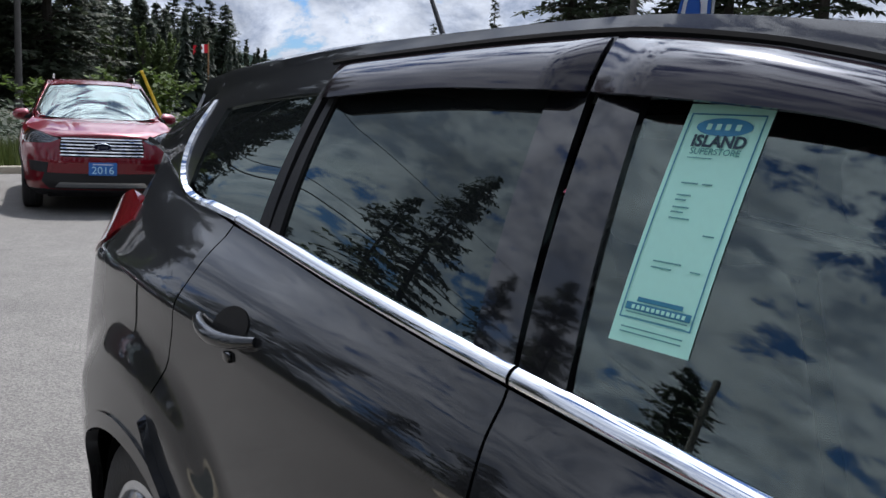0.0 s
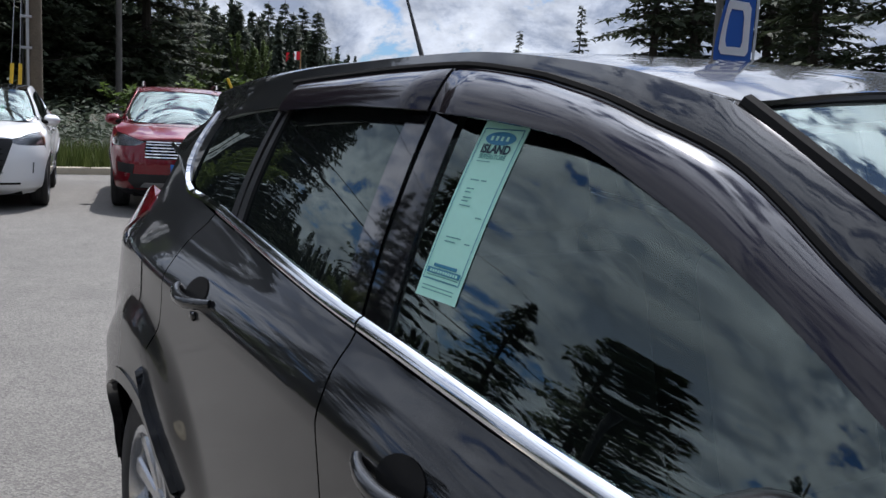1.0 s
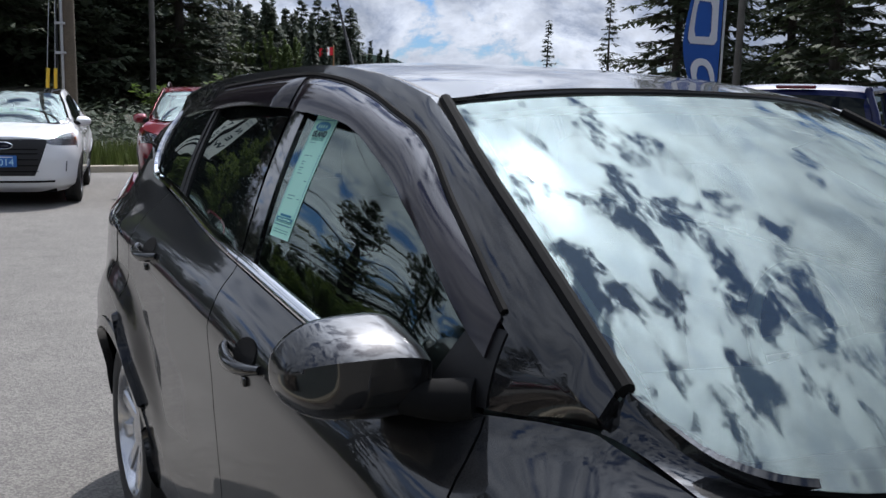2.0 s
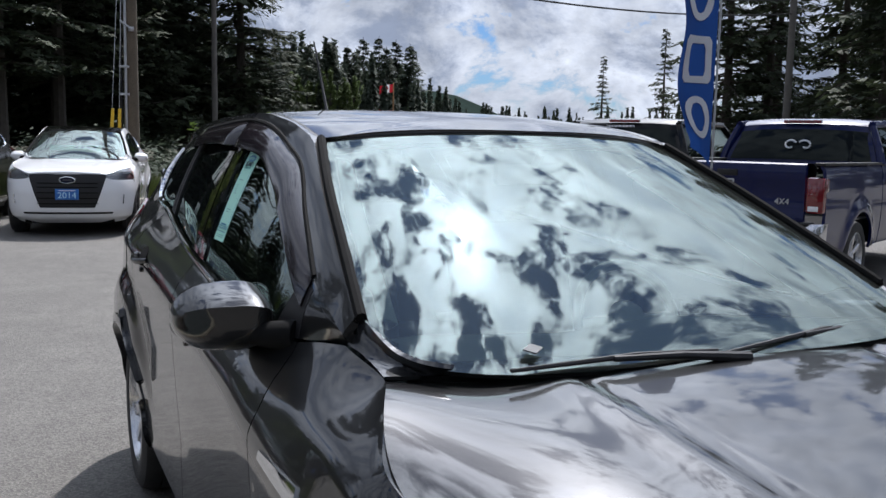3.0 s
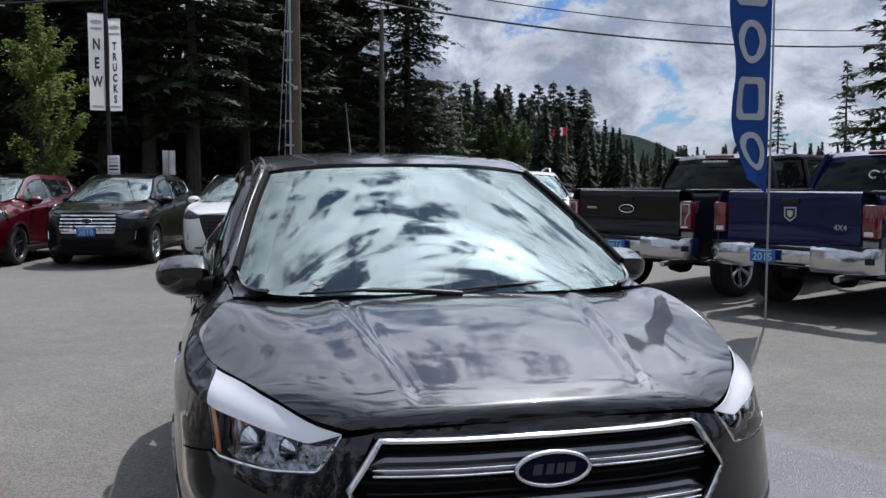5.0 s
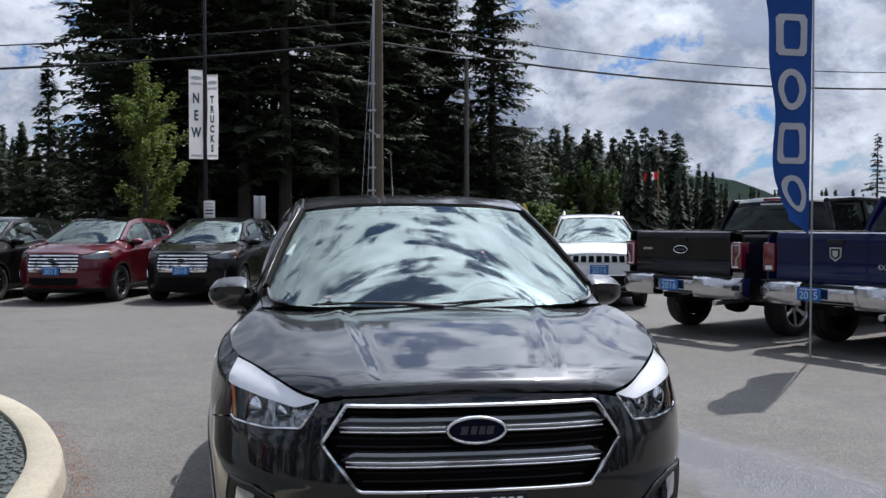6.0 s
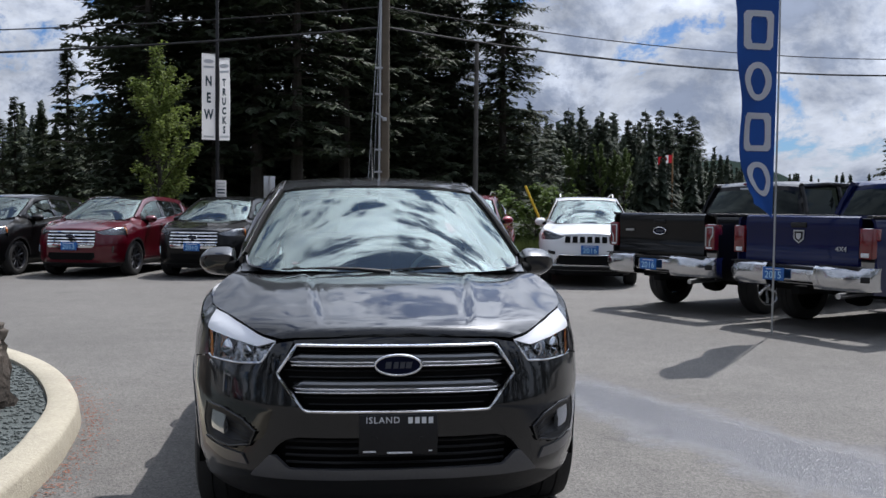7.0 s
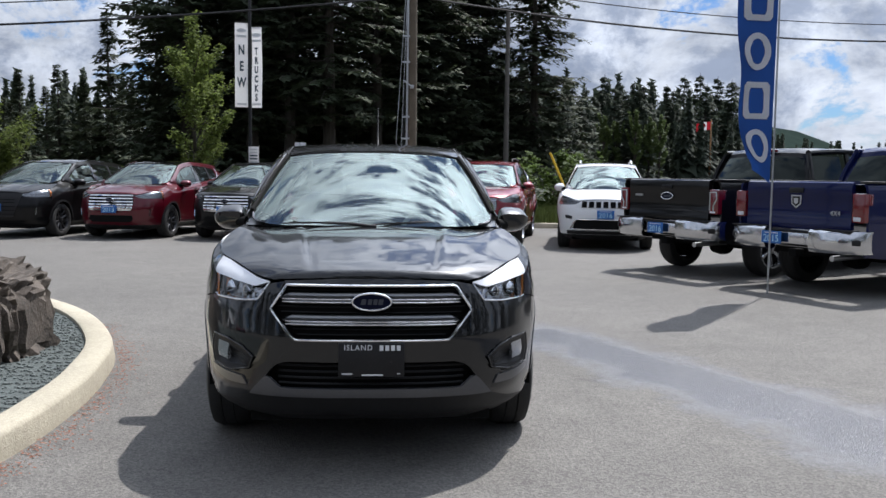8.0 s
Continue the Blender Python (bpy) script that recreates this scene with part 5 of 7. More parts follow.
# ---- ground: car park, kerbed bed, verge ----
def asphalt():
    m, n, l, p = mat_new("asphalt")
    tc = n.new("ShaderNodeTexCoord")

    def noise_at(scale, detail=4, rough=0.55):
        t = n.new("ShaderNodeTexNoise")
        t.inputs["Scale"].default_value, t.inputs["Detail"].default_value, t.inputs["Roughness"].default_value = scale, detail, rough
        l.new(tc.outputs["Object"], t.inputs["Vector"])
        return t.outputs["Fac"]

    def rng(v, a, b, c, d):
        r = n.new("ShaderNodeMapRange")
        for k, q in zip(("From Min", "From Max", "To Min", "To Max"), (a, b, c, d)):
            r.inputs[k].default_value = q
        l.new(v, r.inputs["Value"])
        return r.outputs[0]

    def op(kind, a, b):
        q = n.new("ShaderNodeMath")
        q.operation = kind
        for k, v in enumerate((a, b)):
            if isinstance(v, (int, float)):
                q.inputs[k].default_value = v
            else:
                l.new(v, q.inputs[k])
        return q.outputs[0]

    vo = n.new("ShaderNodeTexVoronoi")
    vo.inputs["Scale"].default_value = 95
    l.new(tc.outputs["Object"], vo.inputs["Vector"])
    sepc = n.new("ShaderNodeSeparateColor")
    l.new(vo.outputs["Color"], sepc.inputs[0])
    stone = rng(sepc.outputs[0], 0, 1, 0.66, 1.36)
    fine = rng(noise_at(160, 2), 0.3, 0.7, 0.8, 1.2)
    mid = rng(noise_at(3.2, 6, 0.65), 0.3, 0.7, 0.88, 1.1)
    large = rng(noise_at(0.35, 4), 0.3, 0.7, 0.84, 1.12)
    oil = rng(noise_at(0.9, 5, 0.7), 0.62, 0.72, 1.0, 0.72)
    value = op("MULTIPLY", op("MULTIPLY", op("MULTIPLY", stone, fine), op("MULTIPLY", mid, large)), oil)
    # water that has run from the washed car across the tarmac
    sep = n.new("ShaderNodeSeparateXYZ")
    l.new(tc.outputs["Object"], sep.inputs[0])
    ax, ay, bx, by = 1.35, 2.0, 3.45, -3.3
    ln = math.hypot(bx - ax, by - ay)
    ux, uy = (bx - ax) / ln, (by - ay) / ln
    dx, dy = op("SUBTRACT", sep.outputs["X"], ax), op("SUBTRACT", sep.outputs["Y"], ay)
    along = op("ADD", op("MULTIPLY", dx, ux), op("MULTIPLY", dy, uy))
    across = op("ABSOLUTE", op("SUBTRACT", op("MULTIPLY", dx, -uy), op("MULTIPLY", dy, -ux)), 0)
    ragged = op("MULTIPLY", op("SUBTRACT", noise_at(1.7, 5, 0.6), 0.5), 0.9)
    width = op("ADD", op("ADD", op("MULTIPLY", along, 0.05), 0.36), ragged)
    wet = rng(op("ADD", op("SUBTRACT", width, across), op("MULTIPLY", op("SUBTRACT", noise_at(9, 6, 0.7), 0.5), 0.5)), -0.12, 0.22, 0, 1)
    wet = op("MULTIPLY", wet, rng(along, -0.3, 0.4, 0, 1))
    wet = op("MULTIPLY", wet, rng(noise_at(22, 4, 0.7), 0.3, 0.62, 0.7, 1.0))
    hsv = n.new("ShaderNodeHueSaturation")
    hsv.inputs["Color"].default_value = (*ASPHALT, 1)
    l.new(op("MULTIPLY", value, op("SUBTRACT", 1.0, op("MULTIPLY", wet, 0.62))), hsv.inputs["Value"])
    # blue cast mixed into the wet colour, standing for the sky mirrored in it
    blue = n.new("ShaderNodeMix")
    blue.data_type, blue.blend_type = "RGBA", "MULTIPLY"
    blue.inputs["B"].default_value = (0.82, 0.93, 1.25, 1)
    l.new(wet, blue.inputs["Factor"])
    l.new(hsv.outputs[0], blue.inputs["A"])
    l.new(blue.outputs["Result"], p.inputs["Base Color"])
    l.new(op("SUBTRACT", 0.88, op("MULTIPLY", wet, 0.6)), p.inputs["Roughness"])
    p.inputs["Specular IOR Level"].default_value = 0.5
    bu = n.new("ShaderNodeBump")
    bu.inputs["Strength"].default_value, bu.inputs["Distance"].default_value = 0.55, 0.006
    l.new(op("ADD", vo.outputs["Distance"], noise_at(160, 2)), bu.inputs["Height"])
    l.new(bu.outputs[0], p.inputs["Normal"])
    return m


ASPHALT = (0.118, 0.112, 0.102)
M_ASPHALT = asphalt()
solo("ground", ([(-1500, -1500, 0), (1500, -1500, 0), (1500, 1500, 0), (-1500, 1500, 0)], [(0, 1, 2, 3)]), M_ASPHALT, "worn grey asphalt car park with a wet streak", "", "structure")

M_KERB = simple("kerb_concrete", (0.37, 0.335, 0.255), 0.85, var=0.22, scale=3, bump=0.5, bscale=90)
M_GRAVEL = simple("gravel_bed", (0.065, 0.078, 0.074), 0.9, var=0.5, scale=30, bump=1.0, bscale=60)
M_STONE = simple("gravel_stone", (0.09, 0.105, 0.1), 0.8, var=0.45, scale=9)
M_GRASS = simple("grass", (0.1, 0.13, 0.03), 0.9, var=0.5, scale=3)
M_SOIL = simple("soil", (0.05, 0.045, 0.025), 0.95, var=0.5, scale=2, bump=0.6, bscale=20)

KERB = curve([(-4.95, 3.75), (-4.2, 3.5), (-3.4, 2.95), (-2.6, 1.9), (-2.02, .62), (-1.81, -.42), (-1.76, -1.2), (-1.81, -2.0), (-2.03, -2.9), (-2.55, -3.9), (-3.35, -4.6), (-4.45, -5.0)], 90)


def kerb_strip(line, width, height, sg=1):
    t = np.gradient(line, axis=0)
    t /= np.linalg.norm(t, axis=1, keepdims=True)
    nrm = np.stack([t[:, 1], -t[:, 0]], -1) * sg
    rows = []
    for p, q in zip(line, nrm):
        rows.append([(*(p + q * 0), 0.0), (*(p + q * .015), height - .03), (*(p + q * .025), height - .01), (*(p + q * .05), height), (*(p + q * (width - .03)), height + .004), (*(p + q * width), height - .01), (*(p + q * (width + .005)), 0.0)])
    return sheet(np.array(rows), 0, 0), nrm


kv, kn = kerb_strip(KERB, .21, .145)
solo("kerb_bed", kv, M_KERB, "pale cast concrete kerb round a gravel bed", "", "structure", angle=60)
bed = [(*(p + q * .2), .105) for p, q in zip(KERB, kn)] + [(-7, -5.0, .105), (-7, 3.75, .105)]
solo("gravel_bed", (bed, [tuple(range(len(bed)))]), M_GRAVEL, "grey-green gravel bed inside the kerb", "", "structure")


def pebbles():
    rng = random.Random(5)
    v, f = [], []
    base = [(1, 0, -.3), (0, 1, -.3), (-1, 0, -.3), (0, -1, -.3), (.5, .5, .4), (-.5, .5, .5), (-.5, -.5, .4), (.5, -.5, .5)]
    quads = [(0, 1, 5, 4), (1, 2, 6, 5), (2, 3, 7, 6), (3, 0, 4, 7), (4, 5, 6, 7)]
    inner = KERB[20:72] + kn[20:72] * .24
    for _ in range(5200):
        k = rng.randrange(len(inner))
        d = rng.random() ** 1.3 * 1.5
        x, y = inner[k] + kn[20 + k] * d + np.array((rng.uniform(-.04, .04), rng.uniform(-.04, .04)))
        r, a = rng.uniform(.006, .017), rng.uniform(0, 6.28)
        o = len(v)
        for bx_, by_, bz_ in base:
            v.append((x + r * (bx_ * math.cos(a) - by_ * math.sin(a)) * rng.uniform(.8, 1.2), y + r * (bx_ * math.sin(a) + by_ * math.cos(a)) * rng.uniform(.8, 1.2), .107 + r * .8 * (bz_ + .3)))
        f.extend([tuple(i + o for i in q) for q in quads])
    return v, f


solo("gravel_stones", pebbles(), M_STONE, "loose crushed stone on the gravel bed", "", "stuff", smooth=False)


def litter():
    rng = random.Random(8)
    v, f = [], []
    for _ in range(1500):
        k = rng.randrange(24, 62)
        d = abs(rng.gauss(0, .09)) + .012
        x, y = KERB[k] - kn[k] * d + np.array((rng.uniform(-.05, .05), rng.uniform(-.05, .05)))
        a, r = rng.uniform(0, 6.28), rng.uniform(.004, .013)
        c, s = math.cos(a) * r, math.sin(a) * r
        o = len(v)
        z = rng.uniform(.003, .008)
        v.extend([(x - c, y - s, z), (x + s * .4, y - c * .4, z + .003), (x + c, y + s, z + .002), (x - s * .4, y + c * .4, z)])
        f.append((o, o + 1, o + 2, o + 3))
    return v, f


solo("leaf_litter", litter(), simple("dry_leaves", (0.22, 0.075, 0.035), 0.8, var=0.5, scale=40), "rust-brown dry needles along the kerb", "", "stuff", smooth=False)


def boulder(cx, cy, sx_, sy_, sz_, seed):
    """A split rock: a rough lump cut by upright, leaning cleavage planes."""
    bm = bmesh.new()
    bmesh.ops.create_icosphere(bm, subdivisions=5, radius=1)
    for v in bm.verts:
        p = v.co.copy()
        q = Vector((math.copysign(abs(p.x) ** .55, p.x), math.copysign(abs(p.y) ** .55, p.y), math.copysign(abs(p.z) ** .5, p.z)))
        s = Vector((p.x * 3.2 + p.z * .8, p.y * 3.2, p.z * .5))
        ridge = abs(noise.noise(s * 2.1 + Vector((seed, 4, 0)))) * .26
        step = (math.floor((noise.noise(s * 1.1 + Vector((0, seed, 0))) + 1) * 3.5) / 7) * .42
        h = noise.noise(p * 1.2 + Vector((seed, 0, 0))) * .2 - ridge + step + noise.noise(Vector((p.x * 13, p.y * 13, p.z * 5))) * .07 + noise.noise(p * 30) * .025
        q *= .82 + h
        v.co = Vector((cx + q.x * sx_, cy + q.y * sy_, .09 + max(q.z + .55, -.05) * sz_))
    return from_bm(bm)


def rock_mat():
    m = simple("rock", (0.075, 0.06, 0.047), 0.85, var=0.7, scale=4, bump=1.0, bscale=26)
    return m


solo("boulder", boulder(-3.02, .2, .57, .6, .45, 2.0), rock_mat(), "rugged brown-grey boulder on the gravel bed", "rock", angle=25)
# verge behind the parked row: a kerb, then rough grass and the wood's floor
VERGE = np.array([(x, 17.6 + .12 * math.sin(x * .3)) for x in np.linspace(-40, 30, 60)])
vk, vn = kerb_strip(VERGE[::-1], .16, .14)
solo("kerb_verge", vk, M_KERB, "concrete kerb along the grass verge", "", "structure", angle=60)
solo("verge", ([(-60, 17.75, .1), (60, 17.75, .1), (60, 20.6, .1), (-60, 20.6, .1)], [(0, 1, 2, 3)]), M_GRASS, "rough grass verge behind the parked cars", "", "structure")
solo("wood_floor", ([(-90, 24.4, .05), (14, 24.4, .05), (14, 80, .3), (-90, 80, .3)], [(0, 1, 2, 3)]), M_SOIL, "dark needle-strewn floor of the wood", "", "structure")


def tufts(x0, x1, y0, y1, z, count, h0, h1, seed):
    rng = random.Random(seed)
    v, f = [], []
    for _ in range(count):
        x, y = rng.uniform(x0, x1), rng.uniform(y0, y1)
        for _ in range(6):
            a, h, b = rng.uniform(0, 6.28), rng.uniform(h0, h1), rng.uniform(.08, .3)
            c, s = math.cos(a), math.sin(a)
            o = len(v)
            v.extend([(x - s * .012, y + c * .012, z), (x + s * .012, y - c * .012, z), (x + c * b * h, y + s * b * h, z + h)])
            f.append((o, o + 1, o + 2))
            x += rng.uniform(-.05, .05)
            y += rng.uniform(-.05, .05)
    return v, f


solo("grass_tufts", tufts(-14, 10, 17.8, 20.2, .1, 5200, .15, .6, 3), M_GRASS, "tall unmown grass on the verge", "", "stuff", smooth=False)

# ---- other estate cars in the row ----
def npatch(rows, n=15, extra=.006):
    """A patch on the nose from rows of (half width, z)."""
    fine = [tuple(p) for p in resample(rows, 3 * len(rows))]
    return np.array([[nose(w * t, z, extra) for t in np.linspace(-1, 1, n)] for w, z in fine])


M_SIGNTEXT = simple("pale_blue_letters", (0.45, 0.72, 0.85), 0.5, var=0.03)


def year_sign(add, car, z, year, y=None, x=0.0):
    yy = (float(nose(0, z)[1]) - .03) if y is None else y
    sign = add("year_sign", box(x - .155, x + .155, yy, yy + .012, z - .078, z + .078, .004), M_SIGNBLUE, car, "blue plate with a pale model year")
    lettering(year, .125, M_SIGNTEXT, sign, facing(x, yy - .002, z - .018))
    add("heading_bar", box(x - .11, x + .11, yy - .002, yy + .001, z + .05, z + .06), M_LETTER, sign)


def plain_face(paint, kind, year):
    def face(car, add, N):
        sk = flank([(0, .30), (sx(.70), .30), (sy(-1.74), .29)], [(sy(-1.74), .29), (sy(-1.73), .42), (sy(-1.70), .79)],
                   [(0, .944), (sx(.43), .922), (sx(.487), .90), (sx(.565), .858), (sx(.70), .846), (sy(-1.75), .844), (sy(-1.70), .79)], [(0, .30), (0, .944)], N(40), N(30), mode="s")
        add("front_bumper", sheet(full(sk), .001, .03), paint)
        ch = flank([(0, .20), (sx(.7), .20), (sy(-1.74), .22)], [(sy(-1.74), .22), (sy(-1.74), .295)], [(0, .305), (sx(.70), .305), (sy(-1.74), .295)], [(0, .20), (0, .305)], N(24), 5, mode="s")
        add("chin", sheet(full(ch), 0, .02), M_TRIM if kind != "sport" else paint)
        for sg in (1, -1):
            flip = (lambda g: g) if sg > 0 else mirrored
            lo = [(sx(.489), .902), (sx(.566), .862), (sx(.70), .85), (sy(-1.75), .848), (sy(-1.665), .875)]
            hi = [(sx(.489), .906)] + [(q, float(ROW_Z[7](q)) - .006) for q in np.linspace(sx(.52), sy(-1.655), 10)]
            L = flank(lo, [lo[-1], hi[-1]], hi, [lo[0], hi[0]], 20, 9, mode="s")
            lamp = add("head_lamp", flip(sheet(L, .002, 0, lift=.002)), M_LENS)
            add("lamp_bowl", flip(sheet(L, 0, 0, lift=-.015)), M_LAMPGREY, lamp)
            add("side_marker", flip(sheet(L[18:], 0, 0, lift=-.004)), M_AMBER, lamp)
            if kind in ("chrome", "sport"):
                p = skin(np.array(sx(.72)), np.array(.56), .004)
                add("fog_strip", flip(tube([p + np.array((0, 0, -.07)), p + np.array((.01, .01, .07))], .012, 6)), M_CHROME)
            elif kind == "mesh":
                g = flank([(sx(.60), .50), (sx(.78), .52)], [(sx(.78), .52), (sx(.79), .64)], [(sx(.58), .62), (sx(.79), .64)], [(sx(.60), .50), (sx(.58), .62)], 8, 5, extra=.005, mode="s")
                add("fog_bay", flip(sheet(g, 0, .01)), M_TRIM)
            else:
                g = flank([(sx(.60), .58), (sx(.72), .60)], [(sx(.72), .60), (sx(.73), .66)], [(sx(.60), .64), (sx(.73), .66)], [(sx(.60), .58), (sx(.60), .64)], 8, 5, extra=.005, mode="s")
                add("fog_bay", flip(sheet(g, 0, .01)), M_TRIM)
        if kind == "chrome":
            g = add("grille", sheet(npatch([(.46, .70), (.47, .80), (.455, .925)]), 0, .012), M_DARK, None, "wide grille of chrome bars")
            for z in (.725, .785, .85, .912):
                add("grille_bar", sheet(npatch([(.46, z - .013), (.463, z - .004), (.463, z + .006), (.46, z + .012)], extra=.018), 0, .014), M_CHROME, g)
            add("chrome_band", sheet(npatch([(.42, .60), (.45, .64), (.45, .685)], extra=.02), 0, .012), M_CHROME)
            add("lower_intake", sheet(npatch([(.40, .36), (.46, .42), (.44, .50)], extra=.006), 0, .012), M_DARK)
            oval_badge(add, g, float(nose(0, .82)[1]) - .035, .82, .09, .038)
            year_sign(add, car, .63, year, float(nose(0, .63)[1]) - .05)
        elif kind == "sport":
            g = add("grille", sheet(npatch([(.36, .44), (.40, .55), (.47, .75), (.53, .90), (.52, .93)]), 0, .012), M_TRIM, None, "large black trapezoid grille")
            for z in (.5, .58, .66, .74, .8):
                add("grille_bar", sheet(npatch([(.40, z - .006), (.40, z + .006)], extra=.014), 0, .01), M_DARK, g)
            oval_badge(add, g, float(nose(0, .84)[1]) - .02, .845, .105, .045)
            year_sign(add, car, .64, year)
            for sg in (1, -1):
                add("bumper_slot", sheet(np.array([[nose(sg * x, z, .006) for x in np.linspace(.2, .6, 8)] for z in (.345, .37)]), 0, .01), M_DARK)
            add("lower_slot", sheet(npatch([(.30, .345), (.30, .37)]), 0, .01), M_DARK)
        elif kind == "mesh":
            g = add("grille", sheet(npatch([(.43, .70), (.47, .80), (.455, .925)]), 0, .012), M_DARK, None, "dark grille with slim chrome slats")
            for z in (.722, .762, .802, .842, .882, .915):
                add("grille_bar", sheet(npatch([(.45, z - .007), (.455, z), (.45, z + .007)], extra=.016), 0, .012), M_CHROME, g)
            oval_badge(add, g, float(nose(0, .82)[1]) - .03, .82, .10, .042)
            low = add("lower_bumper", sheet(npatch([(.60, .31), (.66, .40), (.62, .50)], extra=.008), 0, .02), M_TRIM)
            add("skid_plate", sheet(npatch([(.52, .33), (.46, .39)], extra=.02), 0, .012), M_SATIN, low)
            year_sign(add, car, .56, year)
        else:
            g = add("grille", sheet(npatch([(.47, .80), (.49, .86), (.47, .92)]), 0, .012), paint)
            for k in range(7):
                xx = -.39 + .13 * k
                add("grille_slot", sheet(np.array([[nose(xx + d, z, .02) for d in (-.045, -.015, .015, .045)] for z in (.805, .86, .915)]), 0, .01), M_DARK, g)
            rim = resample([nose(x, z, .012) for x, z in ((-.62, .40), (.62, .40), (.52, .58), (-.52, .58), (-.62, .40))], 80)[:-1]
            rim = np.array([nose(p[0], p[2], .012) for p in rim])
            low = add("lower_intake", sheet(npatch([(.60, .40), (.56, .5), (.51, .58)], extra=.006), 0, .012), M_DARK)
            add("intake_rim", ribbon(rim, .014, .014), M_CHROME, low)
            add("lower_bumper", sheet(npatch([(.72, .305), (.70, .37)], extra=.012), 0, .02), M_TRIM)
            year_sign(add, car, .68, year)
    return face


M_LAMPGREY = simple("lamp_silver", (0.2, 0.205, 0.215), 0.22, 0.8, var=0.15, scale=30)
M_DARKRIM = simple("dark_alloy", (0.06, 0.06, 0.065), 0.3, 0.8, var=0.1)


def place(x, y, yaw=0.0, s=(1, 1, 1)):
    """The car's front middle stands at x, y."""
    m = Matrix.Translation((x, y, 0)) @ Matrix.Rotation(radians(yaw), 4, "Z") @ Matrix.Diagonal((*s, 1))
    return m @ Matrix.Translation((0, 2.25, 0))


ROW_SIZE = (1.045, 1.035, 1.01)
ROW = "cars parked along the verge"
suv("black_suv", "glossy black suv parked nose outwards on the asphalt", place(-7.85, 12.6, -12, ROW_SIZE), M_BLACK, plain_face(M_BLACK, "sport", "2013"), ROW, M_DARKRIM, False)
suv("red_suv", "deep red suv with black roof and chrome grille", place(-5.5, 12.5, -12, ROW_SIZE), M_DEEPRED, plain_face(M_DEEPRED, "chrome", "2013"), ROW, M_DARKRIM, False, roof_mat=M_GLOSSBLK)
suv("black_suv", "black suv with chrome-barred grille and bright alloy wheels", place(-3.12, 12.35, -12, ROW_SIZE), M_BLACK, plain_face(M_BLACK, "chrome", "2010"), ROW, M_ALLOY, False)
white_suv = suv("white_suv", "pearl white suv with black roof and grille, mint price card", place(-.70, 11.6, -10, ROW_SIZE), M_WHITE, plain_face(M_WHITE, "sport", "2014"), ROW, M_DARKRIM, False, roof_mat=M_GLOSSBLK)
red_suv = suv("red_suv", "bright red large suv with slim chrome grille slats", place(1.9, 11.1, -14, (1.09, 1.10, 1.06)), M_RED, plain_face(M_RED, "mesh", "2016"), ROW, M_ALLOY, False)
slot_car = suv("white_suv", "white suv with seven-slot grille and roof rails", place(4.42, 10.35, -14, (1.055, 1.065, 1.045)), M_WHITE, plain_face(M_WHITE, "slots", "2016"), ROW, M_ALLOY, False)
g = coons([(-.42, -1.02, 1.25), (.35, -1.02, 1.25)], [(.35, -1.02, 1.25), (.33, -.86, 1.34)], [(-.40, -.86, 1.34), (.33, -.86, 1.34)], [(-.42, -1.02, 1.25), (-.40, -.86, 1.34)], 6, 4)
card = part("price_card", sheet(g, 0, .004), M_STICKER, white_suv, "mint green price card behind the windscreen")
for k in range(4):
    part("card_bar", sheet(coons([(-.05 + .09 * k, -.965, 1.2835), (.0 + .09 * k, -.965, 1.2835)], [(.0 + .09 * k, -.965, 1.2835), (.0 + .09 * k, -.905, 1.318)], [(-.05 + .09 * k, -.905, 1.318), (.0 + .09 * k, -.905, 1.318)], [(-.05 + .09 * k, -.965, 1.2835), (-.05 + .09 * k, -.905, 1.318)], 2, 2), 0, 0, lift=.006), M_INKBLUE, card)
for car, n in ((slot_car, 2), (red_suv, 2)):
    for sg in (1, -1):
        part("roof_bar", tube([(sg * .52, .0, 1.64), (sg * .52, .08, 1.70), (sg * .52, .7, 1.72), (sg * .52, 1.4, 1.69), (sg * .52, 1.48, 1.63)], .016, 6), M_SATIN if car is slot_car else M_TRIM, car)

# the row across the way, mirrored in the windows
for src, xx, yy, yaw in ((red_suv, -10.6, -3.6, 84), (white_suv, -10.7, -.9, 86), (slot_car, -10.5, 4.4, 85), (red_suv, -10.6, 7.1, 87)):
    twin = copy_thing(src, Matrix.Identity(4))
    twin.matrix_basis = place(xx, yy, yaw, ROW_SIZE)
    tagged(twin, ("red" if src is red_suv else "white") + " suv parked nose outwards across the way", "car", "cars across the way")

M_BUMPER = simple("bumper_chrome", (0.62, 0.63, 0.65), 0.16, 1.0, var=0.05)
M_ALU = simple("sign_back", (0.55, 0.56, 0.57), 0.35, 0.6, var=0.1)

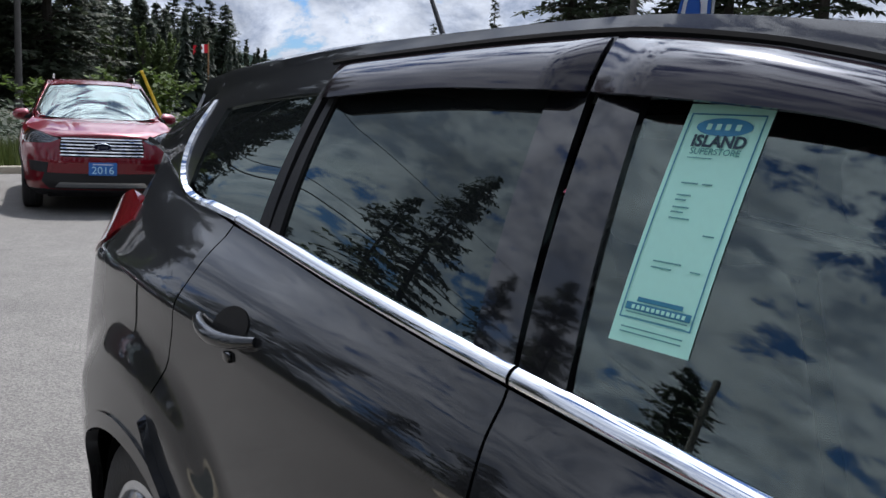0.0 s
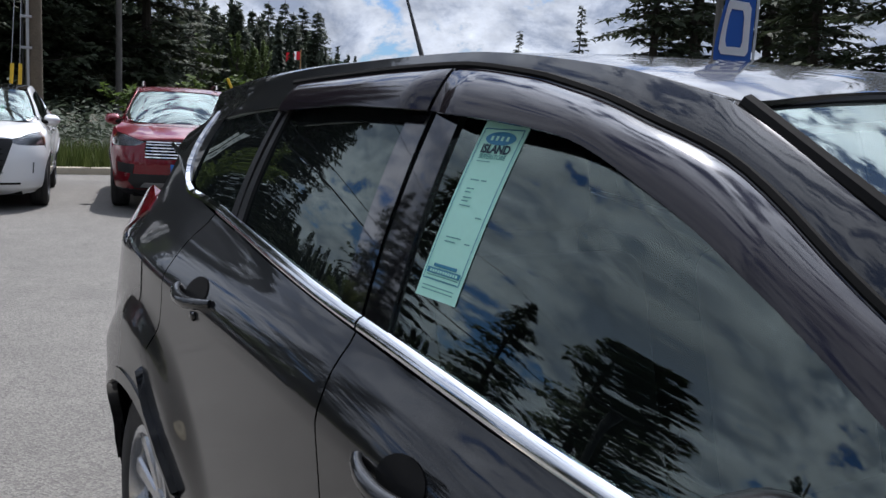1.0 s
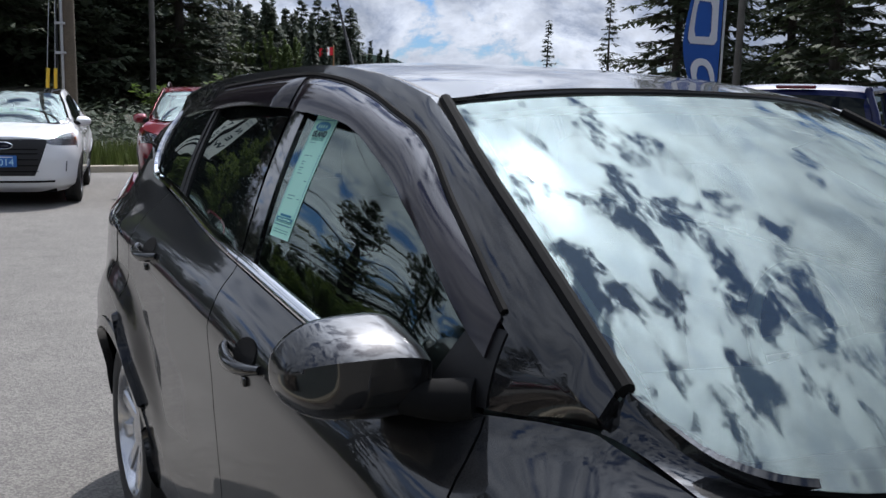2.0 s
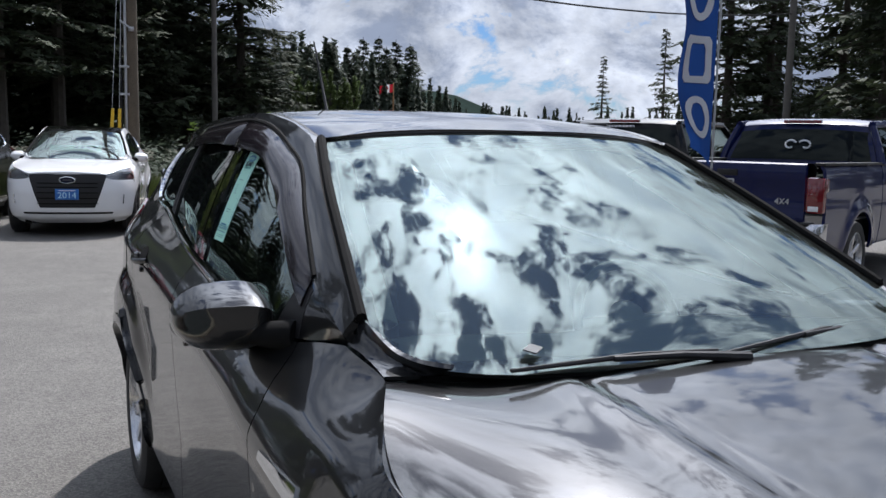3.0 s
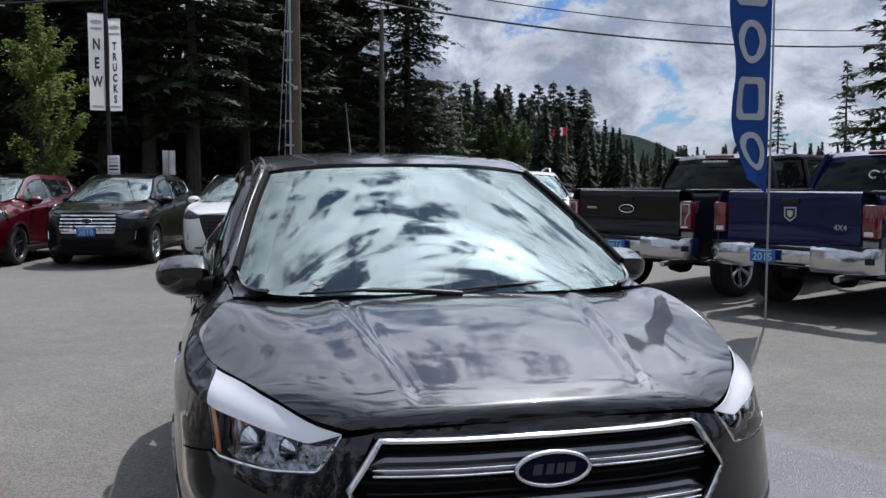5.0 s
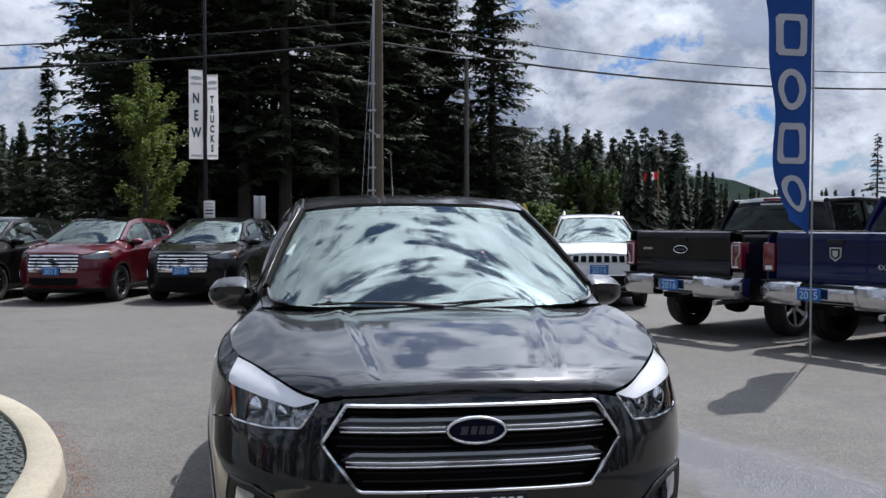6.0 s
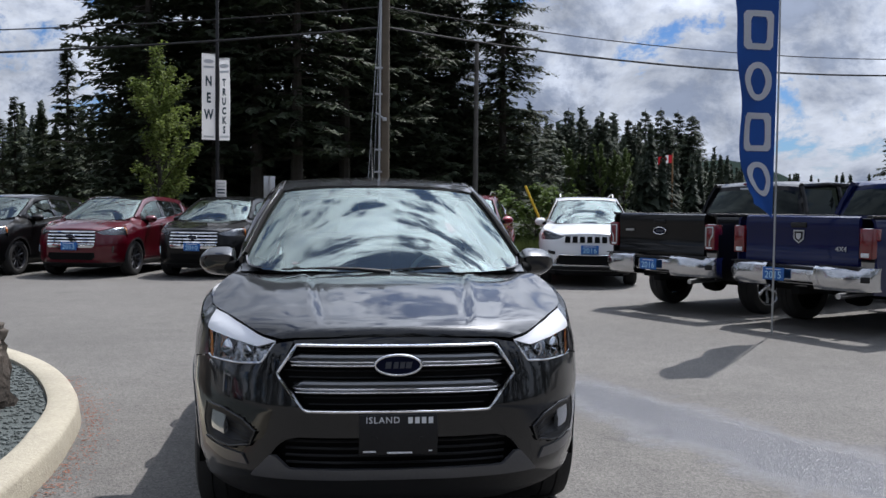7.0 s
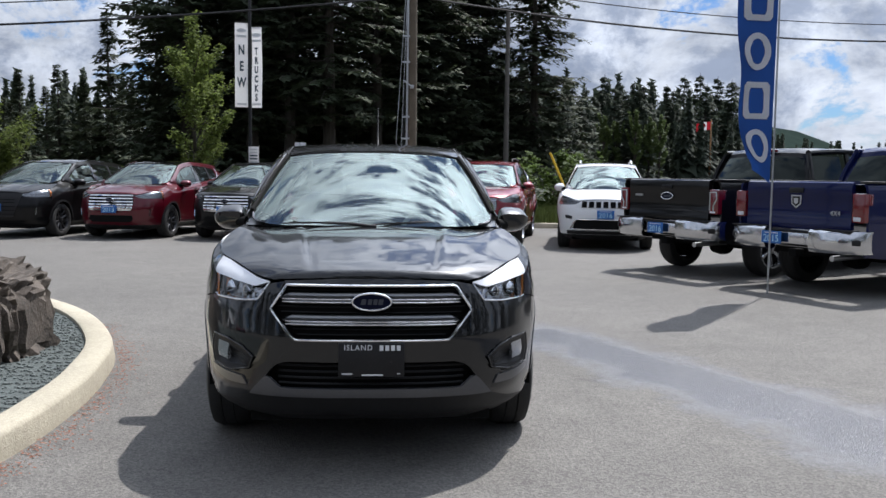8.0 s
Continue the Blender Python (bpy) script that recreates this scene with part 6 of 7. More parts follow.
# ---- pick-up trucks, seen from behind; the tailgate stands at y = 0 and they point along +y ----
def pickup(name, label, at, paint, kind, year):
    car = thing(name, label, "pickup", "pickups beside the aisle", at)
    W, BT = 1.0, 1.40
    AX, AF, R = 1.2, 4.85, .40

    def add(nm, vf, mat, parent=None, lab="", smooth=True, angle=38):
        return part(nm, vf, mat, parent or car, lab, smooth, angle)

    prof_z = [.45, .55, .75, .95, 1.15, 1.3, 1.38, 1.40]
    prof_x = [.93, .965, .985, .99, .985, .975, .96, .93]

    def flankx(y, z):
        y, z = np.asarray(y, float), np.asarray(z, float)
        x = np.interp(z, prof_z, prof_x)
        for c in (AX, AF):
            r = np.hypot(y - c, z - .42)
            x = x + .03 * np.exp(-((r - .5) / .09) ** 2)
        return np.stack([x, y, z], -1)

    def panel(bottom, right, top, left, n, m):
        G = coons(bottom, right, top, left, n, m)
        return flankx(G[..., 0], G[..., 1])

    arch = lambda c, r, a0, a1: [(c - r * math.cos(radians(a)), .42 + r * math.sin(radians(a))) for a in np.linspace(a0, a1, 20)]
    for sg in (1, -1):
        flip = (lambda q: q) if sg > 0 else mirrored
        bed = panel([(.06, .52)] + arch(AX, .48, 5, 175) + [(2.0, .50)], [(2.0, .50), (2.0, 1.40)], [(.04, 1.40), (2.0, 1.40)], [(.06, .52), (.04, 1.40)], 50, 24)
        bside = add("bed_side", flip(sheet(bed, .003, .03)), paint)
        rail = box(.86, .965, .03, 2.0, 1.395, 1.425, .008)
        add("bed_rail", flip(rail), M_TRIM, bside)
        for y0, y1, nm in ((2.02, 2.95, "rear_door"), (2.96, 3.98, "front_door")):
            d = panel([(y0, .50), (y1, .50)], [(y1, .50), (y1, 1.385)], [(y0, 1.385), (y1, 1.385)], [(y0, .50), (y0, 1.385)], 14, 20)
            door = add(nm, flip(sheet(d, .004, .03)), paint)
            win = np.array([[(.925 - .14 * v, y0 + .10 + (y1 - y0 - .16) * u + (0.0 if nm == "rear_door" else -.16 * v * u), 1.40 + .40 * v) for v in (0, .5, 1)] for u in (0, .5, 1)])
            add("window_pane", flip(sheet(win, 0, 0, (0, 3, 1.2))), M_CABGLASS if nm == "rear_door" else M_GLASS, door)
            add("window_edge", flip(tube([win[0, 0], win[2, 0]], .012, 6)), M_CHROME if kind == "shield" else M_TRIM, door)
            add("door_handle", flip(box(.985, 1.01, y0 + .08, y0 + .26, 1.2, 1.235, .008)), M_CHROME if kind == "shield" else paint, door)
        fen = panel([(3.99, .50), (AF - .48, .46)] + arch(AF, .48, 5, 175) + [(5.75, .46)], [(5.75, .46), (5.78, 1.2)], [(3.99, 1.385), (5.2, 1.33), (5.78, 1.2)], [(3.99, .50), (3.99, 1.385)], 40, 20)
        add("front_fender", flip(sheet(fen, .003, .03)), paint)
        add("door_mirror", flip(join(box(1.0, 1.25, 3.72, 3.86, 1.35, 1.62, .05, 3), tube([(.92, 3.85, 1.42), (1.1, 3.82, 1.45)], .03, 8))), M_TRIM if kind != "shield" else paint)
        # tail lamp
        lamp = add("tail_lamp", flip(box(.815, .985, -.03, .14, .93, 1.28, .02)), M_REDLENS, None, "tall red tail lamp")
        add("reversing_lens", flip(box(.84, .94, -.034, .0, .95, 1.0 if kind == "shield" else .975, .004)), M_LETTER, lamp)
        if kind != "shield":
            add("lamp_ring", flip(ribbon([(.84, -.034, .985), (.84, -.034, 1.24), (.955, -.034, 1.24), (.955, -.034, 1.14), (.905, -.034, 1.06), (.905, -.034, .985)], .012, .004, False)), M_SATIN, lamp)
    # cab: one lofted shell, with rear glass
    shell = []
    for y, z, w in ((2.0, 1.385, .955), (2.03, 1.5, .93), (2.10, 1.72, .855), (2.16, 1.86, .78), (2.28, 1.925, .72), (2.9, 1.945, .73), (3.5, 1.93, .73), (3.75, 1.88, .74), (4.1, 1.62, .84), (4.45, 1.37, .92)):
        shell.append([(w * t, y + (.02 if y < 2.2 else -.03) * t * t, z - .035 * abs(t) ** 3 * (1 if z > 1.7 else .3)) for t in np.linspace(-1, 1, 17)])
    shell = np.array(shell)
    add("cab_roof", sheet(shell[3:8], 0, .02, (0, 3, 1)), paint)
    add("cab_back", sheet(shell[:4], 0, .02, (0, 3, 1)), paint)
    add("rear_glass", sheet(np.array([[(x * .88, y - .012, z) for x, y, z in row] for row in (shell[0] + (0, .01, .045), shell[1], shell[2], shell[2] + (0, .03, .075))]), 0, 0, (0, 3, 1)), M_CABGLASS)
    add("windscreen", sheet(shell[7:], 0, 0, (0, 3, 1)), M_SCREEN)
    for sg in (1, -1):
        for y0, y1, w in ((2.0, 2.14, .05), (2.93, 2.99, .03)):
            pts = [(sg * .945, y0 + .04, 1.39), (sg * (.885), y0 + .08, 1.6), (sg * .79, y0 + .14, 1.83)]
            add("door_pillar", tube(pts, [.05, .045, .04], 8), paint)
        add("front_pillar", tube([(sg * .93, 4.4, 1.38), (sg * .86, 4.08, 1.62), (sg * .765, 3.72, 1.87)], [.05, .045, .04], 8), paint)
        add("cant_rail", tube([(sg * .785, 2.14, 1.845), (sg * .77, 2.8, 1.88), (sg * .77, 3.72, 1.87)], .045, 8), paint)
    add("brake_light", box(-.22, .22, 2.10, 2.17, 1.865, 1.905, .008), M_REDLENS)
    hood = np.array([[(w * t, y, z - .06 * abs(t) ** 2.5) for t in np.linspace(-1, 1, 13)] for y, z, w in ((4.4, 1.38, .90), (5.0, 1.36, .89), (5.5, 1.30, .87), (5.8, 1.18, .84))])
    add("bonnet", sheet(hood, 0, .03, (0, 5, .8)), paint)
    add("front_bumper", box(-.96, .96, 5.72, 5.95, .48, .9, .08, 3), M_CHROME)
    add("grille", box(-.7, .7, 5.74, 5.88, .9, 1.18, .04), M_CHROME)
    add("cab_shell", join(box(-.86, .86, 2.05, 5.7, .5, 1.2), box(-.9, .9, .3, 2.0, .62, .80)), M_DARK)
    for x0 in (-.4, .4):
        seat = add("seat", box(x0 - .25, x0 + .25, 3.1, 3.3, .9, 1.62, .08, 3), M_SEAT)
    # tailgate with a pressed frame and handle
    tg = np.array([[(x, .0 + e, z) for x in np.linspace(-.795, .795, 17)] for z, e in ((.80, .03), (.82, .0), (.90, -.012), (.92, -.002), (1.22, -.002), (1.24, -.014), (1.36, -.012), (1.40, .0), (1.415, .03))])
    gate = add("tailgate", sheet(tg, 0, .06, (0, 1, 1)), paint)
    add("gate_handle", box(-.11, .11, -.03, .0, 1.27, 1.335, .012), M_TRIM if kind == "shield" else paint, gate)
    if kind == "shield":
        sh = [(-.075, -.018, 1.24), (.075, -.018, 1.24), (.07, -.018, 1.13), (.0, -.018, 1.08), (-.07, -.018, 1.13)]
        b = add("badge", polygon(sh, (0, .012, 0)), M_ALU, gate, "silver shield badge")
        add("badge_field", polygon([(x * .8, -.02, 1.165 + (z - 1.165) * .8) for x, _, z in sh], (0, .004, 0)), M_TRIM, b)
        add("badge_field", polygon([(x * .45, -.022, 1.165 + (z - 1.165) * .5) for x, _, z in sh], (0, .004, 0)), M_ALU, b)
        lettering("4X4", .085, M_ALU, gate, facing(.58, -.016, 1.03), extrude=.004)
        glyph = join(*[tube([(sg * r * math.cos(a) + sg * .09, 2.02, 1.6 + r * math.sin(a) * .8) for a, r in zip(np.linspace(-2.4, 2.6, 14), np.linspace(.03, .085, 14))], .012, 5) for sg in (1, -1)])
        add("window_decal", moved(glyph, Matrix.Translation((0, -.02, 0))), M_LETTER, car)
    else:
        oval_badge(add, gate, -.02, 1.17, .115, .05)
        add("badge_bar", box(-.66, -.5, -.018, -.008, 1.16, 1.19), M_SATIN, gate)
        for k in range(8):
            add("badge_bar", box(-.2 + .052 * k, -.165 + .052 * k, 2.005, 2.03, 1.80, 1.825), M_LETTER, car)
    # bumper: two chrome ends and a stepped middle with the plate
    mid = add("rear_bumper", box(-.36, .36, -.12, .06, .62, .79, .025, 3), M_BUMPER, None, "chrome rear step bumper")
    for sg in (1, -1):
        g = np.array([[(sg * x, y - .035 * c, z) for z, c in ((.56, .0), (.60, .8), (.70, 1), (.80, .8), (.83, 0))] for x, y in ((.34, -.15), (.5, -.17), (.75, -.15), (.92, -.08), (.985, .02), (.99, .16))])
        add("bumper_end", sheet(g, 0, .03, (0, .6, .7)), M_BUMPER)
        add("bumper_pad", box(min(sg * .40, sg * .9), max(sg * .40, sg * .9), -.17, .02, .825, .84, .004), M_TRIM)
        add("bumper_insert", moved(box(-.05, .05, -.012, .012, -.035, .035, .01), Matrix.Translation((sg * .94, -.085, .70)) @ Matrix.Rotation(radians(sg * 38), 4, "Z")), M_TRIM)
    add("step_pad", box(-.34, .34, -.15, .02, .785, .80, .004), M_TRIM)
    add("hitch", join(box(-.06, .06, -.05, .3, .46, .56, .01), box(-.4, .4, .1, .2, .5, .58, .01)), M_DARK)
    add("axle", tube([(-.8, AX, .42), (-.15, AX, .42), (-.12, AX, .42), (.0, AX, .42), (.12, AX, .42), (.15, AX, .42), (.8, AX, .42)], [.05, .05, .15, .17, .15, .05, .05], 12), M_DARK)
    add("exhaust", tube([(.55, .0, .48), (.5, 1.0, .5), (.5, 2.4, .5)], .035, 10), M_SATIN)
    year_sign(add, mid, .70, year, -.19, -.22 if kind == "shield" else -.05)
    for x in (-.84, .84):
        for cy in (AX, AF):
            wheel_parts(car, x, cy, R, M_ALLOY, 6, .27)
    return car


def truck_at(x, y, yaw):
    return Matrix.Translation((x, y, 0)) @ Matrix.Rotation(radians(yaw), 4, "Z")


pickup("black_pickup", "black crew-cab pickup with chrome step bumper", truck_at(4.34, 6.5, -63), M_BLACK, "oval", "2016")
pickup("blue_pickup", "dark blue crew-cab pickup with chrome rear bumper", truck_at(5.33, 4.45, -66), M_BLUE, "shield", "2015")

# ---- feather flag, banners, signs, poles, cables ----
def cloth(name, col, rough=0.7):
    m = simple(name, col, rough, var=0.1, scale=4, spec=0.3)
    n, l = m.node_tree.nodes, m.node_tree.links
    tr, mx = n.new("ShaderNodeBsdfTranslucent"), n.new("ShaderNodeMixShader")
    tr.inputs["Color"].default_value = (*col, 1)
    mx.inputs[0].default_value = 0.35
    p, out = n["Principled BSDF"], n["Material Output"]
    l.new(p.outputs[0], mx.inputs[1])
    l.new(tr.outputs[0], mx.inputs[2])
    l.new(mx.outputs[0], out.inputs["Surface"])
    return m


M_FLAGBLUE = cloth("flag_blue", (0.008, 0.036, 0.15))
M_FLAGWHITE = cloth("flag_white", (0.75, 0.76, 0.78))
M_BANNER = cloth("banner_white", (0.78, 0.78, 0.78))
M_WOOD = simple("weathered_wood", (0.1, 0.08, 0.055), 0.85, var=0.35, scale=3, bump=0.6, bscale=40)
M_WOODGREY = simple("grey_wood", (0.12, 0.11, 0.1), 0.85, var=0.3, scale=3, bump=0.5, bscale=40)
M_CABLE = simple("cable_black", (0.012, 0.012, 0.013), 0.6)
M_GALV = simple("galvanised", (0.42, 0.43, 0.44), 0.4, 0.8, var=0.15)
M_YELLOW = simple("yellow_plastic", (0.7, 0.45, 0.03), 0.5, var=0.12)


def feather_flag(x, y):
    flag = thing("feather_flag", "blue feather flag with white blocks on a slim pole", "flag", at=Matrix.Translation((x, y, 0)))
    part("pole", tube([(0, 0, 0.02), (0, 0, 3.0), (-.01, 0, 4.2), (-.08, 0, 4.7), (-.25, 0, 4.95), (-.42, 0, 4.98)], [.012, .011, .010, .009, .007, .006], 10), M_GALV, flag)

    def sail(u, z):
        """u from the pole outwards, z up."""
        w = .53 * np.interp(z, [1.42, 1.6, 1.9, 2.4, 3.0, 4.0, 4.6, 4.95], [.40, .58, .72, .82, .9, .99, .97, .72])
        lean = np.interp(z, [1.45, 4.95], [.02, 0])
        return np.array((-.015 - u * w - lean, .05 * math.sin(2.6 * z + 3.5 * u) * u + .035 * math.sin(6 * z + 1) * u * u, z - .16 * (1 - u) * np.interp(z, [1.45, 1.8], [0, 0]) + .17 * u * np.interp(z, [1.45, 2.2], [1, 0])))

    G = np.array([[sail(u, z) for z in np.linspace(1.38, 4.93, 60)] for u in np.linspace(0, 1, 12)])
    body = part("sail", sheet(G, 0, 0, (0, 5, 3)), M_FLAGBLUE, flag)
    part("top_band", sheet(np.array([[sail(u, z) + (0, -.006, 0) for z in np.linspace(4.08, 4.3, 5)] for u in np.linspace(0.03, .97, 8)]), 0, 0, (0, 5, 3)), M_FLAGWHITE, body)
    # the name on it is drawn as plain white blocks
    for zc, oval in ((1.80, True), (2.39, False), (2.98, True), (3.57, False)):
        h, k = .225, 28
        rings = []
        for q in (1.0, .56):
            ring = []
            for a in np.linspace(0, 2 * math.pi, k, endpoint=False):
                c, d = math.cos(a), math.sin(a)
                if not oval:
                    m = max(abs(c), abs(d))
                    c, d = c / m, d / m
                qq = 1 - (1 - q) * .72 if abs(d) > abs(c) else q
                ring.append((.49 + .37 * c * q, zc + h * d * qq))
            rings.append(ring)
        for e in (-.006, .006):
            G = np.array([[sail(u, z) + (0, e, 0) for u, z in (rings[0][i % k], tuple(np.add(rings[0][i % k], rings[1][i % k]) / 2), rings[1][i % k])] for i in range(k + 1)])
            part("flag_block", sheet(G, 0, 0, (0, 5 if e < 0 else -5, 3)), M_FLAGWHITE, body)
    return flag


feather_flag(4.88, 4.2)


def banner_pole(x, y):
    t = thing("banner_pole", "tall dark steel pole carrying two white banners", "pole", at=Matrix.Translation((x, y, 0)))
    part("pole", lathe([(.09, 0.05), (.09, .2), (.055, .22), (.045, 4), (.035, 9.5), (0, 9.55)], 14), M_TRIM, t)
    for nm, x0, x1, z0, z1, yaw, word in (("banner", -.40, -.05, 3.2, 5.5, 12, "NEW"), ("banner", .06, .36, 3.2, 5.38, -18, "TRUCKS")):
        m = Matrix.Rotation(radians(yaw), 4, "Z")
        G = np.array([[tuple(m @ Vector((xx, .02 * math.sin(3 * zz + 4 * xx), zz))) for zz in np.linspace(z0, z1, 16)] for xx in np.linspace(x0, x1, 6)])
        b = part(nm, sheet(G, 0, .006, (0, 5, 4)), M_BANNER, t, "white banner with black capital letters")
        for zz in (z0, z1):
            part("arm", moved(tube([(0, 0, zz), (x0 if x0 < 0 else x1, 0, zz)], .012, 6), m), M_TRIM, b)
        xm, n = (x0 + x1) / 2, len(word)
        top, step = (4.75, .44) if word == "NEW" else (4.72, .25)
        for k, ch in enumerate(word):
            lettering(ch, .36 if word == "NEW" else .25, M_INK, b, m @ facing(xm, -.035, top - step * k) @ Matrix.Diagonal((.62, 1, 1, 1)), bold=.012)
        ell = [tuple(m @ Vector((xm + .13 * math.cos(a), -.032, z1 - .22 + .055 * math.sin(a)))) for a in np.linspace(0, 2 * math.pi, 24, endpoint=False)]
        part("banner_mark", (ell, [tuple(range(24))]), M_ALU, b)
        part("banner_bar", moved(box(xm - .13, xm + .13, -.034, -.03, z1 - .40, z1 - .34), m), M_ALU, b)
        part("banner_bar", moved(box(xm - .13, xm + .13, -.034, -.03, z0 + .07, z0 + .12), m), M_ALU, b)
    s = part("small_sign", box(-.04, .24, -.06, -.045, 1.62, 2.14, .004), M_BANNER, t, "small white parking notice")
    for k in range(5):
        part("notice_bar", box(.0, .20, -.063, -.059, 1.70 + .085 * k, 1.74 + .085 * k), M_INK if k in (1, 2) else M_ALU, s)
    return t


banner_pole(-3.46, 18.6)


def utility_pole(x, y, h, r, mat, label, arms=()):
    t = thing("utility_pole", label, "pole", at=Matrix.Translation((x, y, 0)))
    part("pole", lathe([(r, 0.0), (r * .97, 1), (r * .8, h * .6), (r * .68, h), (0, h + .02)], 14), mat, t)
    for z, l0, l1 in arms:
        part("crossarm", box(-l0, l1, -.05, .05, z - .05, z + .05, .01), mat, t)
        for xx in (-l0 + .1, l1 - .1):
            part("insulator", moved(lathe([(.0, .17), (.04, .15), (.05, .08), (.02, 0)], 10), Matrix.Translation((xx, 0, z + .05))), M_ALU, t)
    return t


up = utility_pole(.98, 18.6, 11, .17, M_WOOD, "brown wooden utility pole with cables and guys", ((9.6, 1.1, 1.1),))
part("conduit", tube([(-.13, -.12, .3), (-.12, -.12, 4), (-.1, -.1, 8.5)], .03, 8), M_GALV, up)
part("conduit", tube([(-.22, -.06, .3), (-.2, -.06, 4), (-.17, -.05, 7)], .018, 8), M_CABLE, up)
part("bracket", join(tube([(-.22, -.08, 4.03), (.0, -.2, 3.85)], .025, 6), box(-.05, .06, -.2, -.14, 3.8, 3.9, .01)), M_GALV, up)
for k, zz in enumerate((2.4, 3.0, 4.5, 5.2)):
    part("cable_clip", box(-.26, -.05, -.17, -.1, zz, zz + .05, .006), M_GALV, up)
utility_pole(6.2, 36, 9.2, .14, M_WOODGREY, "slim grey wooden pole in front of the wood")
utility_pole(27.5, 25, 11, .17, M_WOODGREY, "weathered utility pole beside tall firs", ((8.2, .9, .9),))
utility_pole(-27, 15.5, 11, .17, M_WOODGREY, "weathered utility pole beyond the parked row", ((8.2, .9, .9),))


def sagging(name, a, b, sag, r, label, n=24):
    a, b = Vector(a), Vector(b)
    pts = [a.lerp(b, t) - Vector((0, 0, sag * 4 * t * (1 - t))) for t in np.linspace(0, 1, n)]
    solo(name, tube(pts, r, 6), M_CABLE, label, "cable", group="overhead cables")


P0, PR, PL = Vector((.98, 18.6, 0)), Vector((27.5, 25, 0)), Vector((-27, 15.5, 0))
for dz, r in ((6.35, .03), (6.9, .016), (9.7, .012)):
    up_z = Vector((0, 0, dz))
    sagging("overhead_cable", P0 + up_z, PR + Vector((0, 0, dz + .7)), .75, r, "black overhead cable slung between utility poles")
    sagging("overhead_cable", P0 + up_z, PL + Vector((0, 0, dz - 1.8)), .6, r, "black overhead cable slung between utility poles")
for k, (bx_, by_) in enumerate(((5.85, 18.65),)):
    guy = thing("guy_wire", "steel guy wire with a yellow guard", "cable", "pole guys")
    part("wire", tube([(1.0, 18.65, 10.8), (bx_, by_, .1)], .005, 6), M_CABLE, guy)
    d = (Vector((1.0, 18.65, 10.8)) - Vector((bx_, by_, .1))).normalized()
    p = Vector((bx_, by_, .1))
    part("guard", tube([p + d * .15, p + d * 2.2], .035, 8), M_YELLOW, guy)
for dx in (-.35, -.55):
    guy = thing("guy_wire", "vertical steel guy with yellow sleeve", "cable", "pole guys")
    part("wire", tube([(.9, 18.5, 8.0), (.98 + dx, 18.35, .1)], .008, 6), M_GALV, guy)
    part("guard", tube([(.98 + dx, 18.35, .1), (.96 + dx * .72, 18.39, 2.1)], .035, 8), M_YELLOW, guy)


def road_sign(x, y, w, z0, z1, yaw, label):
    t = thing("road_sign", label, "sign", at=truck_at(x, y, yaw))
    part("post", tube([(0, 0, .05), (0, 0, z1)], .025, 8), M_GALV, t)
    part("panel", box(-w / 2, w / 2, .025, .03, z0, z1, .002), M_ALU, t)
    return t


road_sign(-2.08, 18.5, .3, 1.68, 2.27, 10, "grey back of a road sign on a post")


def flag_pole(x, y, h):
    t = thing("flag_pole", "tan flag pole flying a red and white flag", "flag", at=Matrix.Translation((x, y, 0)))
    part("pole", lathe([(.16, 0), (.12, h * .6), (.09, h), (0, h + .1)], 12), simple("tan_pole", (.4, .22, .1), .6), t)
    red, white = cloth("flag_red", (0.4, 0.02, 0.03)), M_FLAGWHITE
    def strip(u0, u1):
        return np.array([[(-u * 2.2, .12 * math.sin(5 * u), h - .15 - 1.15 * (1 - v) - .35 * u * u) for v in (0, .5, 1)] for u in np.linspace(u0, u1, 6)])
    cl = part("flag_cloth", sheet(strip(0, .27), 0, 0, (0, 9, h)), red, t, "red and white flag")
    part("flag_field", sheet(strip(.27, .73), 0, 0, (0, 9, h)), white, cl)
    part("flag_cloth", sheet(strip(.73, 1), 0, 0, (0, 9, h)), red, t)
    leaf = [(0, .42), (.07, .25), (.2, .3), (.17, .12), (.33, .08), (.14, -.18), (.03, -.15), (.03, -.4), (-.03, -.4), (-.03, -.15), (-.14, -.18), (-.33, .08), (-.17, .12), (-.2, .3), (-.07, .25)]
    part("flag_emblem", polygon([(-1.1 + a * 1.1, .02, h - .78 + b * 1.1) for a, b in leaf], (0, .01, 0)), red, cl)


flag_pole(47.6, 118, 9.6)


def street_lamp(x, y):
    t = thing("street_lamp", "dark shoebox street lamp on a tall pole", "street lamp", at=Matrix.Translation((x, y, 0)))
    part("pole", lathe([(.12, 0), (.1, .4), (.07, 6.6), (0, 6.65)], 12), M_TRIM, t)
    part("lamp_head", moved(box(-.45, .45, -.18, .18, 0, .14, .03), pose(.35, 0, 6.6)), M_TRIM, t)


street_lamp(-20, 17)

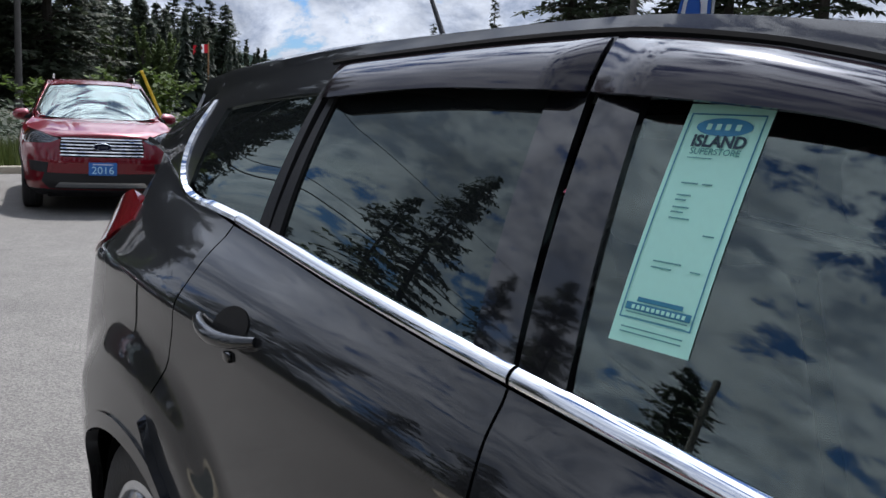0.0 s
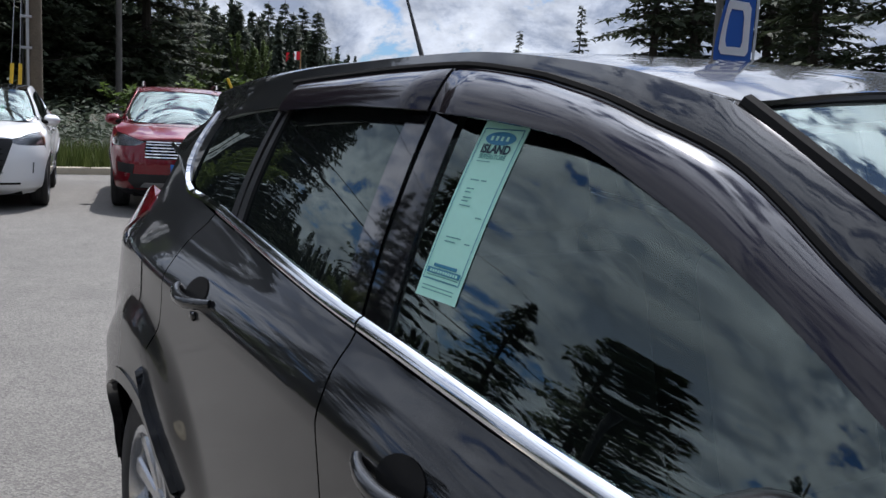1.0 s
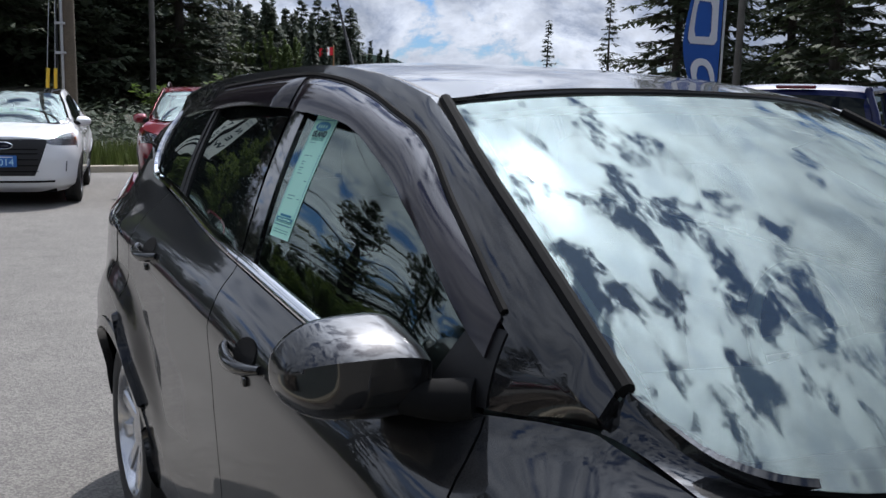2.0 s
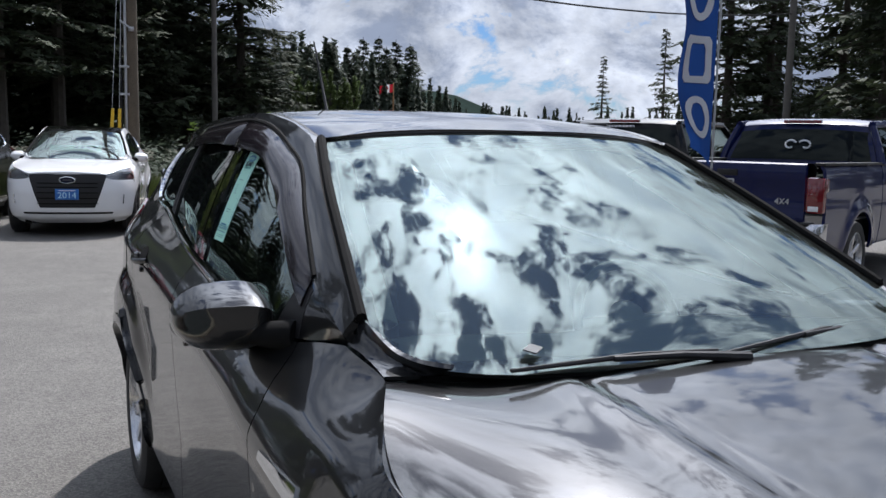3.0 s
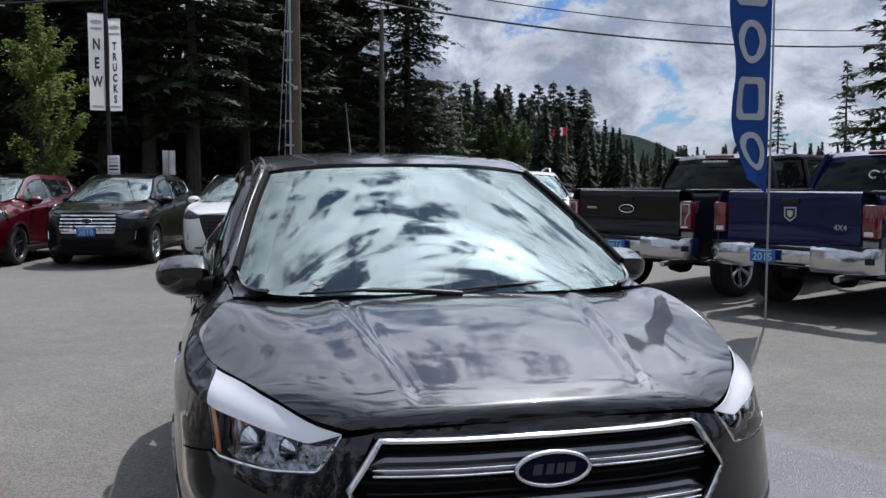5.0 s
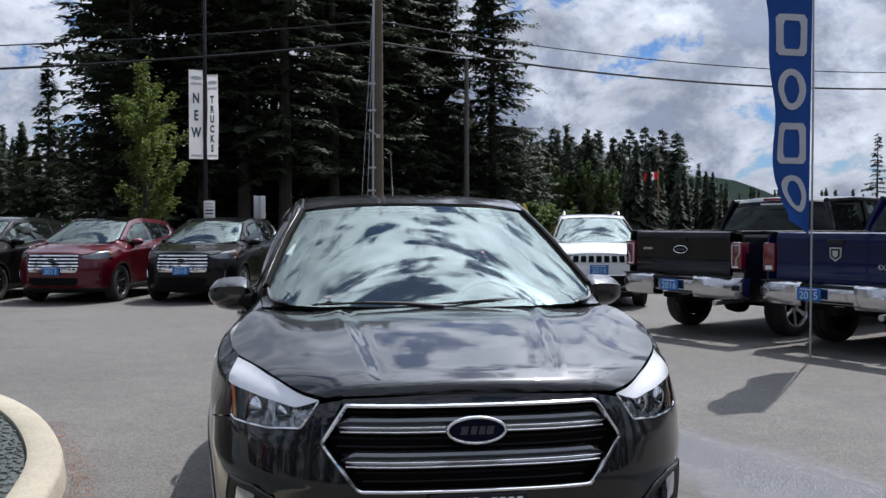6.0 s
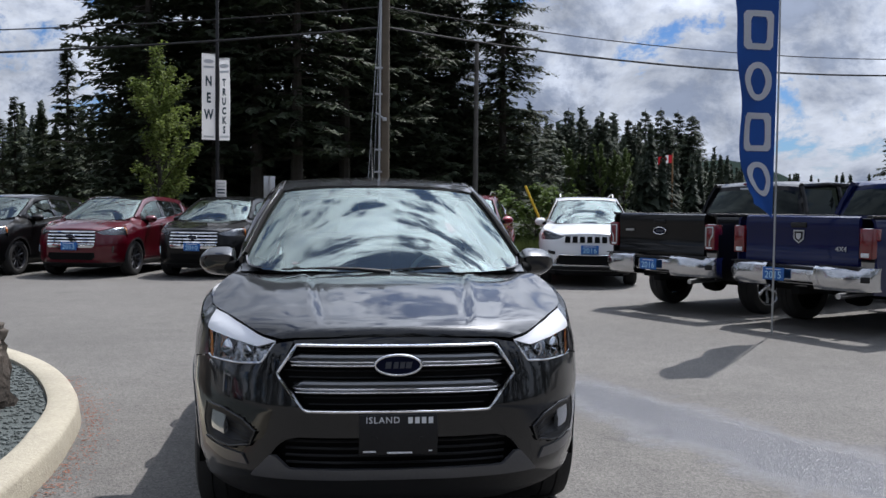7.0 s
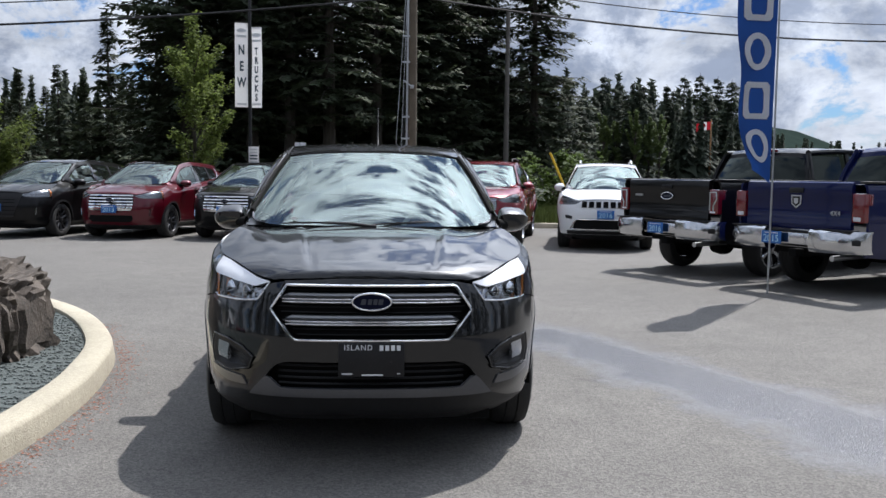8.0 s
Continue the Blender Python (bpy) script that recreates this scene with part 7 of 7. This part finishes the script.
# ---- trees ----
def foliage(name, col, trans=0.25, var=0.45):
    m = simple(name, col, 0.75, var=var, scale=0.8, spec=0.25)
    n, l = m.node_tree.nodes, m.node_tree.links
    p, out = n["Principled BSDF"], n["Material Output"]
    oi, geo = n.new("ShaderNodeObjectInfo"), n.new("ShaderNodeNewGeometry")
    hsv = n.new("ShaderNodeHueSaturation")
    src = p.inputs["Base Color"].links[0].from_socket
    r, ad = n.new("ShaderNodeMapRange"), n.new("ShaderNodeMath")
    ad.operation = "ADD"
    l.new(oi.outputs["Random"], ad.inputs[0])
    l.new(geo.outputs["Random Per Island"], ad.inputs[1])
    r.inputs["From Max"].default_value, r.inputs["To Min"].default_value, r.inputs["To Max"].default_value = 2.0, 0.6, 1.4
    l.new(ad.outputs[0], r.inputs["Value"])
    l.new(r.outputs[0], hsv.inputs["Value"])
    l.new(src, hsv.inputs["Color"])
    l.new(hsv.outputs[0], p.inputs["Base Color"])
    tr, mx = n.new("ShaderNodeBsdfTranslucent"), n.new("ShaderNodeMixShader")
    l.new(hsv.outputs[0], tr.inputs["Color"])
    mx.inputs[0].default_value = trans
    l.new(p.outputs[0], mx.inputs[1])
    l.new(tr.outputs[0], mx.inputs[2])
    l.new(mx.outputs[0], out.inputs["Surface"])
    return m


M_FIR = foliage("fir_needles", (0.05, 0.064, 0.036), 0.22)
M_FIRFAR = foliage("far_firs", (0.05, 0.066, 0.044), 0.26)
M_LEAF = foliage("birch_leaves", (0.115, 0.15, 0.038), 0.42)
M_LEAF2 = foliage("shrub_leaves", (0.085, 0.13, 0.03), 0.35)
M_POPLAR = foliage("poplar_leaves", (0.085, 0.12, 0.04), 0.3)
M_BARK = simple("bark", (0.05, 0.042, 0.034), 0.9, var=0.45, scale=4, bump=0.8, bscale=30)


def fir_meshes(seed, H, R, low, thin=1.0, gap=0.36, bare=0.0, taper=0.8):
    """A conifer: trunk, and uneven boughs that carry side twigs hung with small sprays."""
    rng = random.Random(seed)
    trunk = tube([(0, 0, 0), (.03, .02, H * .3), (-.02, .04, H * .7), (0, 0, H)], [H * .017, H * .013, H * .006, .02], 9)
    tv, tf = list(trunk[0]), list(trunk[1])
    v, f = [], []
    z = low
    while z < H - .1:
        t = (z - low) / (H - low)
        reach = R * (1 - t) ** taper * (1 if t > .08 else .75 + 3 * t)
        for k in range(rng.choice((4, 5, 6))):
            if rng.random() < bare:
                continue
            a = rng.uniform(0, 2 * math.pi)
            lump = .82 + .5 * noise.noise(Vector((math.cos(a) * 1.6 + seed, math.sin(a) * 1.6, z * .42)))
            L = max(.22, reach * rng.uniform(.5, 1.1) * lump)
            zz = z + rng.uniform(-.2, .2)
            ca, sa = math.cos(a), math.sin(a)
            rise = rng.uniform(.1, .4) if t > .55 else rng.uniform(-.1, .22)
            droop = rng.uniform(.1, .45)
            along = lambda u: (ca * L * u, sa * L * u, zz + rise * L * u - droop * L * u * u + .10 * L * u**4)
            n = max(3, int(L / (.2 * thin)))
            for i in range(n + 1):
                u = (i + rng.uniform(.3, .9)) / (n + 1)
                if u < .18 and L > 1.5:
                    continue
                px, py, pz = along(u)
                w = (.22 + .5 * (1 - u) ** .8) * min(1.15, .25 + L * .36) * rng.uniform(.6, 1.3)
                for sgn in (1, -1):
                    fw = rng.uniform(.45, 1.1)
                    dx, dy = (-sa * sgn + ca * fw), (ca * sgn + sa * fw)
                    q = w / math.hypot(dx, dy)
                    sag = rng.uniform(.02, .5)
                    m = max(2, int(w / (.15 * thin)))
                    for j in range(m):
                        r = (j + rng.uniform(.35, 1.0)) / m
                        x1, y1, z1 = px + dx * q * r, py + dy * q * r, pz - sag * w * r * r
                        ln = rng.uniform(.2, .42) * thin**.7 * (1.15 - .4 * r) * (.5 + .5 * min(1.0, L / 1.2))
                        b = rng.uniform(-.9, .9)
                        ex, ey = dx * math.cos(b) - dy * math.sin(b), dx * math.sin(b) + dy * math.cos(b)
                        g = ln / math.hypot(ex, ey)
                        ex, ey, ez = ex * g, ey * g, -ln * rng.uniform(-.15, .75)
                        h = ln * rng.uniform(.26, .42)
                        o = len(v)
                        v.extend([(x1 - ey / ln * h, y1 + ex / ln * h, z1 + .02), (x1 + ey / ln * h, y1 - ex / ln * h, z1 - .03), (x1 + ex, y1 + ey, z1 + ez)])
                        f.append((o, o + 1, o + 2))
            if L > 1.2 and rng.random() < .8:
                o = len(tv)
                q = tube([(0, 0, zz), along(.5), along(.92)], [.045, .03, .01], 4, False)
                tv.extend(q[0])
                tf.extend([tuple(i + o for i in fc) for fc in q[1]])
        z += gap * rng.uniform(.7, 1.3) * (1.0 if t < .7 else .7)
    return (tv, tf), (v, f)


def fir(name, label, seed, H, R, low, at, thin=1.0, gap=.36, bare=0.0, group="", taper=.8, mat=M_FIR):
    t = thing(name, label, "tree", group, at)
    a, b = fir_meshes(seed, H, R, low, thin, gap, bare, taper)
    part("trunk", a, M_BARK, t)
    part("crown", b, mat, t, smooth=False)
    return t


def spot(x, y, s=1.0, yaw=0.0):
    return Matrix.Translation((x, y, 0.0)) @ Matrix.Rotation(radians(yaw), 4, "Z") @ Matrix.Diagonal((s, s, s, 1))


def put_copies(src, spots):
    for x, y, s, yaw in spots:
        c = copy_thing(src, Matrix.Identity(4))
        c.matrix_basis = spot(x, y, s, yaw)


STAND = "firs of the dark wood"
fa = fir("fir_tree", "tall dark fir with drooping boughs to the ground", 11, 16.5, 4.6, 1.2, spot(-7.9, 31.7), group=STAND, taper=.52, gap=.27)
fb = fir("fir_tree", "tall dark fir with a long bare trunk", 12, 17.5, 3.7, 3.6, spot(-5.1, 31.0), group=STAND, bare=.12, taper=.5, gap=.32)
fc = fir("fir_tree", "tall dark fir of dense even growth", 13, 16, 4.4, 1.6, spot(8.3, 40.5), group=STAND, taper=.55, gap=.27)
put_copies(fa, [(-6.2, 35.5, 1.1, 40), (1.3, 37.0, 1.15, 110), (3.5, 40.0, 1.05, 250), (-2.9, 40.5, 1.1, 300)])
put_copies(fb, [(-1.9, 30.3, 1.0, 70), (1.8, 37, 1.05, 160), (-3.7, 34.5, 1.0, 250), (-3.5, 30.4, .95, 310), (0.0, 33.5, 1.0, 20), (5.9, 42.5, .9, 90), (4.6, 41.0, .95, 200)])
put_copies(fc, [(-8.9, 35.1, 1.0, 80), (-5.7, 38.5, 1.1, 170), (2.2, 38.5, 1.0, 10), (0.0, 42.5, 1.15, 120), (5.8, 41.5, .9, 220)])
# firs standing apart to the right, behind the pickups
RIGHT = "firs beyond the pickups"
fd = fir("fir_tree", "broad fir with open layered boughs", 21, 15, 3.6, 1.5, spot(28.4, 29.5), thin=1.25, gap=.34, group=RIGHT, taper=.6)
# the last five are added to darken what the pickups' sides mirror
put_copies(fd, [(31.5, 30, 1.05, 120), (36, 34, 1.1, 230), (30, 24.5, .95, 320), (40, 30, 1.1, 60), (46, 36, 1.2, 10), (25, 15, .9, 40), (28, 9, .95, 90), (25.5, 3, .85, 150), (30, -3, .95, 210), (27, 20, 1.0, 300)])
# ring of firs out of view, added to darken reflections; left ones show in windows
RING = "firs round the car park"
fr = fir("fir_tree", "tall fir at the edge of the car park", 51, 14, 3.6, 1.3, spot(-26.4, 23.5), thin=1.7, gap=.36, group=RING, taper=.6)
put_copies(fr, [(34, 8, .9, 10), (38, -4, 1.0, 60), (33, -16, .85, 120), (24, -25, .9, 200), (13, -28, .8, 250), (3, -27, .9, 300), (-8, -29, .8, 20), (-19, -26, .9, 80), (-30, -18, .85, 140), (-36, -5, .95, 190), (-38, 8, .9, 240),
                (37, 2, .9, 30), (36, -10, .85, 90), (29, -21, .9, 150), (19, -27, .85, 210), (8, -29, .9, 270), (-2.5, -29, .8, 330), (-14, -28, .9, 50), (-25, -23, .85, 110), (-34, -12, .9, 170),
                (-36.3, 31.5, .95, 60), (-44.0, 26.5, .95, 45), (-29.0, 52.5, 1.55, 20), (-26.8, 29.7, .95, 130), (-31, 19, .9, 280)] + [(33 * math.sin(radians(118 + 9 * k)), -2 + 33 * math.cos(radians(118 + 9 * k)), .95 + .1 * (k % 3), 47 * k) for k in range(15)])
put_copies(fb, [(-24.5, 37.7, 1.3, 75)])
fe = fir("fir_tree", "slim spired fir against the sky", 22, 11, 2.1, 1.2, spot(47, 57), thin=1.3, gap=.42, group=RIGHT, bare=.25)
put_copies(fe, [(43, 60, .8, 90), (52, 55, .7, 200)])

MID = "firs beyond the verge"
fg = fir("fir_tree", "middling dark fir among others", 31, 10.5, 3.3, .5, spot(-15.5, 47), thin=1.4, gap=.33, group=MID, taper=.95)
mid_rng = random.Random(41)
put_copies(fg, [(-36 + .6 * k + mid_rng.uniform(-.6, .6), mid_rng.uniform(42, 60), mid_rng.uniform(.45, .76), mid_rng.uniform(0, 360)) for k in range(46)])
fh = fir("fir_tree", "bushy dark fir beyond the poplars", 33, 10.5, 4.5, .4, spot(16, 84), thin=1.5, gap=.34, group=MID, mat=M_FIRFAR, taper=.95)
for k in range(58):
    az, d = radians(8.5 + 14.0 * (k + mid_rng.random()) / 58), mid_rng.uniform(83, 106)
    if az > radians(17):
        d += 65
    top = math.tan(radians(mid_rng.uniform(4.2, 5.9) if k % 4 else mid_rng.uniform(5.6, 6.5))) * d + 1.3
    put_copies(fh, [(d * math.sin(az), -6 + d * math.cos(az), top / 10.5, mid_rng.uniform(0, 360))])


def leafy(name, label, at, H, R, seed, leaves, mat, trunk_r, low=.25, slim=1.0, size=.09, peak=.48, limbs=26):
    """A broadleaf: trunk, limbs, and a crown of single leaves in loose clumps."""
    rng = random.Random(seed)
    t = thing(name, label, "tree", at=at)
    items = [tube([(0, 0, 0), (.03, .02, H * .4), (0, .05, H * .85)], [trunk_r, trunk_r * .7, trunk_r * .2], 8)]
    tips = []
    for k in range(limbs):
        z0 = H * rng.uniform(low, .8)
        a = rng.uniform(0, 6.28)
        q = 1 - abs((z0 / H - peak) / (1.05 - peak)) ** 1.5
        L = R * max(.2, q) * rng.uniform(.45, 1.2)
        tip = (math.cos(a) * L, math.sin(a) * L, min(H * 1.02, z0 + L * rng.uniform(.5, 1.3) * slim))
        items.append(tube([(0, 0, z0 * .92), (tip[0] * .5, tip[1] * .5, z0 + (tip[2] - z0) * .6), tip], [trunk_r * .35, trunk_r * .22, .006], 5, False))
        tips.append((z0, tip))
    for k in range(3):
        tips.append((H * .7, (rng.uniform(-.15, .15) * R, rng.uniform(-.15, .15) * R, H * rng.uniform(.95, 1.05))))
    part("trunk", join(*items), M_BARK, t)
    v, f = [], []
    for _ in range(leaves):
        z0, tip = rng.choice(tips)
        u = rng.uniform(.35, 1.08)
        g_ = R * .07 * (1.3 - .5 * u)
        c = [tip[0] * u + rng.gauss(0, g_), tip[1] * u + rng.gauss(0, g_), z0 + (tip[2] - z0) * u + rng.gauss(0, g_)]
        a, b, s = rng.uniform(0, 6.28), rng.uniform(-1, 1), size * rng.uniform(.6, 1.3)
        e = Vector((math.cos(a), math.sin(a), b * .7)).normalized() * s
        g = e.cross(Vector((rng.uniform(-1, 1), rng.uniform(-1, 1), 1))).normalized() * s * .5
        o = len(v)
        cc = Vector(c)
        v.extend([cc - e, cc + g, cc + e, cc - g])
        f.append((o, o + 1, o + 2, o + 3))
    part("crown", (v, f), mat, t, smooth=False)
    return t


leafy("young_tree", "young broadleaf tree in bright green leaf on the verge", spot(-5.05, 18.9), 5.4, 1.25, 5, 10000, M_LEAF, .07, low=.16, size=.055, peak=.42, limbs=38, slim=1.0)
leafy("broadleaf_tree", "bushy yellow-green tree beyond the row", spot(-11.5, 20.5), 3.3, 1.45, 6, 12000, M_LEAF, .08, low=.12, size=.06, limbs=40)
leafy("shrub", "green shrub beside the guy wire", spot(3.6, 19.6), 1.7, 1.0, 7, 2600, M_LEAF2, .04, .1)
leafy("shrub", "green shrub at the foot of the wood", spot(5.6, 20.3), 2.0, 1.2, 9, 2600, M_LEAF2, .04, .1)
leafy("shrub", "low green shrub on the verge", spot(-7.6, 19.4), 1.4, 1.0, 10, 2000, M_LEAF2, .04, .1)
for k, (px, py, hh) in enumerate(((20.8, 74, 6.9), (22.2, 75, 6.2), (23.4, 73, 7.0), (25.0, 74, 6.5), (26.3, 75, 6.8))):
    leafy("poplar_tree", "slim grey-green poplar in a row", spot(px, py), hh, .75, 30 + k, 2600, M_POPLAR, .1, .1, 3.0, .16)


def far_wood():
    """Many small firs all round, tallest ahead."""
    rng = random.Random(77)
    v, f = [], []
    prof = pchip([-180, -120, -60, -26, -12, 6, 14, 19, 22, 24, 27, 34, 42, 60, 120, 180], [3.0, 3.2, 4.2, 4.6, 5.4, 6.2, 5.6, 4.6, 4.0, 3.0, 2.2, 2.0, 2.6, 3.6, 3.2, 3.0])
    for k in range(1700):
        az = rng.uniform(-180, 180) if rng.random() < .35 else rng.uniform(-40, 50)
        d = rng.uniform(95, 190)
        if 17.5 < az < 24.5:
            d = rng.uniform(128, 170)
        H = max(3.5, math.tan(radians(float(prof(az)) * (rng.uniform(.5, .9) if rng.random() < .82 else rng.uniform(.95, 1.22)))) * d + 1.2)
        x, y = d * math.sin(radians(az)), -6 + d * math.cos(radians(az))
        r = H * rng.uniform(.2, .36)
        for k in range(120):
            t = (k + rng.random()) / 120
            z = H * (.06 + .94 * t)
            a = rng.uniform(0, 6.28)
            L = r * (1 - t) ** 1.1 * rng.uniform(.5, 1.25) + .12
            w = H * .075 * rng.uniform(.6, 1.5) * (1 - .6 * t)
            ca, sa = math.cos(a), math.sin(a)
            o = len(v)
            v.extend([(x - sa * w, y + ca * w, z + w), (x + sa * w, y - ca * w, z + w * .3), (x + ca * L, y + sa * L, z - L * rng.uniform(.15, .6))])
            f.append((o, o + 1, o + 2))
        o = len(v)
        v.extend([(x - .1 * r, y, 0), (x + .1 * r, y, 0), (x, y, H * 1.03)])
        f.append((o, o + 1, o + 2))
    return v, f


solo("far_wood", far_wood(), M_FIRFAR, "distant fir woods round the car park", "", "stuff", smooth=False)


def hill():
    v, f = [], []
    n = 60
    for i in range(n):
        az = radians(-40 + 100 * i / (n - 1))
        t = i / (n - 1)
        h = 10 + 24 * math.exp(-((t - .635) / .05) ** 2) + 8 * noise.noise(Vector((i * .21, 3, 0)))
        for d, k in ((300, 0), (420, .6), (560, 1.0), (760, .9)):
            v.append((d * math.sin(az), d * math.cos(az), -1 + h * k + 3 * noise.noise(Vector((i * .5, d * .01, 1))) * k))
    for i in range(n - 1):
        for j in range(3):
            a = i * 4 + j
            f.append((a, a + 4, a + 5, a + 1))
    return v, f


solo("hill", hill(), simple("wooded_hill", (0.02, 0.03, 0.026), .95, spec=0.0, var=.4, scale=.05), "low wooded hill on the skyline", "", "structure")


def underwood():
    rng = random.Random(15)
    v, f = [], []
    for _ in range(22000):
        x, y = rng.uniform(-16, 8.5), rng.uniform(22.5, 38)
        h = rng.uniform(.3, 1.0) * (1.5 + noise.noise(Vector((x * .4, y * .4, 0))) * 1.5)
        z = rng.uniform(0, max(.2, h))
        a, s = rng.uniform(0, 6.28), rng.uniform(.05, .16)
        e = Vector((math.cos(a), math.sin(a), rng.uniform(-.6, .6))) * s
        g = Vector((-math.sin(a), math.cos(a), rng.uniform(-.5, .5))) * s * .45
        c = Vector((x, y, z + .05))
        o = len(v)
        v.extend([c - e, c + g, c + e, c - g])
        f.append((o, o + 1, o + 2, o + 3))
    return v, f


solo("underwood", underwood(), M_FIRFAR, "dark undergrowth at the foot of the firs", "", "stuff", smooth=False)
